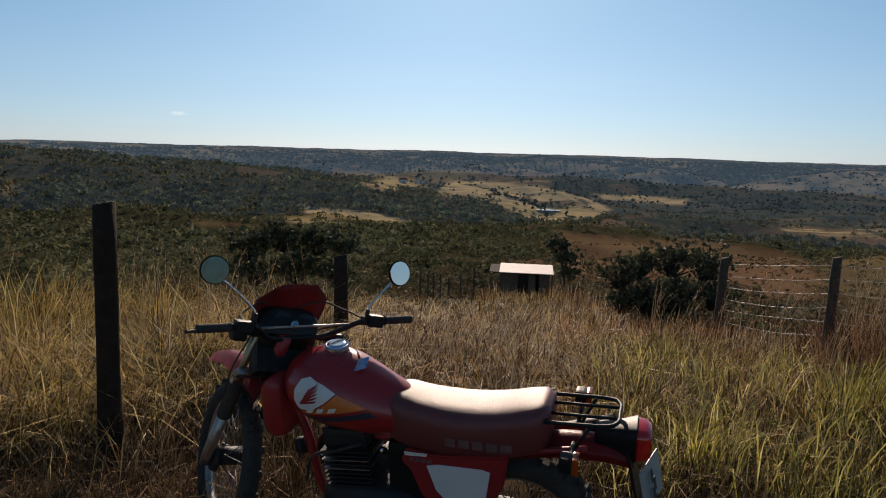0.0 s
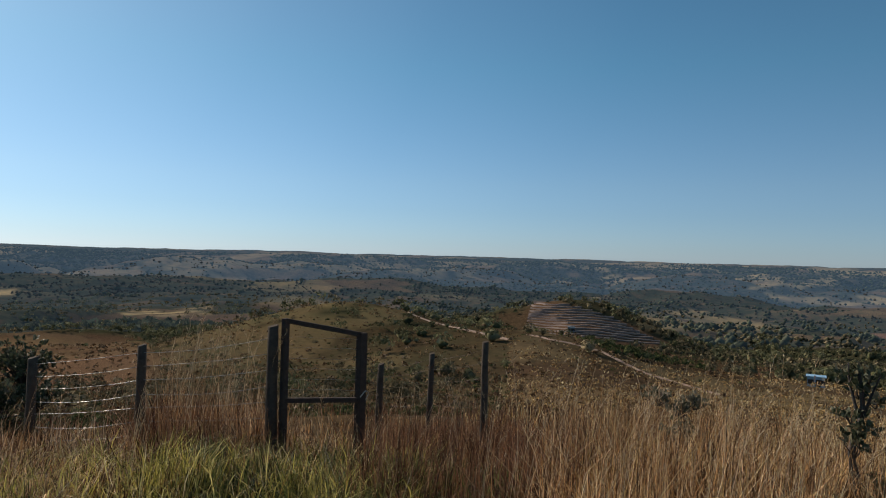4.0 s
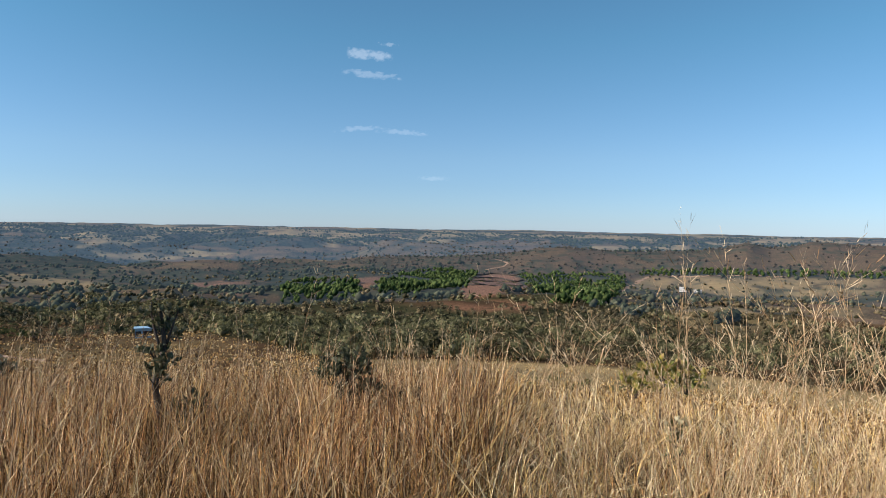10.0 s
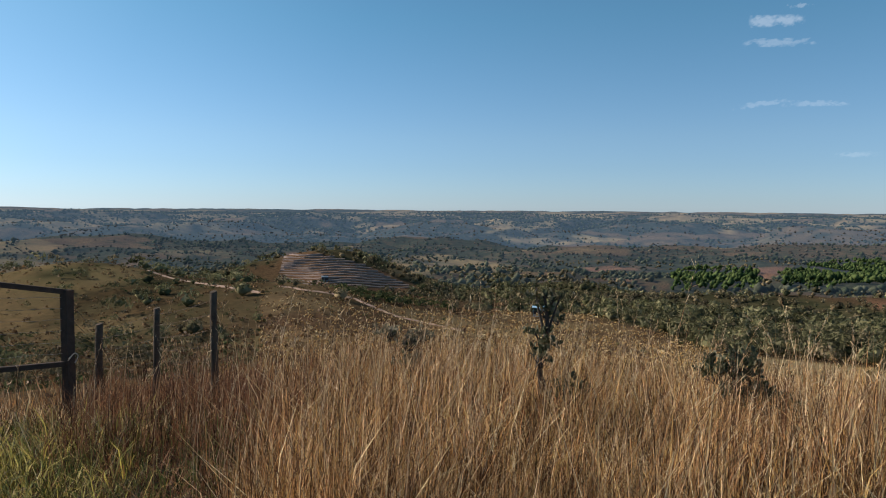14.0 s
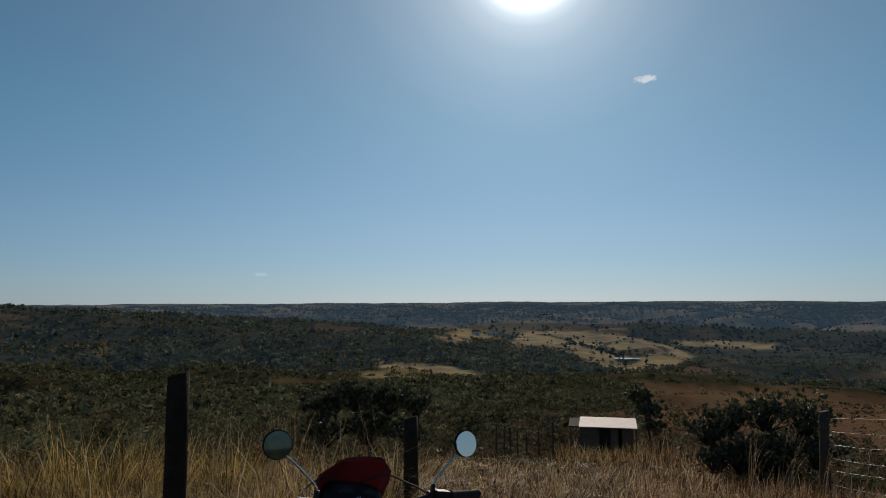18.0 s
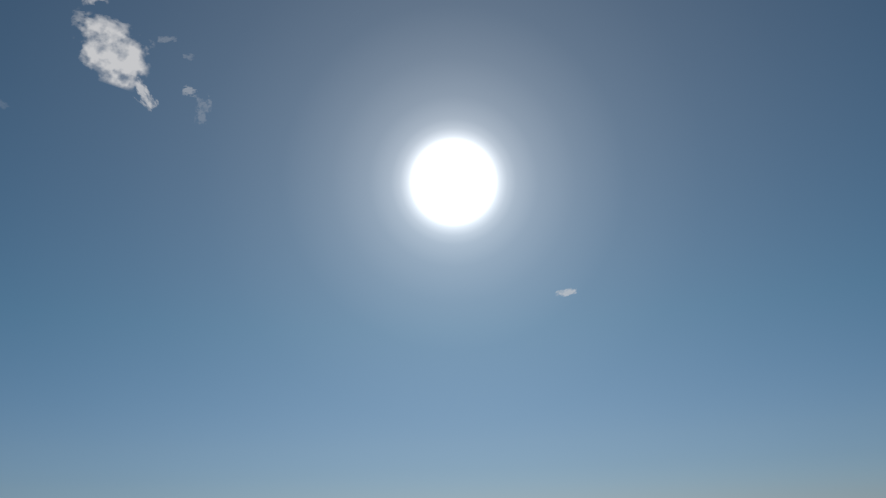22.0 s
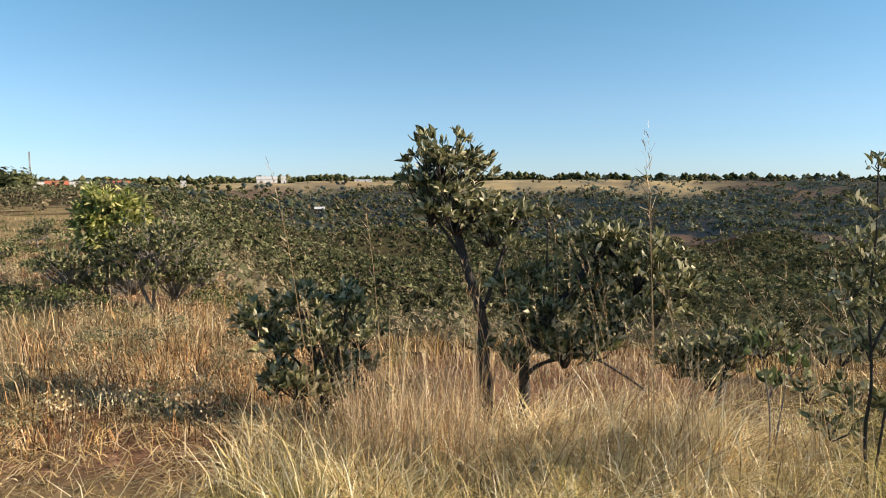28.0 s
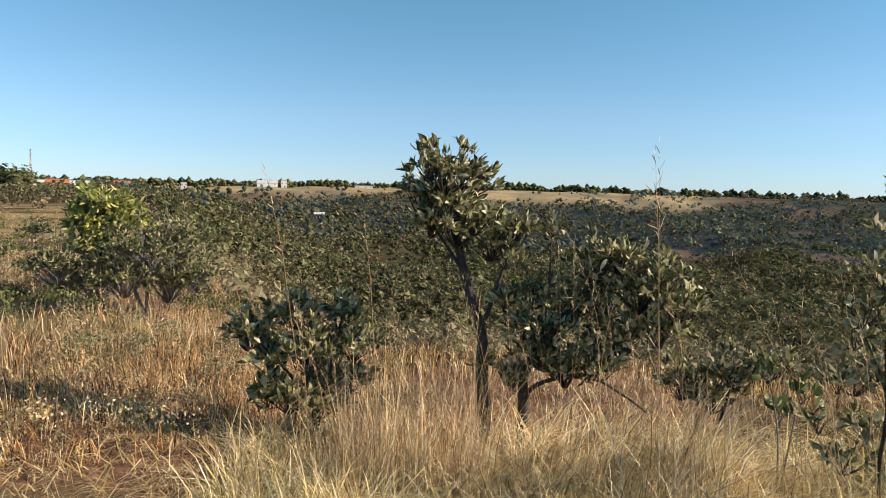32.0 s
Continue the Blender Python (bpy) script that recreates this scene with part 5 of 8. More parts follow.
wire_fence([(-1.85, 36.0, -4.6, 0.05), (-1.2, 36.0, -4.7, 0.045), (-0.7, 36.0, -4.8, 0.05), (-0.1, 36.0, -4.95, 0.045), (0.6, 36.2, -5.1, 0.05), (1.6, 36.4, -4.9, 0.045), (2.7, 36.6, -4.55, 0.06)], 3, "low fence of thin weathered posts beside the shed")

gate_base = on_plan(41.1, 7.3)
gate = thing("gate", gate_base, "dark timber gate frame with an open lower half", "gate")
post_l = thing("gate_post", on_plan(40.2, 7.32), "grey rough wooden post beside the gate", "post")
part("shaft", post_mesh(0.96 - post_l.matrix_world.translation.z, 0.06, (0.0, 0.02)), M_FENCE_POST, post_l)
g_l, g_r = on_plan(41.1, 7.28, 0) - gate_base, on_plan(47.25, 7.5, 0) - gate_base
g_l.z, g_r.z = 0, on_plan(47.25, 7.5).z - gate_base.z
zl, zr = 1.04 - gate_base.z, 0.92 - gate_base.z


def beam(a, c, w, d, bevel=0.006):
    a, c = Vector(a), Vector(c)
    bm = box((w, d, (c - a).length), (0, 0, 0), bevel)
    turn = (c - a).to_track_quat("Z", "Y").to_matrix().to_4x4()
    bmesh.ops.transform(bm, matrix=Matrix.Translation((a + c) / 2) @ turn, verts=bm.verts)
    return bm


part("stile", beam(g_l + Vector((0, 0, -0.15)), g_l + Vector((0, 0, zl)), 0.062, 0.06), M_GATE, gate)
part("stile", beam(g_r + Vector((0, 0, -0.3)), g_r + Vector((0, 0, zr)), 0.09, 0.085), M_GATE, gate, "thick dark timber upright")
part("top_rail", beam(g_l + Vector((0, 0, zl - 0.02)), g_r + Vector((0, 0, zr - 0.02)), 0.06, 0.05), M_GATE, gate)
part("mid_rail", beam(g_l + Vector((0, 0, 0.19 - gate_base.z)), g_r + Vector((0, 0, 0.195 - gate_base.z)), 0.055, 0.05), M_GATE, gate)
for k in range(6):
    h = 0.30 + 0.11 * k - gate_base.z
    part("wire", tube([g_l.lerp(g_r, s / 6) + Vector((0, 0, h + 0.006 * math.sin(s * 2.1 + k))) for s in range(7)], 0.0016, 4), M_WIRE, gate)
part("latch", tube(curve_through([g_r + Vector((0.02, -0.06, 0.2 - gate_base.z)), g_r + Vector((0.06, -0.06, 0.26 - gate_base.z)), g_r + Vector((0.0, -0.075, 0.3 - gate_base.z)), g_r + Vector((-0.06, -0.06, 0.24 - gate_base.z))], 4), 0.006, 6), M_WIRE, gate, "twisted wire latch")


# ---- shed below the hilltop ----
M_ROOF_PALE = material("pale_sheet_roof", (0.62, 0.52, 0.48), 0.7, vary=0.25, scale=3, bump=0.2)
M_BOARD = material("grey_boards", (0.13, 0.095, 0.07), 0.9, vary=0.6, scale=6, bump=0.4)
M_DARK = material("shed_black", (0.015, 0.013, 0.012), 0.95)
shed_at = on_plan(6.9, 37.6)
shed = thing("shed", (shed_at.x, shed_at.y, -6.9), "small board shed with a pale flat sheet roof", "shed", -7)
for k in range(14):
    if k in (5, 6, 7, 10):
        continue
    part("board", box((0.19, 0.03, 2.0 + 0.02 * (k % 3)), (-1.2 + 0.19 * k, -0.75, 1.0)), M_BOARD, shed)
for sx in (-1.3, 1.33):
    part("side_wall", box((0.03, 1.5, 2.0), (sx, 0, 1.0)), M_BOARD, shed)
part("back_wall", box((2.64, 0.03, 2.15), (0.0, 0.75, 1.07)), M_BOARD, shed)
# near-black sheet stands for the shade inside the open doorway
part("door", box((0.55, 0.03, 1.9), (-0.05, -0.68, 0.95)), M_DARK, shed, "near-black sheet in place of the doorway's inner shade")
roof = box((2.9, 2.1, 0.035), (0.1, 0, 2.2), 0.008, (4.5, 0, 0))
part("roof", roof, M_ROOF_PALE, shed, "pale sun-bleached sheet roof")
part("side_roof", box((0.55, 1.7, 0.06), (-1.62, 0.1, 2.13), 0.01, (5, 0, 0)), M_DARK, shed, "dark lower roof at the side")
for px_ in (-1.78, 1.5):
    part("prop", tube([(px_, -0.85, -0.2), (px_, -0.85, 2.05)], 0.05, 6), M_BOARD, shed)


# ---- plants near the hilltop ----
def leaves_mesh(name, mids, ways, length, width, mat, curl=0.35):
    """Leaves: each a curved oval strip from a place, along a way."""
    n = len(mids)
    ways = ways / np.linalg.norm(ways, axis=1, keepdims=True)
    side = np.cross(ways, rng.normal(size=(n, 3)))
    side /= np.linalg.norm(side, axis=1, keepdims=True)
    up = np.cross(side, ways)
    L = length * rng.uniform(0.65, 1.2, n)[:, None]
    W = width * rng.uniform(0.7, 1.2, n)[:, None]
    rows_v = []
    for k, w in ((0.0, 0.15), (0.4, 1.0), (0.75, 0.75), (1.0, 0.05)):
        c = mids + ways * L * k + up * L * curl * (k - k * k * 1.6)
        rows_v += [c - side * W * w, c + side * W * w]
    v = np.stack(rows_v, 1).reshape(-1, 3)
    quad = np.array([[0, 1, 3, 2], [2, 3, 5, 4], [4, 5, 7, 6]])[None]
    return mesh_of(name, v, (np.arange(n)[:, None, None] * 8 + quad).reshape(-1, 4), mat, True)


def plant(name, label, base, clusters, stems, mat, leaf=(0.09, 0.018), tips=40, per=8, rise=0.5, bark=None, category="bush", droop=0.0, depth=1.0, twig=0.005):
    """A woody plant: clusters of twig tips (place, radius), each tip with its whorl of leaves; stems as lines with radii."""
    ob = thing(name, base, label, category)
    base = Vector(base)
    bark = bark or M_BARK
    for line, rad in stems:
        pts = curve_through([Vector(p) - base for p in line], 4)
        rr = [rad * (1 - 0.65 * i / (len(pts) - 1)) for i in range(len(pts))]
        part("trunk" if rad > 0.012 else "limb", tube(pts, rr, 8, rough=0.35), bark, ob)
    mids, ways, twigs = [], [], bmesh.new()
    for mid, rad in clusters:
        mid = np.array(Vector(mid) - base)
        count = max(5, int(tips * (rad / 0.25) ** 1.6))
        u = rng.normal(size=(count, 3))
        u /= np.linalg.norm(u, axis=1, keepdims=True)
        u[:, 2] = np.where(u[:, 2] < -0.2, np.abs(u[:, 2]) * 0.4, u[:, 2])
        tip = mid + u * rad * rng.uniform(0.2, 1.08, (count, 1)) * np.array([depth, depth, 0.9])
        for q, t in enumerate(tip):
            if q % 2 == 0:
                root = mid + (t - mid) * 0.1 - np.array([0, 0, rad * 0.55])
                tube([Vector(root), Vector((root + t) / 2) + Vector(rng.normal(size=3) * rad * 0.1), Vector(t)], [twig, twig * 0.75, twig * 0.5], 4, twigs)
        out = u * 0.7 + np.array([0, 0, rise])
        for j in range(per):
            w = out + rng.normal(size=out.shape) * 0.6 - np.array([0, 0, droop])
            mids.append(tip + rng.normal(size=tip.shape) * 0.01)
            ways.append(w)
    part("twig_work", twigs, bark, ob)["kind"] = "stuff"
    me = leaves_mesh("crown", np.concatenate(mids), np.concatenate(ways), leaf[0], leaf[1], mat)
    crown = new("crown", me)
    crown.parent = ob
    return ob


M_BARK = material("dark_bark", (0.055, 0.045, 0.038), 0.9, vary=0.6, scale=25, bump=0.8, bump_scale=110)
M_BARK_GREY = material("grey_bark", (0.22, 0.2, 0.18), 0.9, vary=0.5, scale=25, bump=0.6, bump_scale=110)
# the last, palest tone paints in the highlights on some leaves
M_LEAF_TREE = leafy("leathery_leaves", [(0.145, 0.145, 0.058), (0.29, 0.275, 0.13), (0.066, 0.068, 0.027), (0.52, 0.47, 0.30)], 0.26, 0.5, 0.3)
M_LEAF_BRIGHT = leafy("bright_leaves", [(0.22, 0.25, 0.065), (0.36, 0.36, 0.12), (0.13, 0.15, 0.04), (0.46, 0.43, 0.17)], 0.35, 0.5)
M_LEAF_OLIVE = leafy("olive_leaves", [(0.12, 0.135, 0.055), (0.22, 0.22, 0.11), (0.085, 0.095, 0.042), (0.33, 0.29, 0.16)], 0.25, 0.6)
M_LEAF_DARK = leafy("dark_glossy_leaves", [(0.055, 0.066, 0.036), (0.10, 0.11, 0.06), (0.066, 0.075, 0.043), (0.17, 0.16, 0.10)], 0.2, 0.6, 0.15)
M_LEAF_PALE = leafy("pale_felted_leaves", [(0.20, 0.24, 0.10), (0.12, 0.15, 0.06), (0.30, 0.32, 0.17), (0.07, 0.09, 0.035)], 0.25, 0.7)
M_LEAF_YELLOW = leafy("yellowing_leaves", [(0.36, 0.30, 0.07), (0.26, 0.24, 0.06), (0.44, 0.34, 0.12), (0.16, 0.17, 0.05)], 0.35, 0.6)
M_LEAF_GREY = leafy("grey_dry_leaves", [(0.16, 0.15, 0.10), (0.22, 0.20, 0.14), (0.10, 0.10, 0.06), (0.27, 0.23, 0.16)], 0.25, 0.8)


def spots(r, rows):
    return [(on_plan(b, r + rng.uniform(-0.5, 0.5) * s, z), s) for b, z, s in rows]


def line_on(r, rows):
    return [on_plan(b, r, z) for b, z in rows]


plant("small_tree", "gnarled small savanna tree with leathery green leaves", on_plan(-93.5, 5.2), spots(5.2, [
    (-98.0, 1.77, 0.27), (-99.6, 1.61, 0.21), (-96.3, 1.72, 0.23), (-97.1, 1.39, 0.22), (-98.9, 1.42, 0.17), (-94.3, 1.28, 0.2), (-95.6, 1.45, 0.17), (-92.5, 1.40, 0.15), (-93.2, 1.2, 0.13), (-89.8, 1.40, 0.08),
    (-86.4, 1.16, 0.24), (-84.7, 1.22, 0.2), (-83.2, 1.00, 0.28), (-81.2, 1.10, 0.2), (-87.8, 0.88, 0.24), (-86.0, 0.9, 0.25), (-81.6, 0.75, 0.22), (-84.3, 0.68, 0.26), (-90.4, 0.55, 0.19),
    (-88.4, 0.42, 0.2), (-86.3, 0.5, 0.2), (-94.5, 0.42, 0.11), (-80.2, 0.9, 0.18), (-91.2, 0.95, 0.16), (-91.8, 0.72, 0.15), (-93.2, 0.9, 0.13), (-89.6, 0.72, 0.2), (-92.4, 0.36, 0.13), (-97.6, 1.55, 0.2)]), [
    (line_on(5.2, [(-94.2, -0.15), (-94.4, 0.01), (-94.7, 0.33), (-94.9, 0.67), (-96.0, 1.0), (-97.1, 1.37), (-98.2, 1.8)]), 0.055),
    (line_on(5.25, [(-91.6, -0.15), (-91.5, 0.08), (-91.3, 0.42), (-88.9, 0.75), (-86.1, 1.08), (-83.6, 1.25)]), 0.045),
    (line_on(5.2, [(-91.4, 0.25), (-90.0, 0.34), (-86.9, 0.40), (-84.2, 0.29), (-82.1, 0.16)]), 0.018),
    (line_on(5.2, [(-94.9, 0.70), (-93.6, 1.05), (-92.7, 1.32), (-92.4, 1.5)]), 0.017),
    (line_on(5.2, [(-96.4, 1.1), (-98.6, 1.4), (-99.9, 1.62)]), 0.014), (line_on(5.3, [(-88.9, 0.75), (-85.0, 0.7), (-81.9, 0.68)]), 0.015),
    (line_on(5.15, [(-90.5, 0.5), (-89.9, 1.0), (-89.8, 1.45)]), 0.011)], M_LEAF_TREE, (0.074, 0.0125), 50, 9, 0.6, category="tree", twig=0.007)
plant("bush", "low leathery-leaved bush in the dry grass", on_plan(-107.5, 5.4), spots(5.4, [
    (-112.0, 0.64, 0.19), (-108.9, 0.77, 0.18), (-105.7, 0.74, 0.2), (-107.9, 0.52, 0.27), (-104.6, 0.52, 0.2), (-110.8, 0.45, 0.2), (-106.4, 0.27, 0.2), (-109.4, 0.2, 0.22), (-107.0, 0.12, 0.2), (-104.9, 0.25, 0.18), (-111.0, 0.2, 0.15)]),
    [(line_on(5.4, [(-107.5, -0.1), (-107.7, 0.2), (-108.7, 0.75)]), 0.02), (line_on(5.4, [(-107.4, -0.1), (-106.5, 0.3), (-105.5, 0.7)]), 0.018), (line_on(5.4, [(-107.6, 0.1), (-109.5, 0.35), (-112, 0.62)]), 0.016)],
    M_LEAF_TREE, (0.082, 0.015), 50, 8, 0.6)
plant("fruit_tree", "bright yellow-green young tree with drooping leaves", on_plan(-122.2, 11), spots(11, [(-122.0, 1.36, 0.36), (-123.2, 1.12, 0.32), (-120.8, 1.18, 0.3), (-122.6, 0.84, 0.36)]),
    [(line_on(11, [(-122.2, -0.1), (-122.3, 0.6), (-122.0, 1.5)]), 0.05)], M_LEAF_BRIGHT, (0.14, 0.022), 40, 10, 0.2, category="tree", droop=0.5)
plant("shrub", "twiggy olive shrub beside the young tree", on_plan(-119.3, 10.5), spots(10.5, [(-119.2, 0.77, 0.66), (-116.8, 0.91, 0.45), (-120.8, 0.48, 0.52), (-117.7, 0.35, 0.5), (-115.9, 0.45, 0.4), (-124.8, 0.60, 0.5), (-122.6, 0.35, 0.45)]),
    [(line_on(10.5, [(-119.3, -0.1), (-119.0, 0.5), (-117.5, 1.2)]), 0.03), (line_on(10.5, [(-119.4, -0.1), (-120.5, 0.5), (-121.5, 0.9)]), 0.03)], M_LEAF_OLIVE, (0.06, 0.014), 60, 9, 0.4, M_BARK_GREY)
plant("sapling", "slender upright sapling with leathery leaves, some of them pale", on_plan(-68.0, 4.3), spots(4.3, [(-68.0, 1.70, 0.05), (-68.2, 1.49, 0.08), (-68.6, 1.28, 0.14), (-66.8, 1.19, 0.13), (-69.4, 1.08, 0.15), (-67.1, 1.02, 0.15), (-69.9, 0.96, 0.12), (-68.4, 0.8, 0.1), (-70.6, 0.7, 0.09), (-66.4, 0.72, 0.09), (-68.8, 0.5, 0.12), (-71.6, 0.5, 0.13), (-70.2, 0.35, 0.15), (-66.3, 0.45, 0.14), (-67.2, 0.78, 0.13), (-69.6, 0.72, 0.14), (-65.6, 0.62, 0.1), (-65.2, 0.9, 0.09)]),
    [(line_on(4.3, [(-67.6, -0.1), (-68.0, 0.3), (-67.8, 0.6), (-68.15, 1.0), (-67.95, 1.35), (-68.05, 1.72)]), 0.011), (line_on(4.35, [(-67.5, -0.1), (-66.9, 0.4), (-66.5, 0.8), (-66.6, 1.2)]), 0.008), (line_on(4.3, [(-67.9, 0.7), (-69.2, 0.95), (-70.4, 1.05)]), 0.008), (line_on(4.3, [(-67.9, 0.75), (-66.8, 1.0), (-66.2, 1.2)]), 0.008)],
    M_LEAF_TREE, (0.062, 0.0115), 40, 5, 0.5, category="sapling", twig=0.003)
plant("bush", "dark spreading bush below the small tree", on_plan(-76.5, 6.4), spots(6.4, [(-79.1, 0.05, 0.27), (-75.5, 0.20, 0.27), (-73.5, 0.32, 0.23), (-77.0, -0.03, 0.24)]),
    [(line_on(6.4, [(-76.5, -0.4), (-76.0, 0.0), (-74.5, 0.3)]), 0.02)], M_LEAF_TREE, (0.08, 0.015), 40, 9)
plant("weed", "pale felted weed with broad leaves", on_plan(-73.7, 4.6), spots(4.6, [(-74.8, 0.66, 0.11), (-72.6, 0.56, 0.11), (-73.8, 0.41, 0.12)]),
    [(line_on(4.6, [(-73.7, -0.1), (-73.8, 0.3), (-74.6, 0.65)]), 0.007), (line_on(4.6, [(-73.6, -0.1), (-73.0, 0.3), (-72.6, 0.55)]), 0.007)], M_LEAF_PALE, (0.08, 0.022), 16, 6, 0.4, M_BARK_GREY)
plant("weed", "pale broad-leaved weed at the edge of the path", on_plan(-58.5, 4.2), spots(4.2, [(-58.0, 0.36, 0.12), (-60.5, 0.30, 0.10), (-56.8, 0.22, 0.10)]),
    [(line_on(4.2, [(-58.5, -0.1), (-58.2, 0.2), (-58.0, 0.36)]), 0.006)], M_LEAF_PALE, (0.08, 0.022), 16, 6, 0.4, M_BARK_GREY)
plant("treelet", "crooked half-bare treelet rising from the tall grass", on_plan(85.5, 6.0), spots(6.0, [(85.3, 0.84, 0.09), (84.9, 0.66, 0.12), (85.7, 0.58, 0.10), (87.5, 0.20, 0.15), (86.7, 0.11, 0.13), (85.1, 0.45, 0.12), (85.8, 0.95, 0.08), (86.2, 0.78, 0.09), (84.7, 0.95, 0.07)]),
    [(line_on(6, [(85.7, -0.4), (85.4, 0.1), (84.9, 0.4), (85.5, 0.7), (85.2, 1.0)]), 0.036), (line_on(6, [(85.2, 0.55), (85.9, 0.8), (86.5, 0.98)]), 0.014), (line_on(6, [(85.2, 0.7), (84.7, 0.9), (84.6, 1.05)]), 0.012)], M_LEAF_DARK, (0.06, 0.016), 34, 6, twig=0.007)
plant("bush", "dark green bush rising from the tall grass", on_plan(99.5, 7.0), spots(7.0, [(97.4, 0.24, 0.19), (99.0, 0.33, 0.15), (99.7, 0.05, 0.23), (101.5, -0.03, 0.17)]),
    [(line_on(7, [(99.4, -0.5), (98.8, 0.0), (98.4, 0.35)]), 0.02)], M_LEAF_DARK, (0.07, 0.018), 50, 9)
plant("weed", "small dark green weed in the pale straw", on_plan(124.2, 5.5), spots(5.5, [(124.0, 0.34, 0.09), (124.4, 0.21, 0.09), (124.3, 0.1, 0.08)]), [(line_on(5.5, [(124.2, -0.2), (124.2, 0.35)]), 0.006)], M_LEAF_TREE, (0.05, 0.02), 30, 7)
plant("bush", "yellowing bush at the edge of the hilltop", on_plan(122.6, 8.0), spots(8.0, [(120.7, 0.03, 0.22), (122.6, 0.17, 0.28), (124.4, 0.09, 0.2)]), [(line_on(8, [(122.5, -0.6), (122.6, 0.1)]), 0.016)], M_LEAF_YELLOW, (0.08, 0.028), 26, 6)
plant("bush", "dark round bush on the slope behind the motorcycle", on_plan(-12, 12), spots(12, [(-15.9, -0.11, 0.38), (-13.2, 0.05, 0.4), (-10.5, -0.04, 0.42), (-8.2, -0.11, 0.34), (-12.3, -0.45, 0.5), (-15.5, -0.55, 0.4), (-9, -0.6, 0.4)]),
    [(line_on(12, [(-12, -1.4), (-12, -0.2)]), 0.04)], M_LEAF_DARK, (0.09, 0.025), 60, 9)
plant("bush", "tall dark leafy bush beside the wire fence", on_plan(19, 14), spots(14, [(14.6, -0.75, 0.45), (14.9, -1.25, 0.45), (16.1, -0.58, 0.5), (18.6, -0.40, 0.55), (21.2, -0.40, 0.54), (19.2, -1.01, 0.68), (16.7, -1.18, 0.52), (21.8, -0.94, 0.52), (19, -1.4, 0.5), (17.3, -1.65, 0.5), (20.6, -1.6, 0.5), (18.9, -1.75, 0.5)]),
    [(line_on(14, [(19, -1.9), (19, -0.6)]), 0.05), (line_on(14, [(18.6, -1.9), (17, -0.8)]), 0.04), (line_on(14, [(19.2, -1.9), (21, -0.5)]), 0.035)], M_LEAF_DARK, (0.085, 0.022), 42, 7, twig=0.01)
plant("tree", "thin dark tree beside the shed", on_plan(10, 42), spots(42, [(9.4, -3.92, 0.8), (10.2, -4.76, 0.95), (10.7, -5.61, 0.7)]), [(line_on(42, [(10.4, -8), (10.2, -6), (9.6, -3.8)]), 0.1)], M_LEAF_DARK, (0.22, 0.07), 12, 8, category="tree")
crest_at = on_plan(-43.6, 850)
plant("tree", "lone small tree on the far wooded crest", crest_at, [(crest_at + Vector((dx, 0, dz)), q) for dx, dz, q in ((0, 7.5, 2.2), (1.8, 6.8, 1.6), (-1.7, 6.9, 1.7))], [([crest_at - Vector((0, 0, 0.5)), crest_at + Vector((0.2, 0, 3.5)), crest_at + Vector((0, 0, 7))], 0.3)], M_LEAF_DARK, (1.1, 0.4), 3, 6, category="tree", twig=0.08)
plant("bush", "grey-green dry bush in the russet grass", on_plan(72.3, 9), spots(9, [(70.9, 0.09, 0.2), (72.4, -0.06, 0.22), (73.5, 0.04, 0.16), (72.5, -0.35, 0.25)]), [(line_on(9, [(72.3, -0.9), (72.2, 0.0)]), 0.015)], M_LEAF_GREY, (0.06, 0.016), 40, 7)
for b_, r_, s_, m_, tag in ((-135.3, 22, 0.9, M_LEAF_GREY, "grey dry shrub on the open hilltop"), (-141.5, 26, 1.1, M_LEAF_OLIVE, "olive shrub on the open hilltop"), (-129, 17, 0.6, M_LEAF_OLIVE, "low olive shrub in the straw"),
                            (-137, 13, 0.5, M_LEAF_GREY, "low grey shrub in the straw"), (-126.5, 27, 1.0, M_LEAF_OLIVE, "round olive shrub on the slope"), (-140.6, 34, 1.5, M_LEAF_DARK, "dark green small tree on the level land"),
                            (-131, 40, 1.2, M_LEAF_OLIVE, "olive shrub on the level land"), (-146, 20, 0.8, M_LEAF_OLIVE, "olive shrub near the houses")):
    foot = on_plan(b_, r_)
    plant("shrub", tag, foot, [(foot + Vector((dx * s_, dy * s_, dz * s_)), s_ * q) for dx, dy, dz, q in ((0, 0, 0.6, 0.5), (0.5, 0.1, 0.45, 0.4), (-0.5, -0.1, 0.5, 0.4), (0.1, 0.4, 0.8, 0.35))],
          [([foot - Vector((0, 0, 0.1)), foot + Vector((0.05, 0, 0.5 * s_)), foot + Vector((0, 0.1, s_))], 0.03)], m_, (0.09, 0.02), 22, 8, 0.4, M_BARK_GREY)
# ---- motorcycle ----
M_RED = material("red_paint", (0.36, 0.018, 0.020), 0.32, vary=0.25, scale=5, spec=0.5, coat=0.35)
M_RED_FLAT = material("red_plastic", (0.34, 0.020, 0.022), 0.42, vary=0.25, scale=6)
M_VINYL = material("maroon_vinyl", (0.17, 0.030, 0.028), 0.42, vary=0.2, scale=10, bump=0.25, bump_scale=260, spec=0.6)
M_BLACK = material("black_plastic", (0.012, 0.012, 0.0125), 0.5, vary=0.4, scale=9, spec=0.25)
M_ENGINE = material("black_engine", (0.014, 0.014, 0.015), 0.62, 0.0, vary=0.5, scale=14, bump=0.2)
M_RUBBER = material("tyre_rubber", (0.022, 0.021, 0.02), 0.85, vary=0.5, scale=14, bump=0.3, second=(0.07, 0.05, 0.035))
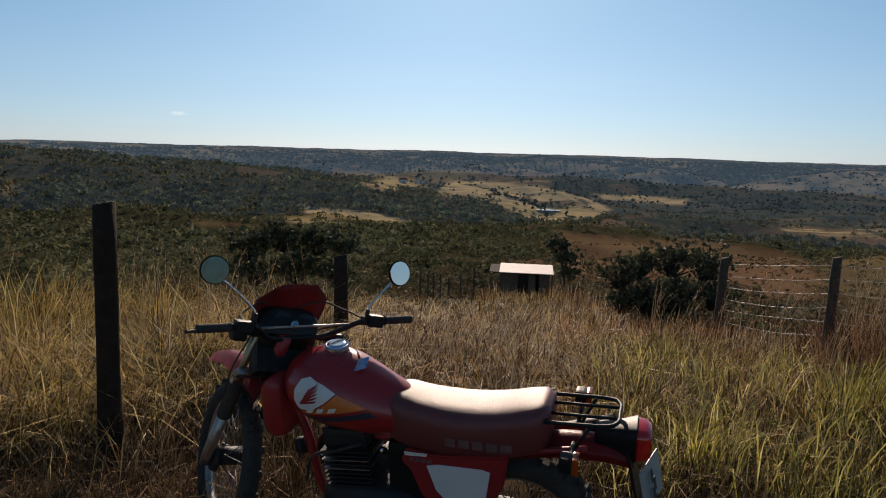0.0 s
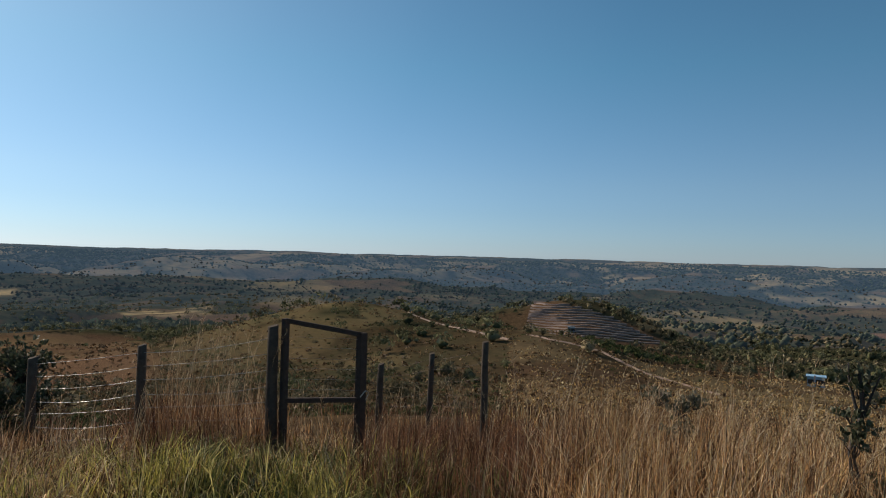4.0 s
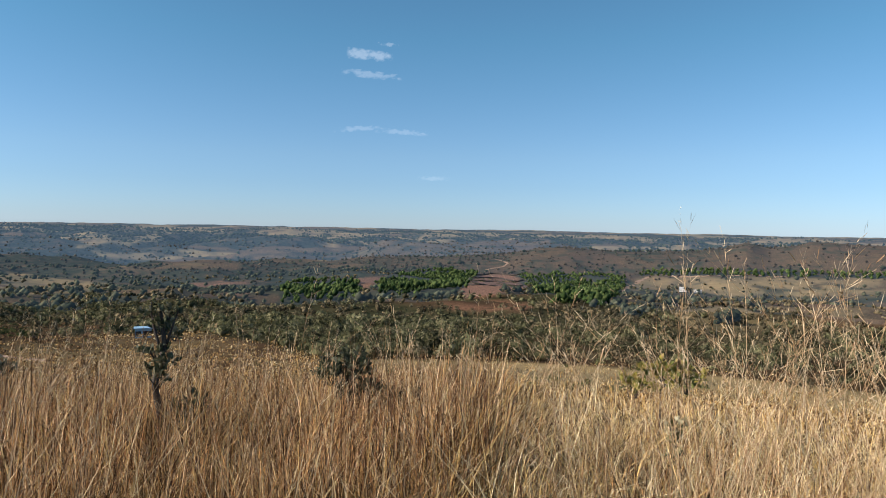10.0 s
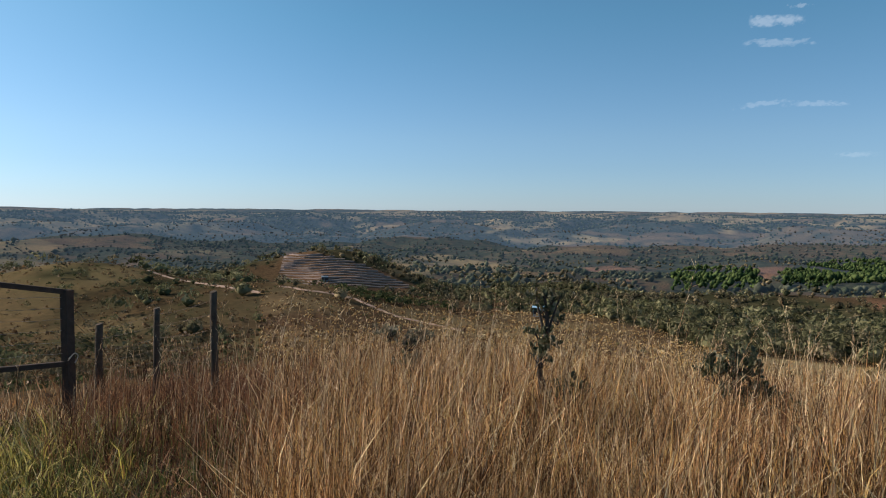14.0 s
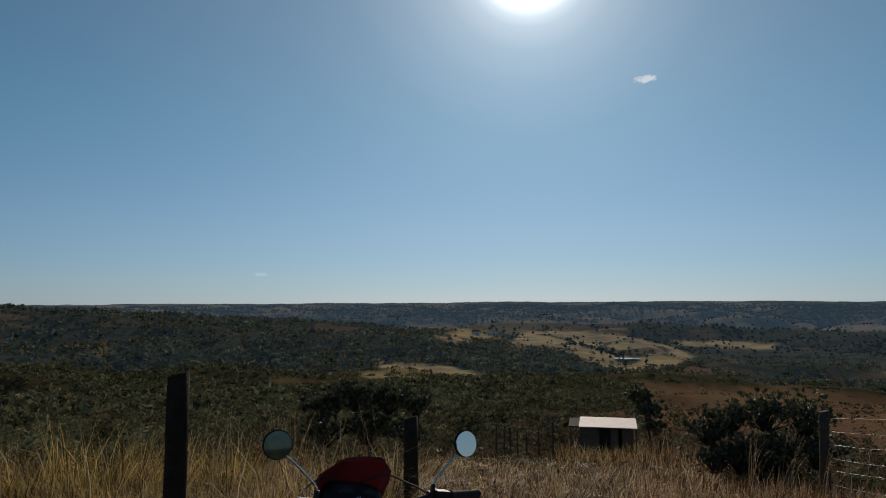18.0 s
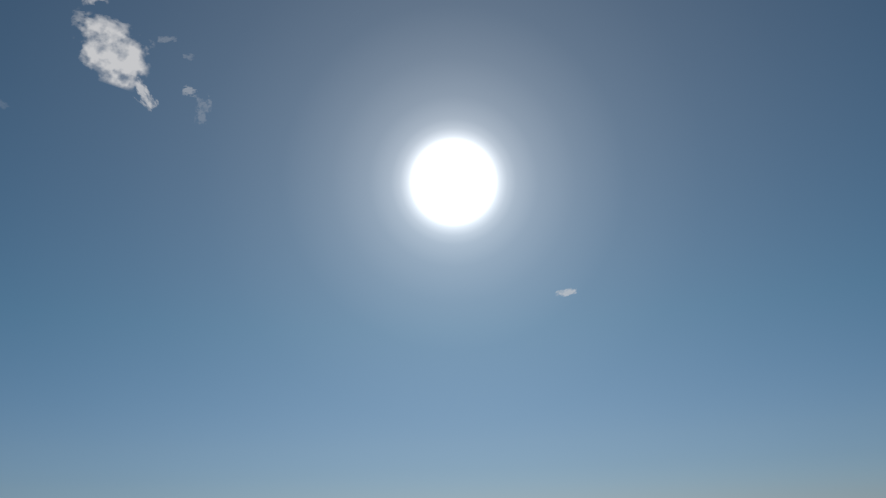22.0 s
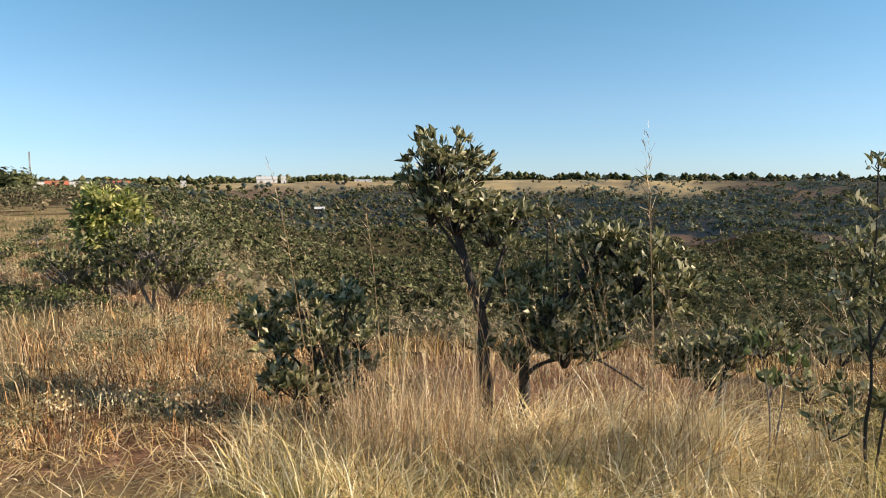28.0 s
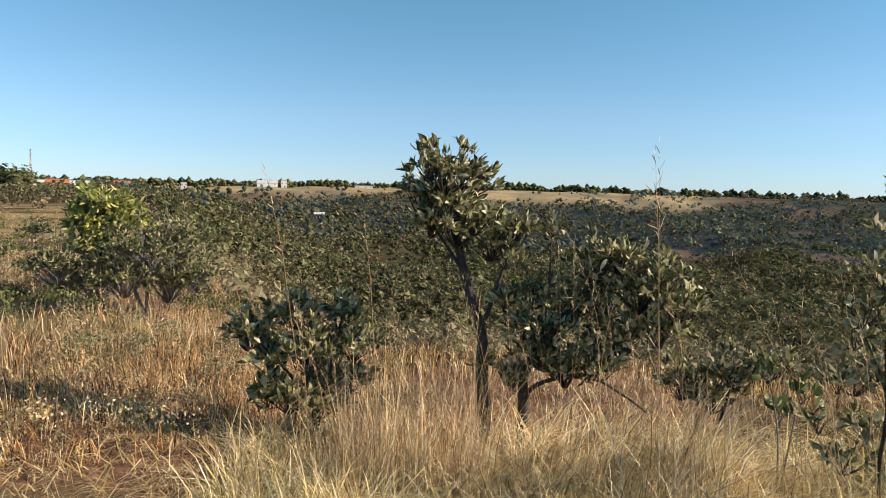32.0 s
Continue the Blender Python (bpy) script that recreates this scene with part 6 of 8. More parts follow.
M_ALLOY = material("worn_alloy", (0.36, 0.35, 0.34), 0.42, 0.95, vary=0.3, scale=12)
M_CHROME = material("chrome", (0.72, 0.72, 0.72), 0.12, 1.0, vary=0.15)
M_FORK = material("fork_tube", (0.34, 0.27, 0.19), 0.32, 0.95, vary=0.2)
M_WHITE = material("white_decal", (0.72, 0.70, 0.68), 0.4, vary=0.12, scale=7)
M_ORANGE = material("orange_decal", (0.72, 0.17, 0.03), 0.4, vary=0.12)
M_NAVY = material("dark_decal", (0.03, 0.035, 0.05), 0.4, vary=0.2)
M_GREYTEXT = material("grey_print", (0.20, 0.10, 0.095), 0.5, vary=0.5, scale=40)
M_LENS_RED = material("red_lens", (0.55, 0.012, 0.012), 0.15, vary=0.1, coat=0.6)
M_LENS_ORANGE = material("orange_lens", (0.38, 0.06, 0.010), 0.2, vary=0.1, coat=0.6)
M_PLATE = material("grey_number_plate", (0.34, 0.38, 0.38), 0.45, vary=0.15)
M_PLATE_INK = material("dark_print", (0.04, 0.045, 0.05), 0.6)
M_BLUE = material("blue_sticker", (0.10, 0.22, 0.5), 0.35, vary=0.3, scale=30, second=(0.5, 0.55, 0.6))
# red plastic darkened for the cowl: its rear-side shade is in the colour
M_RED_SHADED = material("shaded_red_plastic", (0.13, 0.010, 0.012), 0.5, vary=0.3, scale=6)
# left mirror's glass, much darker than the right one's
M_MIRROR_DARK = material("dark_mirror_glass", (0.07, 0.10, 0.095), 0.03, 1.0, vary=0.3, scale=30)
M_MIRROR = material("mirror_glass", (0.85, 0.87, 0.88), 0.02, 1.0, vary=0.0)

BIKE_AT, BIKE_TURN, BIKE_LEAN, BIKE_STEER = (0.065, 2.668, -0.105), 162.3, -9.1, -43.5
bike = tagged(new("motorcycle"), "old red trail motorcycle with maroon seat on its side stand", "motorcycle")
bike.matrix_world = pose(*BIKE_AT) @ Matrix.Rotation(radians(BIKE_TURN), 4, "Z") @ Matrix.Rotation(radians(BIKE_LEAN), 4, "X") @ Matrix.Translation((-0.3, 0, 0))
HEAD = Vector((1.02, 0, 0.92))
RAKE = Vector((-math.sin(radians(27.5)), 0, math.cos(radians(27.5))))
STEER = Matrix.Translation(HEAD) @ Matrix.Rotation(radians(BIKE_STEER), 4, RAKE) @ Matrix.Translation(-HEAD)


def bit(name, bm, mat, parent=None, label="", steered=False):
    """A part of the motorcycle; what turns with the bars is swung round the steering head."""
    if steered:
        bmesh.ops.transform(bm, matrix=STEER, verts=bm.verts)
    return part(name, bm, mat, parent or bike, label)


def loft(sections, sides=20, power=2.6, pinch=0.0):
    """A body through cross-sections (x, half width, low, high, [y]) of rounded shape."""
    bm = bmesh.new()
    old = None
    for sec in sections:
        x, w, lo, hi = sec[:4]
        y0 = sec[4] if len(sec) > 4 else 0
        ring = []
        for k in range(sides):
            a = 2 * math.pi * k / sides
            c, s = math.cos(a), math.sin(a)
            py = w * math.copysign(abs(c) ** (2 / power), c)
            pz = (hi + lo) / 2 + (hi - lo) / 2 * math.copysign(abs(s) ** (2 / power), s)
            ring.append(bm.verts.new((x, y0 + py * (1 - pinch * max(0, s) ** 1.3), pz)))
        if old:
            for k in range(sides):
                bm.faces.new((old[k], old[(k + 1) % sides], ring[(k + 1) % sides], ring[k])).smooth = True
        else:
            bm.faces.new(ring[::-1]).smooth = True
        old = ring
    bm.faces.new(old).smooth = True
    bmesh.ops.recalc_face_normals(bm, faces=bm.faces)
    return bm


def shifted(bm, by):
    bmesh.ops.translate(bm, vec=by, verts=bm.verts)
    return bm


def refine(sections, steps=4):
    """More cross-sections between those given, on a smooth line."""
    s = np.array([tuple(q[:4]) for q in sections], float)
    out = []
    for i in range(len(s) - 1):
        p0, p1, p2, p3 = s[max(i - 1, 0)], s[i], s[i + 1], s[min(i + 2, len(s) - 1)]
        for k in range(steps):
            t = k / steps
            out.append(tuple(0.5 * (2 * p1 + (p2 - p0) * t + (2 * p0 - 5 * p1 + 4 * p2 - p3) * t * t + (3 * p1 - p0 - 3 * p2 + p3) * t ** 3)))
    return out + [tuple(s[-1])]


def decal(name, outline, skin, mat, parent, lift=0.004, cuts=4):
    """A thin printed patch on the left side of a body: an outline in (x, z), laid on the skin(x, z) that gives y."""
    bm = bmesh.new()
    face = bm.faces.new([bm.verts.new((x, 0, z)) for x, z in outline])
    bmesh.ops.triangulate(bm, faces=[face])
    bmesh.ops.subdivide_edges(bm, edges=bm.edges[:], cuts=cuts, use_grid_fill=True)
    for v in bm.verts:
        v.co.y = skin(v.co.x, v.co.z) + lift
    bmesh.ops.recalc_face_normals(bm, faces=bm.faces)
    back = bmesh.ops.extrude_face_region(bm, geom=bm.faces[:])
    bmesh.ops.translate(bm, vec=(0, -0.002, 0), verts=[g for g in back["geom"] if isinstance(g, bmesh.types.BMVert)])
    bmesh.ops.recalc_face_normals(bm, faces=bm.faces)
    return part(name, bm, mat, parent)


def skin_of(sections, power=2.6, pinch=0.0):
    s = np.array([tuple(q[:4]) for q in sections], float)
    s = s[np.argsort(s[:, 0])]

    def skin(x, z):
        w, lo, hi = (float(np.interp(x, s[:, 0], s[:, i])) for i in (1, 2, 3))
        t = min(0.985, abs((z - (lo + hi) / 2) / ((hi - lo) / 2)))
        up = max(0.0, (z - (lo + hi) / 2) / ((hi - lo) / 2)) ** (power / 2)
        return w * (1 - t ** power) ** (1 / power) * (1 - pinch * up ** 1.3)
    return skin


# wheels
def wheel(name, centre, radius, width, steered, knobs):
    c = Vector(centre)
    tyre = torus(radius - width, width, c, "Y", 48, 12)
    for k in range(knobs):
        a = 2 * math.pi * k / knobs
        for side, lift in ((-0.6, 0.86), (0, 1.0), (0.6, 0.86)):
            if (k + (side == 0)) % 2:
                continue
            spot = c + Vector((math.cos(a) * (radius - width + width * lift), side * width * 0.9, math.sin(a) * (radius - width + width * lift)))
            box((0.02, width * 0.5, 0.026), spot, 0, (0, -math.degrees(a), 0), tyre)
    hub_root = bit(name, tube([c - Vector((0, 0.06, 0)), c + Vector((0, 0.06, 0))], [0.042, 0.042], 16), M_ENGINE, None, "", steered)
    bit("tyre", tyre, M_RUBBER, hub_root, "worn knobbly tyre", steered)
    rim = torus(radius - 2 * width, 0.014, c, "Y", 48, 8, 1.4)
    bit("rim", rim, M_ALLOY, hub_root, "", steered)
    bit("brake_drum", tube([c + Vector((0, 0.055, 0)), c + Vector((0, 0.075, 0))], [0.07, 0.06], 20), M_ENGINE, hub_root, "", steered)
    for k in range(32):
        a, a2, y = 2 * math.pi * k / 32, 2 * math.pi * (k + (1.6 if k % 4 < 2 else -1.6)) / 32, 0.035 if k % 2 else -0.035
        p, q = c + Vector((math.cos(a2) * 0.05, y, math.sin(a2) * 0.05)), c + Vector((math.cos(a) * (radius - 2 * width), 0, math.sin(a) * (radius - 2 * width)))
        bit("spoke", tube([p, q], 0.0018, 4), M_ALLOY, hub_root, "", steered)
    return hub_root


wheel("front_wheel", (1.38, 0, 0.345), 0.345, 0.041, True, 46)
wheel("rear_wheel", (0, 0, 0.318), 0.318, 0.055, False, 40)


# fork and bars
def fork_point(z, y):
    return Vector((1.38 - (z - 0.345) * math.tan(radians(27.5)), y, z))


for y in (-0.095, 0.095):
    bit("fork_tube", tube([fork_point(0.55, y), fork_point(1.02, y)], 0.0185, 12), M_FORK, None, "chromed fork tube", True)
    bit("fork_slider", tube([fork_point(0.31, y), fork_point(0.36, y), fork_point(0.60, y)], [0.022, 0.027, 0.026], 12), M_ALLOY, None, "dull alloy fork slider", True)
    pts = [fork_point(0.57 + 0.012 * k, y) for k in range(16)]
    bit("fork_gaiter", tube(pts, [0.034 if k % 2 else 0.029 for k in range(16)], 12), M_RUBBER, None, "black rubber fork gaiter", True)
for z, dx, n in ((0.80, 0.0, "lower_clamp"), (1.0, 0.0, "top_clamp")):
    p = fork_point(z, 0)
    bit(n, box((0.075, 0.26, 0.035), p + Vector((-0.025, 0, 0)), 0.012, (0, 27.5, 0)), M_ALLOY if z < 0.9 else M_ENGINE, None, "", True)
bit("steering_head", tube([HEAD - RAKE * 0.11, HEAD + RAKE * 0.09], 0.03, 14), M_RED_FLAT)
# front mudguard
guard = bmesh.new()
rows_g = []
for k in range(17):
    t = k / 16
    x, z = 1.02 + 0.72 * t, 0.765 + 0.075 * math.sin(t * math.pi * 0.9) - 0.045 * t
    w = 0.062 + 0.022 * math.sin(t * math.pi)
    if k == 16:
        w = 0.045
    row = []
    for j in range(9):
        s = -1 + j / 4
        row.append(guard.verts.new((x, s * w, z - 0.045 * abs(s) ** 2.4 - (0.015 if abs(s) == 1 else 0))))
    rows_g.append(row)
for a, c in zip(rows_g, rows_g[1:]):
    for j in range(8):
        guard.faces.new((a[j], a[j + 1], c[j + 1], c[j])).smooth = True
bmesh.ops.solidify(guard, geom=guard.faces[:], thickness=0.004)
bit("front_mudguard", guard, M_RED_FLAT, None, "red high front mudguard", True)

BAR_L, BAR_R = Vector((0.882, 0.385, 1.015)), Vector((0.812, -0.47, 1.14))
bar_mid = (BAR_L + BAR_R) / 2


def on_bar(s, dx=0.0, dz=0.0):
    """A place along the bars: s from -1 (right end) to 1 (left end)."""
    return bar_mid + (BAR_L - BAR_R) / 2 * s + Vector((dx, 0, dz))


bar_line = [on_bar(1), on_bar(0.68), on_bar(0.5, 0.03, -0.01), on_bar(0.28, 0.10, -0.075), on_bar(0.1, 0.12, -0.085), on_bar(-0.1, 0.12, -0.085), on_bar(-0.28, 0.10, -0.075), on_bar(-0.5, 0.03, -0.01), on_bar(-0.68), on_bar(-1)]
bars = bit("handlebar", tube(curve_through(bar_line, 5), 0.011, 10), M_BLACK, None, "black handlebar with a cross brace", True)
bit("cross_brace", tube([on_bar(0.42, 0.045, -0.02), on_bar(-0.42, 0.045, -0.02)], 0.005, 8), M_ALLOY, bars, "", True)
for s, n in ((1, "left"), (-1, "right")):
    g0, g1 = on_bar(s * 1.01), on_bar(s * 0.72)
    pts = [g0.lerp(g1, k / 14) for k in range(15)]
    bit("grip", tube(pts, [0.0175 if k % 2 else 0.0160 for k in range(14)] + [0.022], 12), M_RUBBER, bars, "ribbed black rubber grip", True)
    bit("switch_housing", box((0.05, 0.065, 0.05), on_bar(s * 0.62), 0.01), M_BLACK, bars, "", True)
    lever = curve_through([on_bar(s * 0.58, 0.03, -0.005), on_bar(s * 0.72, 0.065, -0.01), on_bar(s * 0.95, 0.06, -0.02), on_bar(s * 1.06, 0.045, -0.02)], 4)
    bit("lever", tube(lever, [0.008] * (len(lever) - 1) + [0.010], 8, flat=0.6), M_ENGINE, bars, "", True)
    bit("lever_perch", box((0.05, 0.035, 0.03), on_bar(s * 0.56, 0.02, 0.0), 0.008), M_ENGINE, bars, "", True)
    bit("mirror_clamp", tube([on_bar(s * 0.53), on_bar(s * 0.53, 0.0, 0.05)], 0.009, 8), M_ENGINE, bars, "", True)
    tip = Vector((0.889, 0.358, 1.236)) if s == 1 else Vector((0.834, -0.388, 1.325))
    root = on_bar(s * 0.53, 0, 0.045)
    mirror = bit("mirror", tube(curve_through([root, root.lerp(tip, 0.12) + Vector((0.0, 0, 0.012)), root.lerp(tip, 0.75), tip + Vector((0.016, 0, -0.03))], 4), 0.0045, 8), M_CHROME, None, "round mirror on a thin chromed stem", True)
    # the glass faces back and a little outwards and up
    local = STEER @ tip
    turn = Matrix.Translation(local) @ STEER.to_3x3().to_4x4() @ pose(0, 0, 0, 0, 3.4 if s == 1 else 9, -8 if s == 1 else 6)
    for nm, mat, rad, deep, off in (("mirror_shell", M_BLACK, 0.054, 0.012, 0.012), ("mirror_glass", M_MIRROR_DARK if s == 1 else M_MIRROR, 0.0495, 0.003, -0.0035)):
        bm = bmesh.new()
        bmesh.ops.create_cone(bm, cap_ends=True, segments=32, radius1=rad, radius2=rad * (0.8 if nm == "mirror_shell" else 1), depth=deep + 0.004)
        bmesh.ops.transform(bm, matrix=turn @ pose(off, 0, 0, 0, 90, 0), verts=bm.verts)
        soften(bm) if nm == "mirror_shell" else None
        part(nm, bm, mat, mirror)

# cowl, lamp and instruments
cowl = bmesh.new()
rows_c = []
for k in range(11):
    t = k / 10
    z = 0.93 + 0.26 * t
    w = 0.105 + 0.035 * math.sin(t * math.pi * 0.75) - 0.055 * max(0, t - 0.8) / 0.2 * 0.8
    row = []
    for j in range(11):
        s = -1 + j / 5
        row.append(cowl.verts.new((1.185 - 0.075 * t - 0.075 * abs(s) ** 2.2, s * w * 1.12 - 0.03, z + 0.02 * s * -1)))
    rows_c.append(row)
for a, c in zip(rows_c, rows_c[1:]):
    for j in range(10):
        cowl.faces.new((a[j], a[j + 1], c[j + 1], c[j])).smooth = True
bmesh.ops.solidify(cowl, geom=cowl.faces[:], thickness=0.004)
bit("headlamp_cowl", cowl, M_RED_SHADED, None, "red headlamp cowl", True)
bit("headlamp", loft(refine([(1.06, 0.05, 0.95, 1.06, 0), (1.10, 0.075, 0.925, 1.085), (1.17, 0.08, 0.92, 1.09)], 3), 24), M_BLACK, None, "black headlamp shell", True)
bit("instrument_box", shifted(loft(refine([(0.985, 0.085, 0.985, 1.075), (1.01, 0.12, 0.955, 1.105), (1.06, 0.128, 0.93, 1.125), (1.11, 0.12, 0.925, 1.12)], 3), 22, 4.5), (0.01, -0.035, -0.03)), M_BLACK, None, "black instrument panel", True)
for y in (-0.055, 0.045):
    bit("dial", tube([(1.02, y - 0.035, 1.045), (1.005, y - 0.035, 1.053)], [0.040, 0.038], 20), M_ENGINE, None, "", True)
bit("fork_cover", box((0.10, 0.20, 0.13), (1.04, 0, 0.88), 0.03, (0, 27, 0)), M_BLACK, None, "black cover below the instruments", True)
bit("airbox", box((0.2, 0.17, 0.26), (0.42, 0, 0.51), 0.03), M_BLACK, None, "black airbox behind the engine")
bit("ignition_lock", tube([(1.0, -0.03, 1.03), (0.975, -0.03, 1.045)], [0.018, 0.016], 12), M_CHROME, None, "", True)
bit("key", box((0.028, 0.003, 0.02), (0.962, -0.03, 1.05), 0.002, (0, -30, 0)), M_CHROME, None, "", True)
for line in ([on_bar(0.56, 0.05), Vector((1.03, 0.18, 1.06)), Vector((1.10, 0.06, 1.10)), Vector((1.12, -0.04, 0.95)), Vector((1.06, -0.06, 0.75))],
             [on_bar(-0.56, 0.05), Vector((1.02, -0.26, 1.12)), Vector((1.08, -0.14, 1.13)), Vector((1.12, 0.04, 0.98)), Vector((1.03, 0.05, 0.78))],
             [on_bar(-0.6, 0.02, -0.02), Vector((1.0, -0.26, 1.06)), Vector((1.06, -0.1, 0.98)), Vector((0.98, 0.0, 0.86))],
             [Vector((1.1, 0.09, 0.98)), Vector((1.17, 0.13, 0.8)), Vector((1.24, 0.12, 0.62)), Vector((1.36, 0.09, 0.40))]):
    bit("cable", tube(curve_through(line, 6), 0.004, 6), M_RUBBER, None, "", True)
for s in (1, -1):
    p = Vector((1.02, 0.19 * s - 0.03, 0.985))
    stalk = bit("front_indicator", tube([(1.03, 0.06 * s - 0.02, 0.985), p], 0.008, 8), M_BLACK, None, "black indicator with an orange lens", True)
    bit("indicator_shell", box((0.05, 0.06, 0.062), p + Vector((0.0, 0.02 * s, 0)), 0.016), M_BLACK, stalk, "", True)
    bit("indicator_lens", box((0.018, 0.056, 0.056), p + Vector((0.032, 0.02 * s, 0)), 0.008), M_LENS_ORANGE, stalk, "", True)

# tank
TANK = [(0.435, 0.095, 0.675, 0.835), (0.50, 0.125, 0.655, 0.865), (0.58, 0.150, 0.65, 0.905), (0.68, 0.168, 0.655, 0.952), (0.78, 0.170, 0.665, 0.972), (0.86, 0.155, 0.69, 0.955), (0.92, 0.125, 0.73, 0.925), (0.955, 0.085, 0.77, 0.895)]
tank = bit("fuel_tank", loft(refine(TANK), 28, 2.5, 0.42), M_RED, None, "red fuel tank with white and orange decals")
skin = skin_of(TANK, 2.5, 0.42)
decal("white_decal", [(0.874, 0.805), (0.868, 0.850), (0.845, 0.886), (0.806, 0.900), (0.745, 0.880), (0.690, 0.855), (0.735, 0.815), (0.790, 0.778), (0.850, 0.765)], skin, M_WHITE, tank)
decal("orange_decal", [(0.684, 0.852), (0.600, 0.818), (0.572, 0.803), (0.660, 0.785), (0.760, 0.763), (0.835, 0.752), (0.845, 0.760), (0.787, 0.773), (0.730, 0.811)], skin, M_ORANGE, tank)
decal("dark_decal", [(0.560, 0.790), (0.530, 0.772), (0.630, 0.752), (0.740, 0.730), (0.825, 0.720), (0.845, 0.734), (0.750, 0.748), (0.640, 0.775)], skin, M_NAVY, tank)
for k in range(6):
    z, q = 0.795 + 0.011 * k, 0.007 * k
    decal("emblem_feather", [(0.842 - q, z + 0.008), (0.800 - q * 0.8, z + 0.020 + 0.002 * k), (0.762 - q * 0.2, z + 0.030 + 0.004 * k), (0.770 - q * 0.2, z + 0.021 + 0.004 * k), (0.806 - q * 0.8, z + 0.010 + 0.001 * k), (0.838 - q, z)], skin, M_RED_FLAT, tank, 0.008, 2)
for k, w in enumerate((0.040, 0.036, 0.040)):
    x, z = 0.815 - 0.048 * k, 0.764 + 0.008 * k
    decal("lettering_bar", [(x, z), (x - 0.008, z + 0.020), (x - w, z + 0.026), (x - w + 0.010, z + 0.007)], skin, M_WHITE, tank, 0.010, 2)
bit("filler_cap", tube([(0.752, -0.004, 0.955), (0.752, -0.004, 0.985), (0.752, -0.004, 0.992)], [0.047, 0.045, 0.030], 24), M_CHROME, tank, "chromed filler cap")
bit("cap_ring", torus(0.044, 0.006, (0.752, -0.004, 0.982), "Z", 28, 8), M_BLUE, tank, "blue ring on the filler cap")
bit("sticker", box((0.055, 0.06, 0.003), (0.625, 0.045, 0.938), 0.001, (-22, 22, 0)), M_BLUE, tank, "small blue and white sticker")
bit("tank_shroud", loft(refine([(0.955, 0.12, 0.60, 0.84), (0.985, 0.135, 0.59, 0.86), (1.02, 0.135, 0.60, 0.85), (1.045, 0.12, 0.62, 0.82)], 3), 20, 7.0), M_RED_FLAT, None, "red shroud below the front of the tank")

# seat
SEAT = [(0.515, 0.085, 0.67, 0.832), (0.47, 0.115, 0.635, 0.842), (0.36, 0.128, 0.615, 0.826), (0.22, 0.135, 0.622, 0.824), (0.08, 0.138, 0.640, 0.842), (-0.03, 0.132, 0.672, 0.872), (-0.085, 0.12, 0.695, 0.882), (-0.115, 0.09, 0.725, 0.868)]
seat = bit("seat", loft(refine(SEAT), 28, 3.6), M_VINYL, None, "maroon vinyl bench seat")
seat_skin = skin_of(SEAT, 3.6)
for k in range(5):
    x, z = 0.262 - 0.053 * k, 0.697 + 0.002 * k
    decal("lettering_bar", [(x, z), (x, z + 0.034), (x - 0.040, z + 0.036), (x - 0.040, z + 0.002)], seat_skin, M_GREYTEXT, seat, 0.005, 2)

# side panels
for s in (1, -1):
    outline = [(0.44, 0.60), (0.42, 0.655), (0.30, 0.645), (0.10, 0.675), (0.02, 0.69), (0.04, 0.56), (0.09, 0.44), (0.26, 0.40), (0.36, 0.46), (0.40, 0.56)]
    bm = bmesh.new()
    face = bm.faces.new([bm.verts.new((x, 0.118 * s, z)) for x, z in outline])
    ext = bmesh.ops.extrude_face_region(bm, geom=[face])
    bmesh.ops.translate(bm, vec=(0, 0.02 * s, 0), verts=[g for g in ext["geom"] if isinstance(g, bmesh.types.BMVert)])
    bmesh.ops.recalc_face_normals(bm, faces=bm.faces)
    bmesh.ops.bevel(bm, geom=bm.edges[:], offset=0.006, segments=2, affect="EDGES")
    panel = bit("side_panel", bm, M_RED_FLAT, None, "red side panel with a white number field")
    if s == 1:
        flat_skin = lambda x, z: 0.139
        decal("number_field", [(0.335, 0.60), (0.29, 0.612), (0.12, 0.622), (0.088, 0.615), (0.105, 0.50), (0.13, 0.465), (0.25, 0.45), (0.30, 0.50)], flat_skin, M_WHITE, panel, 0.002, 1)
        decal("stripe", [(0.425, 0.645), (0.42, 0.63), (0.335, 0.638), (0.33, 0.65)], flat_skin, M_WHITE, panel, 0.002, 1)
        for k in range(4):
            x = 0.405 - 0.024 * k
            decal("lettering_bar", [(x, 0.608), (x - 0.004, 0.626), (x - 0.02, 0.627), (x - 0.016, 0.609)], flat_skin, M_GREYTEXT, panel, 0.002, 1)

# frame and engine
for line, rad in (([HEAD - RAKE * 0.1, (0.93, 0, 0.6), (0.86, 0, 0.30), (0.72, 0, 0.2), (0.4, 0, 0.2)], 0.02), ([HEAD - RAKE * 0.05, (0.7, 0, 0.62), (0.42, 0, 0.60), (0.36, 0, 0.4), (0.36, 0, 0.22)], 0.02),
                  ([(0.42, 0.09, 0.62), (0.1, 0.09, 0.67), (-0.25, 0.08, 0.74)], 0.012), ([(0.42, -0.09, 0.62), (0.1, -0.09, 0.67), (-0.25, -0.08, 0.74)], 0.012), ([(0.36, 0.09, 0.38), (0.0, 0.085, 0.70)], 0.011), ([(0.36, -0.09, 0.38), (0.0, -0.085, 0.70)], 0.011)):
    bit("frame_tube", tube(curve_through(line, 5), rad, 10), M_RED_FLAT)
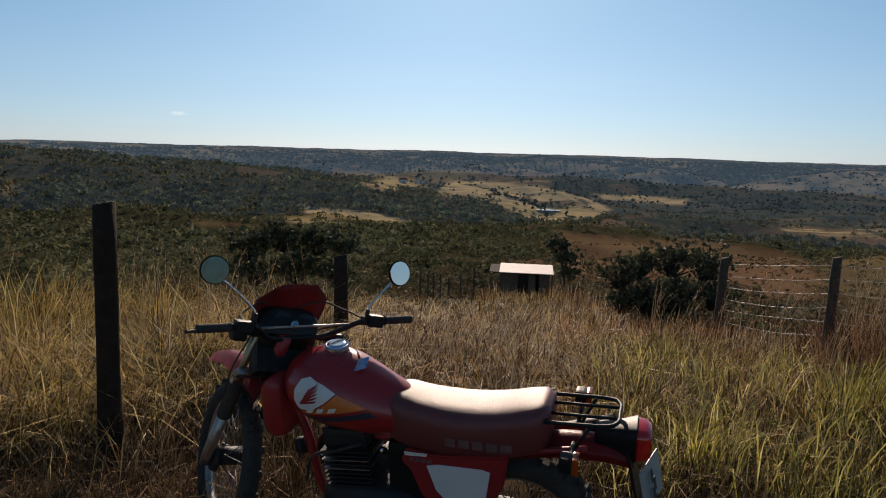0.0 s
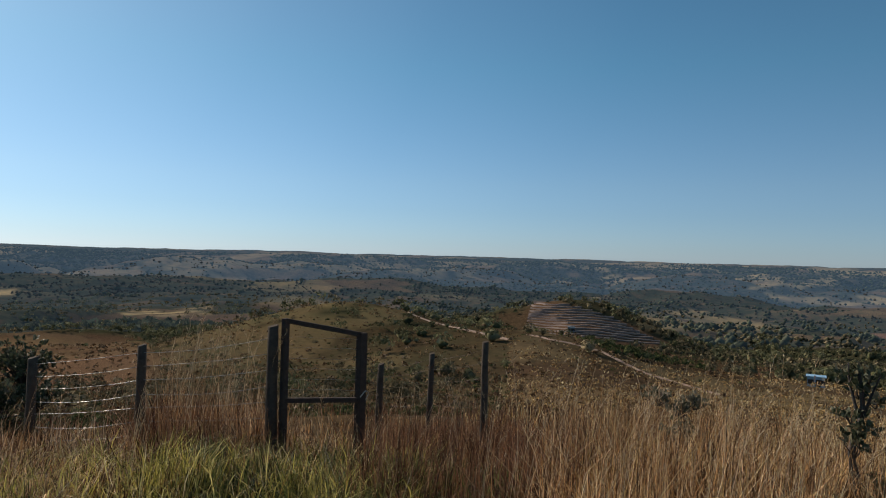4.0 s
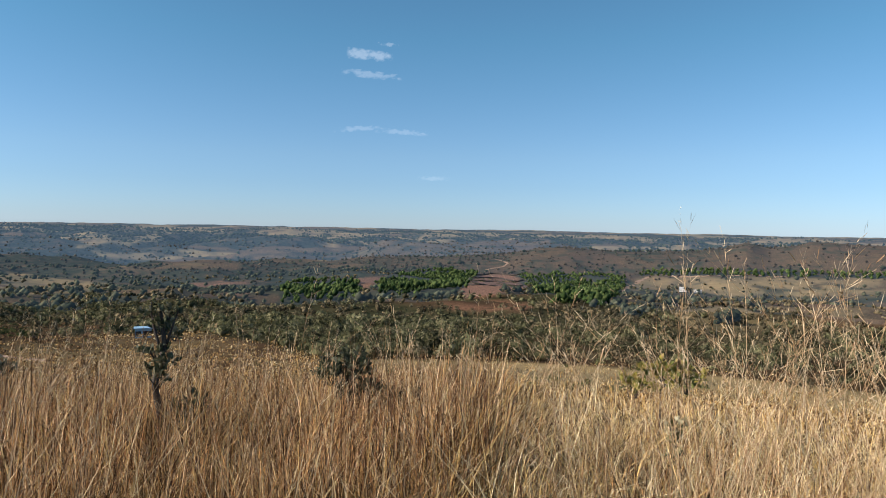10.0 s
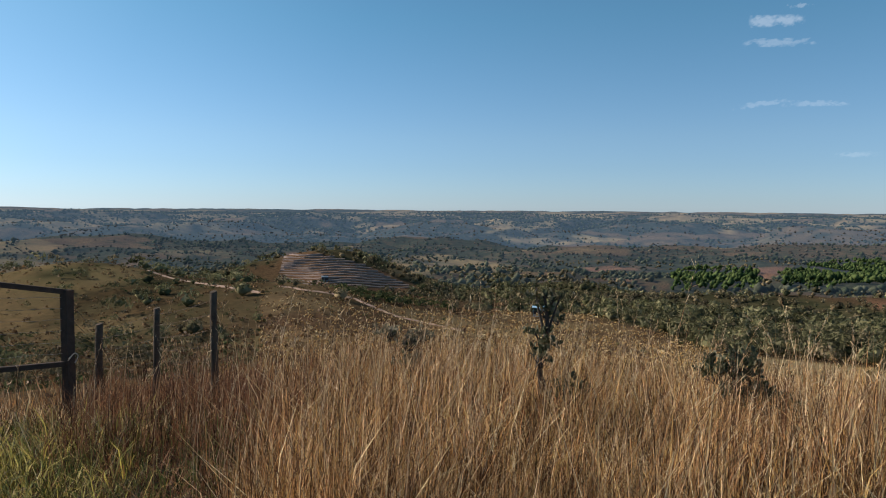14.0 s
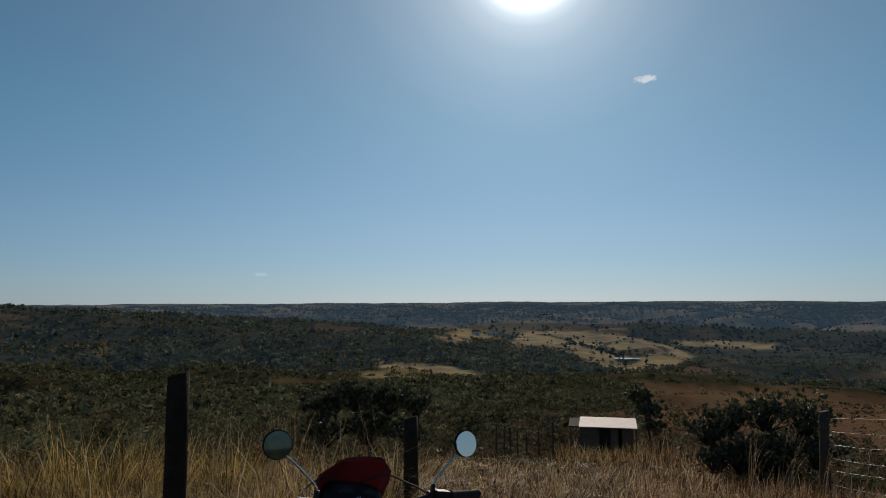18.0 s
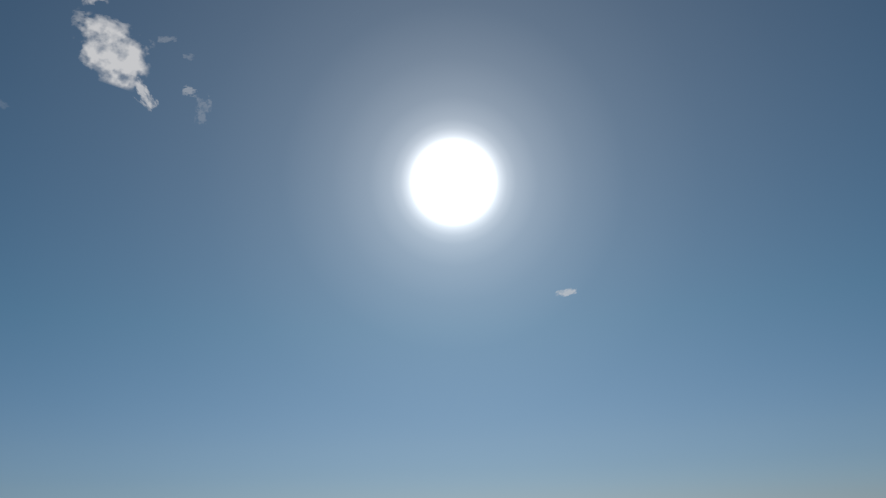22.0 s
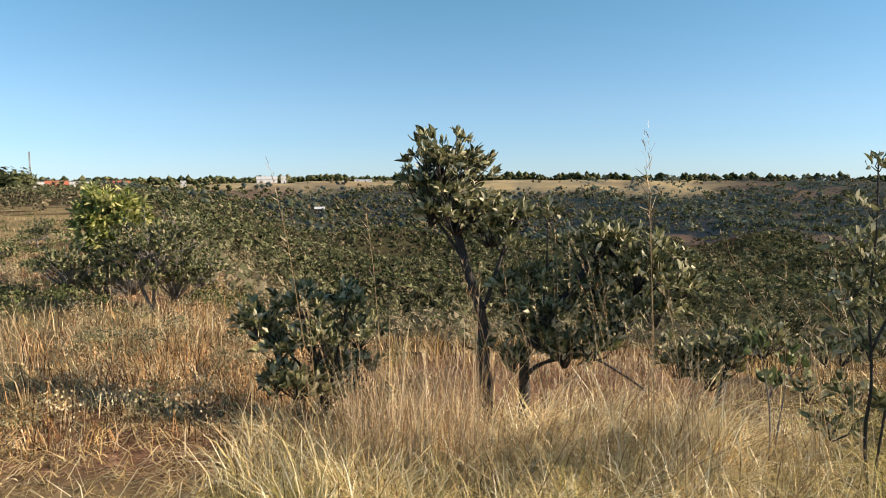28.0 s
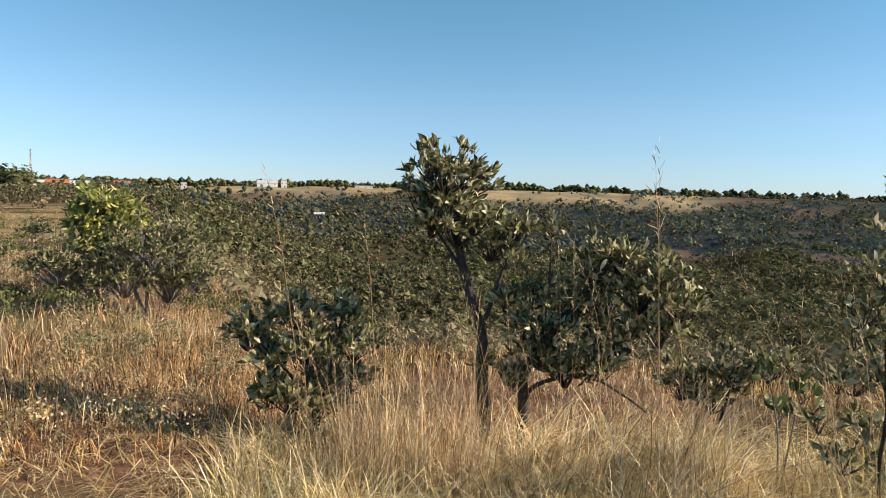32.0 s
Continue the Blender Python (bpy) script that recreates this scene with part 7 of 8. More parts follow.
for y in (0.1, -0.1):
    bit("swingarm", box((0.44, 0.03, 0.05), (0.2, y * 0.9, 0.32), 0.01), M_BLACK)
bit("crankcase", loft(refine([(0.36, 0.09, 0.20, 0.40), (0.45, 0.13, 0.19, 0.43), (0.6, 0.14, 0.18, 0.44), (0.74, 0.13, 0.19, 0.42), (0.82, 0.08, 0.22, 0.38)], 3), 20, 3.2), M_ENGINE, None, "black engine crankcase")
bit("clutch_cover", tube([(0.54, 0.12, 0.31), (0.54, 0.155, 0.31), (0.54, 0.165, 0.31)], [0.085, 0.08, 0.06], 24), M_ENGINE)
bit("cylinder", box((0.17, 0.17, 0.20), (0.68, 0, 0.50), 0.02, (0, 8, 0)), M_ENGINE)
for k in range(9):
    bit("cooling_fin", box((0.21, 0.225, 0.006), (0.675 + 0.003 * k, 0, 0.42 + 0.019 * k), 0.002, (0, 8, 0)), M_ALLOY if k in (4, 6) else M_ENGINE)
bit("cylinder_head", box((0.19, 0.19, 0.09), (0.70, 0, 0.62), 0.02, (0, 8, 0)), M_ENGINE)
bit("exhaust_pipe", tube(curve_through([(0.78, -0.03, 0.56), (0.88, -0.05, 0.5), (0.87, -0.1, 0.32), (0.7, -0.16, 0.26), (0.4, -0.17, 0.4), (0.1, -0.17, 0.55)], 6), 0.019, 12), M_BLACK)
bit("silencer", tube(curve_through([(0.12, -0.17, 0.55), (-0.1, -0.18, 0.62), (-0.33, -0.18, 0.70)], 4), 0.042, 14), M_BLACK)
bit("carburettor", box((0.09, 0.07, 0.08), (0.53, 0.03, 0.53), 0.02), M_ENGINE)
bit("carburettor_cap", tube([(0.54, 0.09, 0.60), (0.52, 0.10, 0.605)], [0.016, 0.014], 12), M_CHROME)
bit("breather_hose", tube(curve_through([(0.62, 0.1, 0.62), (0.70, 0.14, 0.60), (0.82, 0.14, 0.55), (0.88, 0.1, 0.40)], 5), 0.007, 8), M_RUBBER)
bit("horn", tube([(0.93, 0.0, 0.50), (0.96, 0.0, 0.49)], [0.035, 0.038], 18), M_ENGINE)
bit("footpeg", box((0.03, 0.10, 0.02), (0.40, 0.21, 0.30), 0.004), M_RUBBER)
bit("gear_lever", tube([(0.50, 0.16, 0.30), (0.60, 0.19, 0.29), (0.62, 0.23, 0.29)], 0.006, 8), M_ALLOY)
bit("side_stand", tube([(0.46, 0.13, 0.24), (0.44, 0.24, 0.10), (0.43, 0.30, -0.04)], 0.011, 8), M_BLACK)
bit("chain", torus(0.09, 0.006, (0.0, 0.075, 0.318), "Y", 30, 6), M_ENGINE)
bit("shock_absorber", tube([(0.30, 0, 0.36), (0.22, 0, 0.62)], 0.028, 12), M_ENGINE)

# tail
tail = bmesh.new()
rows_t = []
for k in range(15):
    t = k / 14
    x, z = 0.06 - 0.47 * t, 0.70 + 0.07 * math.sin(t * 2.0) - 0.02 * t
    row = []
    for j in range(9):
        s = -1 + j / 4
        row.append(tail.verts.new((x, s * (0.085 - 0.012 * t), z - 0.06 * abs(s) ** 2.2)))
    rows_t.append(row)
for a, c in zip(rows_t, rows_t[1:]):
    for j in range(8):
        tail.faces.new((a[j], a[j + 1], c[j + 1], c[j])).smooth = True
bmesh.ops.solidify(tail, geom=tail.faces[:], thickness=0.004)
bit("rear_mudguard", tail, M_RED_FLAT, None, "red rear mudguard")
rack = bit("luggage_rack", tube(curve_through([(-0.10, 0.108, 0.84), (-0.30, 0.104, 0.853), (-0.348, 0.07, 0.855), (-0.352, 0, 0.853), (-0.348, -0.075, 0.85), (-0.30, -0.113, 0.845), (-0.10, -0.114, 0.835)], 6), 0.0075, 10), M_BLACK, None, "black tubular luggage rack")
for y in (0.04, -0.04):
    bit("rack_bar", tube([(-0.10, y, 0.84), (-0.35, y, 0.853)], 0.006, 8), M_BLACK, rack)
bit("rack_bar", tube([(-0.105, 0.108, 0.84), (-0.105, -0.114, 0.836)], 0.007, 8), M_BLACK, rack)
for y in (0.1, -0.1):
    bit("rack_stay", tube([(-0.26, y, 0.845), (-0.2, y * 0.85, 0.72)], 0.0065, 8), M_BLACK, rack)
lamp = bit("tail_lamp", loft(refine([(-0.27, 0.04, 0.735, 0.80), (-0.34, 0.05, 0.725, 0.812), (-0.40, 0.072, 0.70, 0.828), (-0.415, 0.078, 0.695, 0.832)], 3), 20, 4), M_BLACK, None, "black tail lamp with a red lens")
bit("lamp_lens", loft(refine([(-0.413, 0.074, 0.70, 0.826), (-0.445, 0.07, 0.702, 0.822), (-0.465, 0.055, 0.715, 0.808)], 3), 20, 4), M_LENS_RED, lamp, "red tail lamp lens")
bit("plate_bracket", box((0.012, 0.16, 0.26), (-0.415, 0, 0.62), 0.004, (0, 12, 0)), M_BLACK)
plate = bit("number_plate", box((0.004, 0.19, 0.16), (-0.475, 0.0, 0.60), 0.001, (0, 12, -16)), M_PLATE, None, "pale number plate with dark worn print")
for k in range(4):
    bit("print_bar", box((0.002, 0.018, 0.05), (-0.478 + 0.008 - 0.28 * (0.06 - 0.04 * k), 0.06 - 0.04 * k, 0.635), 0, (0, 12, -16)), M_PLATE_INK, plate)
    bit("print_bar", box((0.002, 0.018, 0.05), (-0.478 - 0.007 - 0.28 * (0.06 - 0.04 * k), 0.06 - 0.04 * k, 0.565), 0, (0, 12, -16)), M_PLATE_INK, plate)
for s in (1, -1):
    p = Vector((-0.205, 0.185 * s, 0.755 if s == 1 else 0.79))
    stalk = bit("rear_indicator", tube([(-0.2, 0.07 * s, 0.75), p], 0.008, 8), M_BLACK, None, "black indicator with an orange lens")
    bit("indicator_shell", box((0.045, 0.055, 0.062), p + Vector((0.012, 0.02 * s, 0)), 0.014), M_BLACK, stalk)
    bit("indicator_lens", box((0.022, 0.058, 0.064), p + Vector((-0.02, 0.02 * s, 0)), 0.008), M_LENS_ORANGE, stalk)
# ---- tracks, terraces and far buildings ----
M_TRACK = material("dirt_track", (0.30, 0.2, 0.14), 0.95, vary=0.3, scale=0.2, bump_scale=2.0)
M_BANK = material("terrace_bank", (0.25, 0.185, 0.155), 0.95, vary=0.6, scale=0.15, bump_scale=1.0)
M_WALL = material("white_wall", (0.68, 0.66, 0.62), 0.8, vary=0.15, scale=0.6, bump_scale=4)
M_WALL_GREYBLUE = material("grey_blue_wall", (0.10, 0.17, 0.22), 0.8, vary=0.3, scale=0.6, bump_scale=4)
M_WALL_BLUE = material("blue_wall", (0.26, 0.45, 0.60), 0.7, vary=0.2, scale=0.6, bump_scale=4)
M_TILES = material("clay_tiles", (0.42, 0.13, 0.07), 0.85, vary=0.35, scale=1.5, bump_scale=8)
M_SHEET = material("grey_sheet_roof", (0.5, 0.5, 0.5), 0.6, vary=0.2, scale=0.8, bump_scale=4)
M_PANE = material("dark_window", (0.03, 0.035, 0.04), 0.2)
M_STEEL = material("painted_steel", (0.35, 0.33, 0.32), 0.5, 0.6, vary=0.3)
M_WATER = material("pond_water", (0.55, 0.6, 0.62), 0.08, spec=0.8)


def track(name, marks, width, label):
    """A dirt track laid on the land along points given by bearing and distance."""
    line = []
    for (b0, r0), (b1, r1) in zip(marks, marks[1:]):
        for k in range(14):
            t = k / 14
            line.append((b0 + (b1 - b0) * t, r0 * (r1 / r0) ** t))
    line.append(marks[-1])
    pts = np.array([bearing(b, r) for b, r in line])
    way_on = np.gradient(pts, axis=0)
    side = np.stack([-way_on[:, 1], way_on[:, 0]], 1) / np.linalg.norm(way_on, axis=1, keepdims=True)
    wig = width * (0.5 + 0.12 * np.sin(np.arange(len(pts)) * 1.7))[:, None]
    cols = [pts - side * wig, pts - side * wig * 0.3, pts + side * wig * 0.3, pts + side * wig]
    v = np.concatenate([np.column_stack([c, height(c[:, 0], c[:, 1]) + lift]) for c, lift in zip(cols, (0.0, 0.15, 0.15, 0.0))])
    n = len(pts)
    i = np.arange(n - 1)
    f = np.concatenate([np.stack([k * n + i, k * n + i + 1, (k + 1) * n + i + 1, (k + 1) * n + i], 1) for k in range(3)])
    return tagged(new(name, mesh_of(name, v, f, M_TRACK)), label, "road", kind="structure")


def ray_marks(rows):
    out = []
    for b, e in rows:
        p = ground_at(b, e)
        out.append((b, math.hypot(p.x, p.y)))
    return out


track("road", ray_marks([(46.0, -4.45), (47.1, -4.5), (48.4, -4.9), (51.4, -5.85), (54.7, -6.45), (57, -6.9)]), 1.4, "pale dirt road over the brown hill")
track("road", ray_marks([(58.5, -6.4), (60.4, -6.75), (64.5, -7.5), (67.8, -8.9), (71, -9.6), (74, -10.2)]), 1.3, "pale dirt road winding down the slope")
track("road", ray_marks([(120.1, -3.5), (119.2, -4.0), (118.3, -4.55), (117.8, -5.0)]), 7, "pale dirt road beside the plantation")
track("road", ray_marks([(120.1, -3.5), (124, -3.45), (130, -3.2)]), 5, "pale dirt road along the far field")
track("road", ray_marks([(107.6, -2.6), (108.6, -2.9), (108.2, -3.2), (106.8, -3.5)]), 4, "pale track up the brown ridge")
track("road", [(121.5, 870), (123.6, 850), (125.5, 860)], 14, "bare pale yard by a far hut")
track("road", [(85.5, 330), (88, 320), (90.5, 335)], 8, "bare pale track among the trees")

# terraces cut into the far hill: each bank follows the slope round to the hill's edge
for k in range(13):
    e0 = -3.86 - 0.215 * k
    b_end = float(np.interp(-e0, [3.76, 4.71, 6.31, 6.9], [61.4, 65.2, 69.0, 70.0]))
    bm = bmesh.new()
    old = None
    for b_ in np.linspace(58.6 - 0.05 * k, b_end, 34):
        p = ground_at(float(b_), e0 - 0.06 * math.sin((b_ - 58.6) * 0.9) - 0.03 * max(0.0, b_ - 63), 240)
        if math.hypot(p.x, p.y) > 480:
            continue
        out = Vector((p.x, p.y, 0)).normalized()
        up = 0.5 + 0.16 * math.sin(b_ * 3.1 + k * 1.7)
        ring = [bm.verts.new(p + out * d + Vector((0, 0, h))) for d, h in ((-0.9, -0.5), (-0.5, up), (0.5, up + 0.05), (1.6, -0.4))]
        if old:
            for q in range(3):
                bm.faces.new((old[q], ring[q], ring[q + 1], old[q + 1]))
        old = ring
    bmesh.ops.recalc_face_normals(bm, faces=bm.faces)
    ob = part("terrace_bank", bm, M_BANK)
    tagged(ob, "reddish earth bank of a terraced hillside", "terrace", "terraces on the far hill", "structure")
q_ = np.array([ground_at(b_, -6.85 - 0.24 * k_ - 0.1 * (b_ - 64) + 0.05 * rng.normal(), 120)[:2] for k_ in range(4) for b_ in rng.uniform(62.5 + k_, 71.5 + 0.5 * k_, 40)])
leaf_clouds("contour_scrub", q_, rng.uniform(0.9, 2.0, len(q_)), M_SCRUB, 22, 0.7, "low scrub lines along the contours below the terraces", "scrub", 0.17)

# rows of young trees on the red field
bm = bmesh.new()
for k in range(13):
    r_ = 640 * (1150 / 640) ** (k / 12)
    pts = [on_plan(b_, r_ * (1 + 0.012 * math.sin(b_ * 2))) + Vector((0, 0, 0.6)) for b_ in np.linspace(104.9 + (r_ - 600) * 0.0006, 109.6 + (r_ - 600) * 0.0006, 12)]
    tube(pts, 1.0 + r_ * 0.0005, 4, bm, 0.6)
part("crop_rows", bm, M_BARK)
tagged(bpy.data.objects["crop_rows"], "dark rows of young planting on a red field", "crop", kind="stuff")


def house(b, e, w, d, h, wall, cover, label, turn=0.0, r=None, kind="gable"):
    """A small building: walls, a pitched or flat roof, a door and windows."""
    p = ground_at(b, e, 40) if r is None else on_plan(b, r)
    ob = thing("house", (p.x, p.y, p.z - 0.1), label, "house", -b + turn)
    part("wall", box((w, d, h), (0, 0, h / 2)), wall, ob)
    if kind == "gable":
        bm = bmesh.new()
        o = 0.4
        ridge = h + 0.28 * d
        vs = [bm.verts.new(q) for q in ((-w / 2 - o, -d / 2 - o, h - 0.05), (w / 2 + o, -d / 2 - o, h - 0.05), (w / 2 + o, d / 2 + o, h - 0.05), (-w / 2 - o, d / 2 + o, h - 0.05), (-w / 2 - o, 0, ridge), (w / 2 + o, 0, ridge))]
        for f in ((0, 1, 5, 4), (2, 3, 4, 5), (0, 4, 3), (1, 2, 5), (3, 2, 1, 0)):
            bm.faces.new([vs[i] for i in f])
        bmesh.ops.recalc_face_normals(bm, faces=bm.faces)
        part("roof", bm, cover, ob)
    else:
        part("roof", box((w + 0.5, d + 0.5, 0.18), (0, 0, h + 0.09)), cover, ob)
    part("door", box((0.9, 0.06, min(2.1, h * 0.8)), (w * 0.12, -d / 2 - 0.03, min(1.05, h * 0.4))), M_PANE, ob)
    for sx in (-0.3, 0.36):
        part("window", box((1.1, 0.06, 0.9), (w * sx, -d / 2 - 0.03, h * 0.58)), M_PANE, ob)
    return ob


house(61.88, 0, 3.0, 2.8, 2.2, M_WALL_GREYBLUE, M_WALL_GREYBLUE, "small grey-blue house below the terraced hill", r=330, kind="flat")
house(79.85, 0, 3.2, 2.6, 2.2, M_WALL_BLUE, M_WALL_BLUE, "small pale blue hut at the edge of the woods", r=160, kind="flat")
house(123.6, -4.75, 11, 8, 4, M_WALL, M_SHEET, "low white farm building on bare ground", kind="flat")
house(122.5, -4.7, 9, 8, 4, M_WALL, M_SHEET, "low pale farm building on bare ground")
house(-106.1, -2.3, 8, 6, 2.8, M_BOARD, M_SHEET, "grey-roofed house among the trees")
house(-143.7, 0, 7.5, 6, 2.6, M_WALL, M_TILES, "white house with a red clay-tile roof", r=235)
house(-146.2, 0, 8, 6, 2.6, M_WALL, M_TILES, "long house with a red clay-tile roof", r=250)
house(-142.1, 0, 3.4, 4, 2.6, M_WALL, M_SHEET, "small white house beside shrubs", r=140, kind="flat")
house(-136.0, 0, 7, 5, 2.6, M_WALL_BLUE, M_SHEET, "blue-walled house among the trees", r=190, kind="flat")
house(-142.0, 0, 10, 7, 8.0, M_WALL, M_SHEET, "tall white building behind the trees", r=330, kind="flat")
house(-124.8, 0, 26, 5, 3.4, M_WALL, M_SHEET, "long low white building on the plateau", r=420, kind="flat")
house(-125.1, 0, 8, 6, 2.8, M_TILES, M_TILES, "small orange-red house on the plateau", r=330)
house(-127.6, 0, 10, 7, 3.2, M_WALL, M_TILES, "white house with a red roof on the plateau", r=430)
house(-121.0, 0, 14, 8, 3.2, M_WALL, M_TILES, "white house with a tiled roof at the plateau's edge", r=560)
house(-110.2, 0, 22, 10, 4.6, M_WALL, M_SHEET, "large white hall on the far plateau", r=780)
house(-108.9, 0, 6, 6, 8, M_WALL, M_SHEET, "white tower-like building on the far plateau", r=780, kind="flat")
house(-116.5, 0, 5, 5, 5.5, M_SHEET, M_SHEET, "small concrete block on the dry field", r=700, kind="flat")
house(-102.5, 0, 20, 8, 3.6, M_WALL, M_SHEET, "long pale building on the far plateau", r=780, kind="flat")
house(-64.0, 0, 10, 8, 4.5, M_WALL, M_TILES, "small house on the wooded crest", r=860)
house(-2.0, -2.9, 16, 9, 4, M_WALL, M_SHEET, "pale farmhouse in the far valley")
house(-3.5, -2.8, 10, 8, 4, M_WALL, M_TILES, "small farmhouse in the far valley")

tower = thing("water_tower", on_plan(-138.05, 240), "slim white water tower on the plateau", "water tower")
part("tank", tube([(0, 0, 5.2), (0, 0, 9.0)], 0.7, 16), M_WALL, tower)
for sx, sy in ((-0.5, -0.5), (0.5, -0.5), (-0.5, 0.5), (0.5, 0.5)):
    part("leg", tube([(sx, sy, -0.3), (sx, sy, 5.6)], 0.16, 6), M_WALL, tower)
mast = thing("radio_mast", on_plan(-126.7, 520), "thin steel radio mast on the plateau", "mast")
for sx, sy in ((-0.7, -0.4), (0.7, -0.4), (0, 0.8)):
    part("leg", tube([(sx, sy, 0), (sx * 0.4, sy * 0.4, 23)], 0.16, 5), M_STEEL, mast)
for k in range(11):
    q = 1 - 0.6 * k / 11
    part("brace", tube([(-0.7 * q, -0.4 * q, 2 * k), (0.7 * q, -0.4 * q, 2 * k + 2)], 0.08, 4), M_STEEL, mast)
pond = ground_at(8.6, -4.75)
bm = bmesh.new()
bmesh.ops.create_circle(bm, cap_ends=True, segments=24, radius=1.0)
for v in bm.verts:
    v.co.x *= 7 * (1 + 0.2 * math.sin(3 * v.co.y))
    v.co.y *= 15
ob = part("pond", bm, M_WATER)
ob.matrix_world = pose(pond.x, pond.y, pond.z + 1.2, 0, 0, -8.6 + 90)
tagged(ob, "small bright pond in a pale field", "pond", kind="structure")

# tall trees along the plateau
for n_, b0_, b1_, r0_, r1_, s0_, s1_, many_, big_ in ((850, -150, -62, 800, 900, 7, 13, 30, 0.2), (150, -152, -127, 270, 460, 6, 12, 110, 0.07), (80, -132, -113, 580, 790, 5, 9, 60, 0.13)):
    q_, _, rr_ = scatter(n_, b0_, b1_, r0_, r1_)
    if r0_ > 500:
        crowns("plateau_trees", q_, rng.uniform(s0_, s1_, n_), M_CROWN, 6, 8, "dark round trees along the plateau's edge")
    else:
        s_ = rng.uniform(s0_, s1_, n_)
        leaf_clouds("plateau_trees", q_, s_, M_CROWN, many_, 1.0, "dark round trees round the houses", big=big_)
        crowns("plateau_trees", q_, s_ * 0.8, M_CROWN, 5, 8, "dark round trees round the houses", squash=1.0)


# ---- clouds ----
def cloud_material():
    """White vapour that thins out towards its ragged edges; its sunlit white is emission."""
    m = bpy.data.materials.new("cloud")
    m.use_nodes = True
    n, l = m.node_tree.nodes, m.node_tree.links
    n.remove(n["Principled BSDF"])
    thick = n.new("ShaderNodeAttribute")
    thick.attribute_name = "thickness"
    clear, white, mix = n.new("ShaderNodeBsdfTransparent"), n.new("ShaderNodeEmission"), n.new("ShaderNodeMixShader")
    # emission replaces the sunlight that a cloud would scatter
    white.inputs[0].default_value, white.inputs[1].default_value = (0.95, 0.96, 1.0, 1), 1.55
    l.new(thick.outputs["Fac"], mix.inputs[0])
    l.new(clear.outputs[0], mix.inputs[1])
    l.new(white.outputs[0], mix.inputs[2])
    l.new(mix.outputs[0], n["Material Output"].inputs["Surface"])
    return m


M_CLOUD = cloud_material()


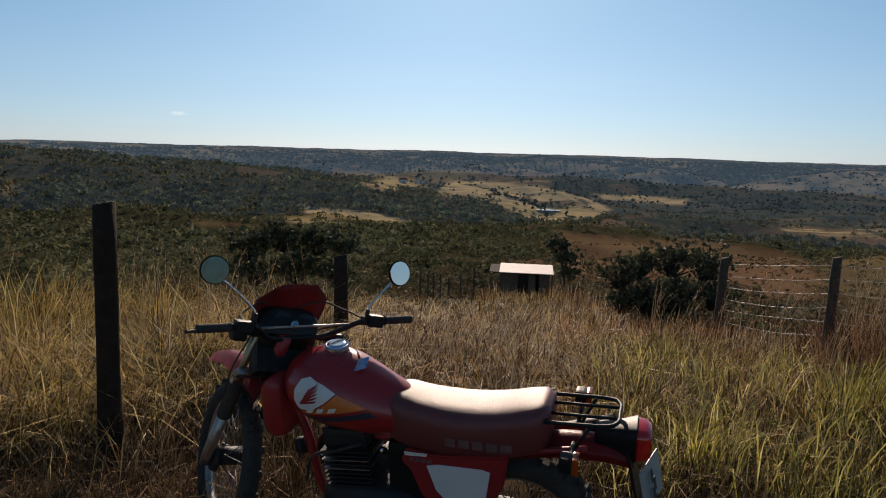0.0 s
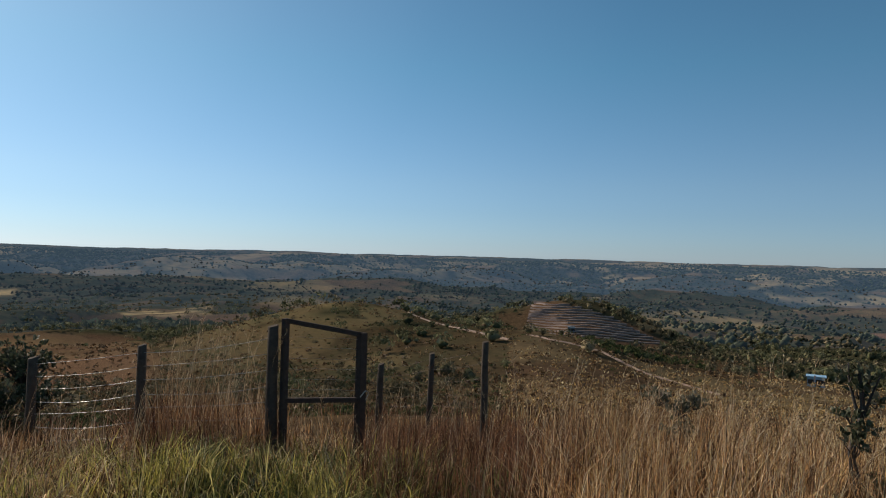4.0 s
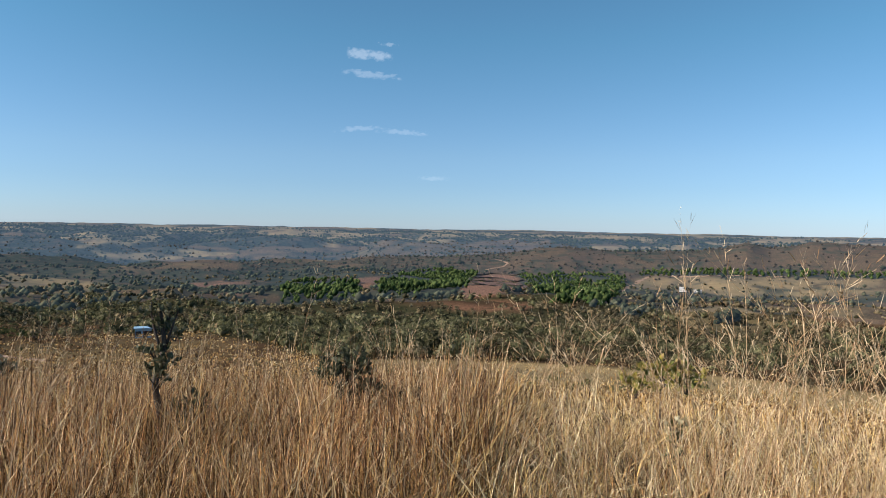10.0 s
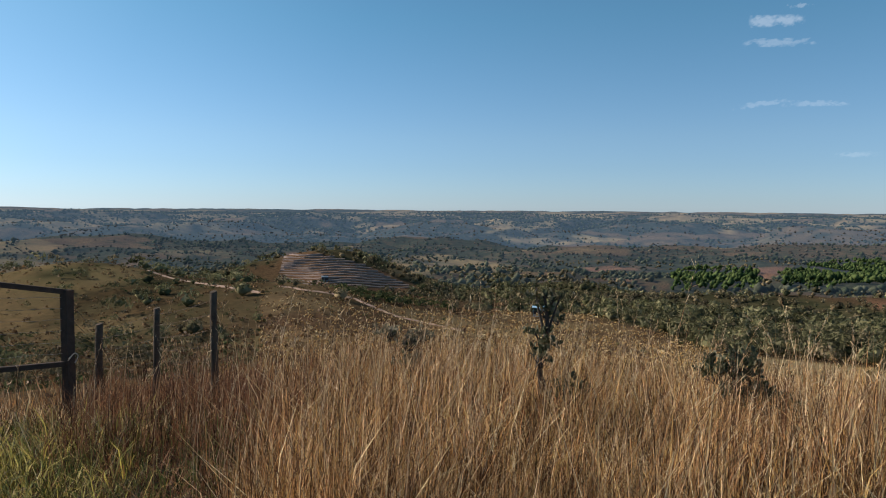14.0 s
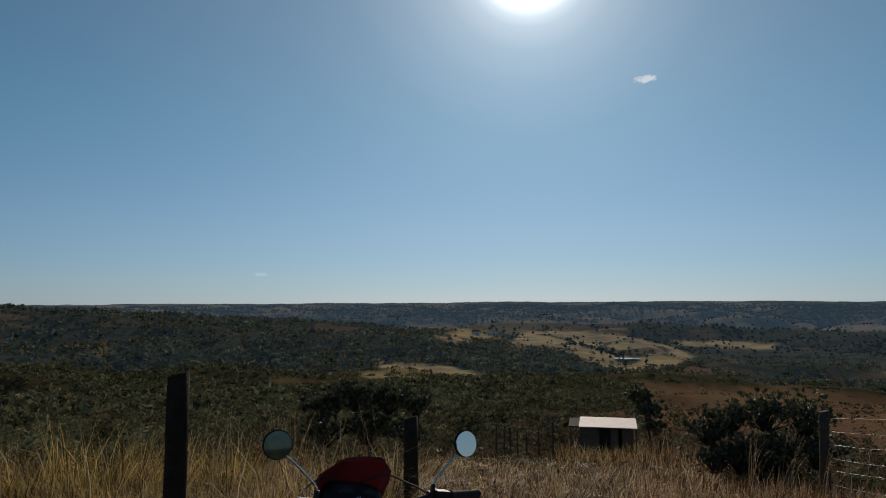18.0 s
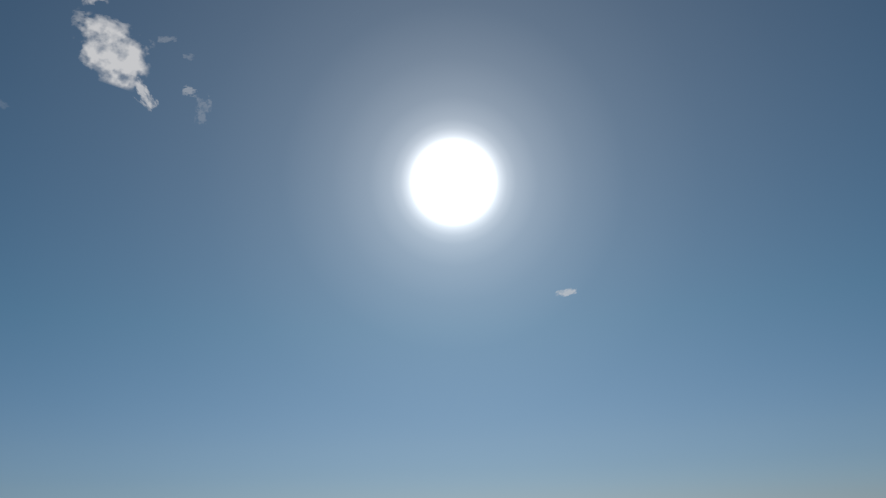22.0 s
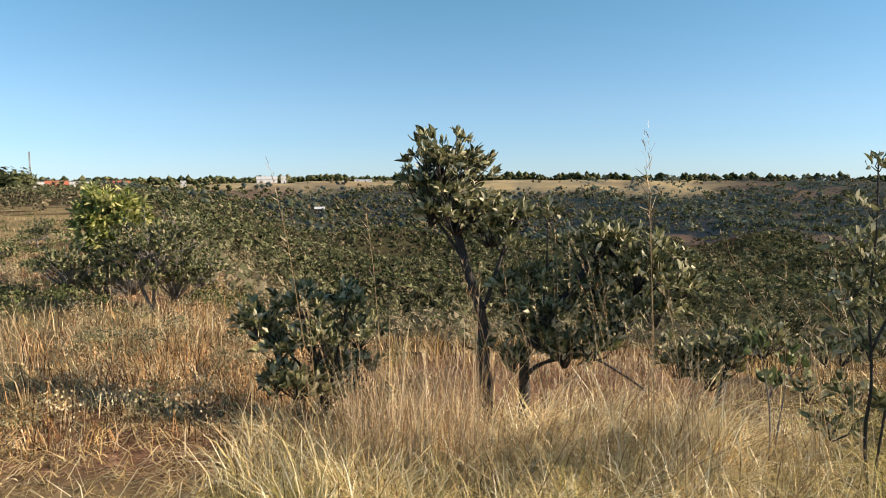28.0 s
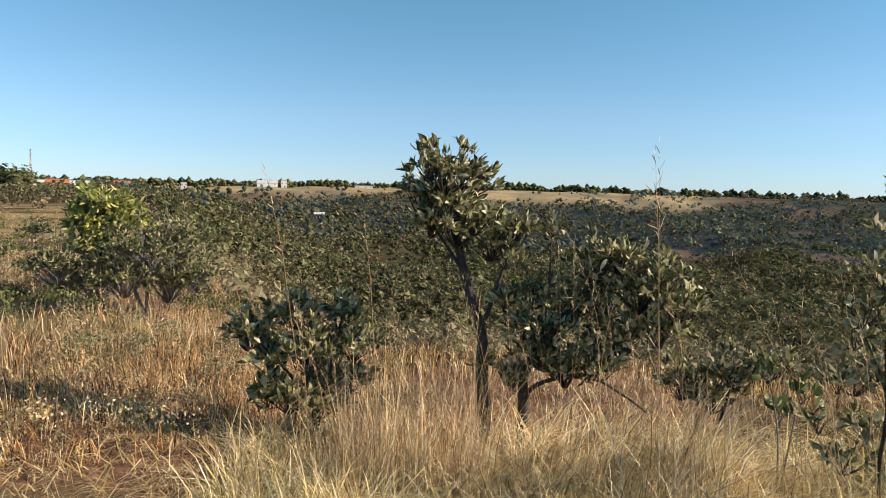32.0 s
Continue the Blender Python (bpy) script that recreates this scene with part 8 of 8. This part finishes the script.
def cloud(b, e, wide, tall, label, dense=0.8, tilt=0.0, body=-0.2):
    """A ragged patch of vapour, wide and tall in degrees, 3.6 km off: its outline and its thickness follow turbulent noise."""
    d = 3600
    mid = Vector((*bearing(b, d * math.cos(radians(e))), EYE_Z + d * math.sin(radians(e))))
    right = Vector((math.cos(radians(b)), -math.sin(radians(b)), 0))
    up = right.cross(mid.normalized()) * -1
    up = up if up.z > 0 else -up
    W, H = d * math.tan(radians(wide / 2)) * 1.25, d * math.tan(radians(tall / 2)) * 1.35
    nu = 90
    nv = int(min(90, max(24, nu * H / W)))
    u, v = np.meshgrid(np.linspace(-1, 1, nu), np.linspace(-1, 1, nv), indexing="ij")
    grain = min(W, H * 2)
    x, y = u * W, v * H
    flat = 1.0 if tall > 1.2 else 1.9
    n1 = fractal(x + 0.6 * y + 977 + b * 50, (y - 0.4 * x) * flat + e * 70, grain * 0.7, 131, 6)
    n2 = fractal(x - 0.5 * y + b * 31, (y + 0.3 * x) * flat + e * 90, grain * 0.25, 141, 4) * (1.0 if tall > 1.2 else 0.35)
    full = (1 - np.hypot(u, v * (1 + 0.25 * u))) * 1.5 + 0.75 * n1 + 0.35 * n2 + body
    full = np.clip(full, 0, 1) * np.clip((1 - np.maximum(np.abs(u), np.abs(v))) * 6, 0, 1)
    bulge = full * H * 0.35
    pos = np.array(right) * x[..., None] + np.array(up) * (y + tilt * x)[..., None] - np.array(mid.normalized()) * bulge[..., None]
    idx = np.arange(nu * nv).reshape(nu, nv)
    quads = np.stack([idx[:-1, :-1], idx[1:, :-1], idx[1:, 1:], idx[:-1, 1:]], -1).reshape(-1, 4)
    quads = quads[full.ravel()[quads].max(1) > 0.0]
    used, quads = np.unique(quads, return_inverse=True)
    me = mesh_of("cloud", pos.reshape(-1, 3)[used], quads.reshape(-1, 4), M_CLOUD, True)
    me.attributes.new("thickness", "FLOAT", "POINT").data.foreach_set("value", ((full * np.clip(0.8 + 0.55 * n2, 0.3, 1.0 if tall > 1.2 else 0.8)).ravel()[used] ** 0.8 * dense).astype(np.float32))
    ob = new("cloud", me)
    ob.location = mid
    return tagged(ob, label, "cloud", "clouds in the sky", "structure")


cloud(96.9, 13.7, 3.0, 0.7, "thin white streak of cloud", 0.15, -0.08, 0.0)
cloud(98.4, 14.6, 1.5, 0.3, "thin white wisp of cloud", 0.1)
cloud(97.1, 12.2, 4.0, 0.5, "thin white streak of cloud", 0.1, -0.08, 0.0)
cloud(95.9, 7.9, 3.0, 0.35, "thin pale streak of cloud", 0.075, 0.1, 0.1)
cloud(99.6, 7.75, 3.6, 0.35, "thin pale streak of cloud", 0.075, -0.05, 0.1)
cloud(102.4, 4.0, 2.5, 0.3, "faint streak of low cloud", 0.06)
cloud(10.68, 17.4, 1.7, 0.55, "small bright white cloud", 0.75, 0.2, -0.2)
cloud(-29.7, 34.5, 4.3, 3.4, "full ragged white cloud", 0.95, -0.1, 0.05)
cloud(-30.5, 36.5, 2.5, 1.1, "ragged white top of a cloud", 0.6, -0.25, -0.1)
cloud(-32.4, 38.0, 2.2, 1.3, "ragged white cloud", 0.7, 0.0, -0.1)
cloud(-32.7, 36.2, 0.9, 1.0, "faint scrap of cloud", 0.25)
cloud(-26.4, 31.85, 1.9, 1.3, "small ragged white cloud", 0.75, -0.7, -0.1)
cloud(-37.5, 29.3, 2.0, 0.5, "faint wisp of cloud", 0.1, -0.4, 0.0)
cloud(-41.6, 27.1, 2.2, 1.5, "small white cloud", 0.7, -0.3, -0.1)
cloud(-23.0, 33.0, 0.95, 0.65, "small wisp of cloud", 0.4, 0.0, 0.1)
cloud(-21.7, 31.8, 1.0, 1.9, "faint wisp of cloud", 0.15, 0.0, 0.1)
cloud(-25.5, 36.4, 1.1, 0.4, "faint wisp of cloud", 0.2, 0.3, 0.1)
cloud(-23.5, 35.5, 0.8, 0.4, "faint wisp of cloud", 0.16, 0.0, 0.1)
cloud(-21.0, 2.15, 1.2, 0.25, "tiny low wisp of cloud", 0.22)
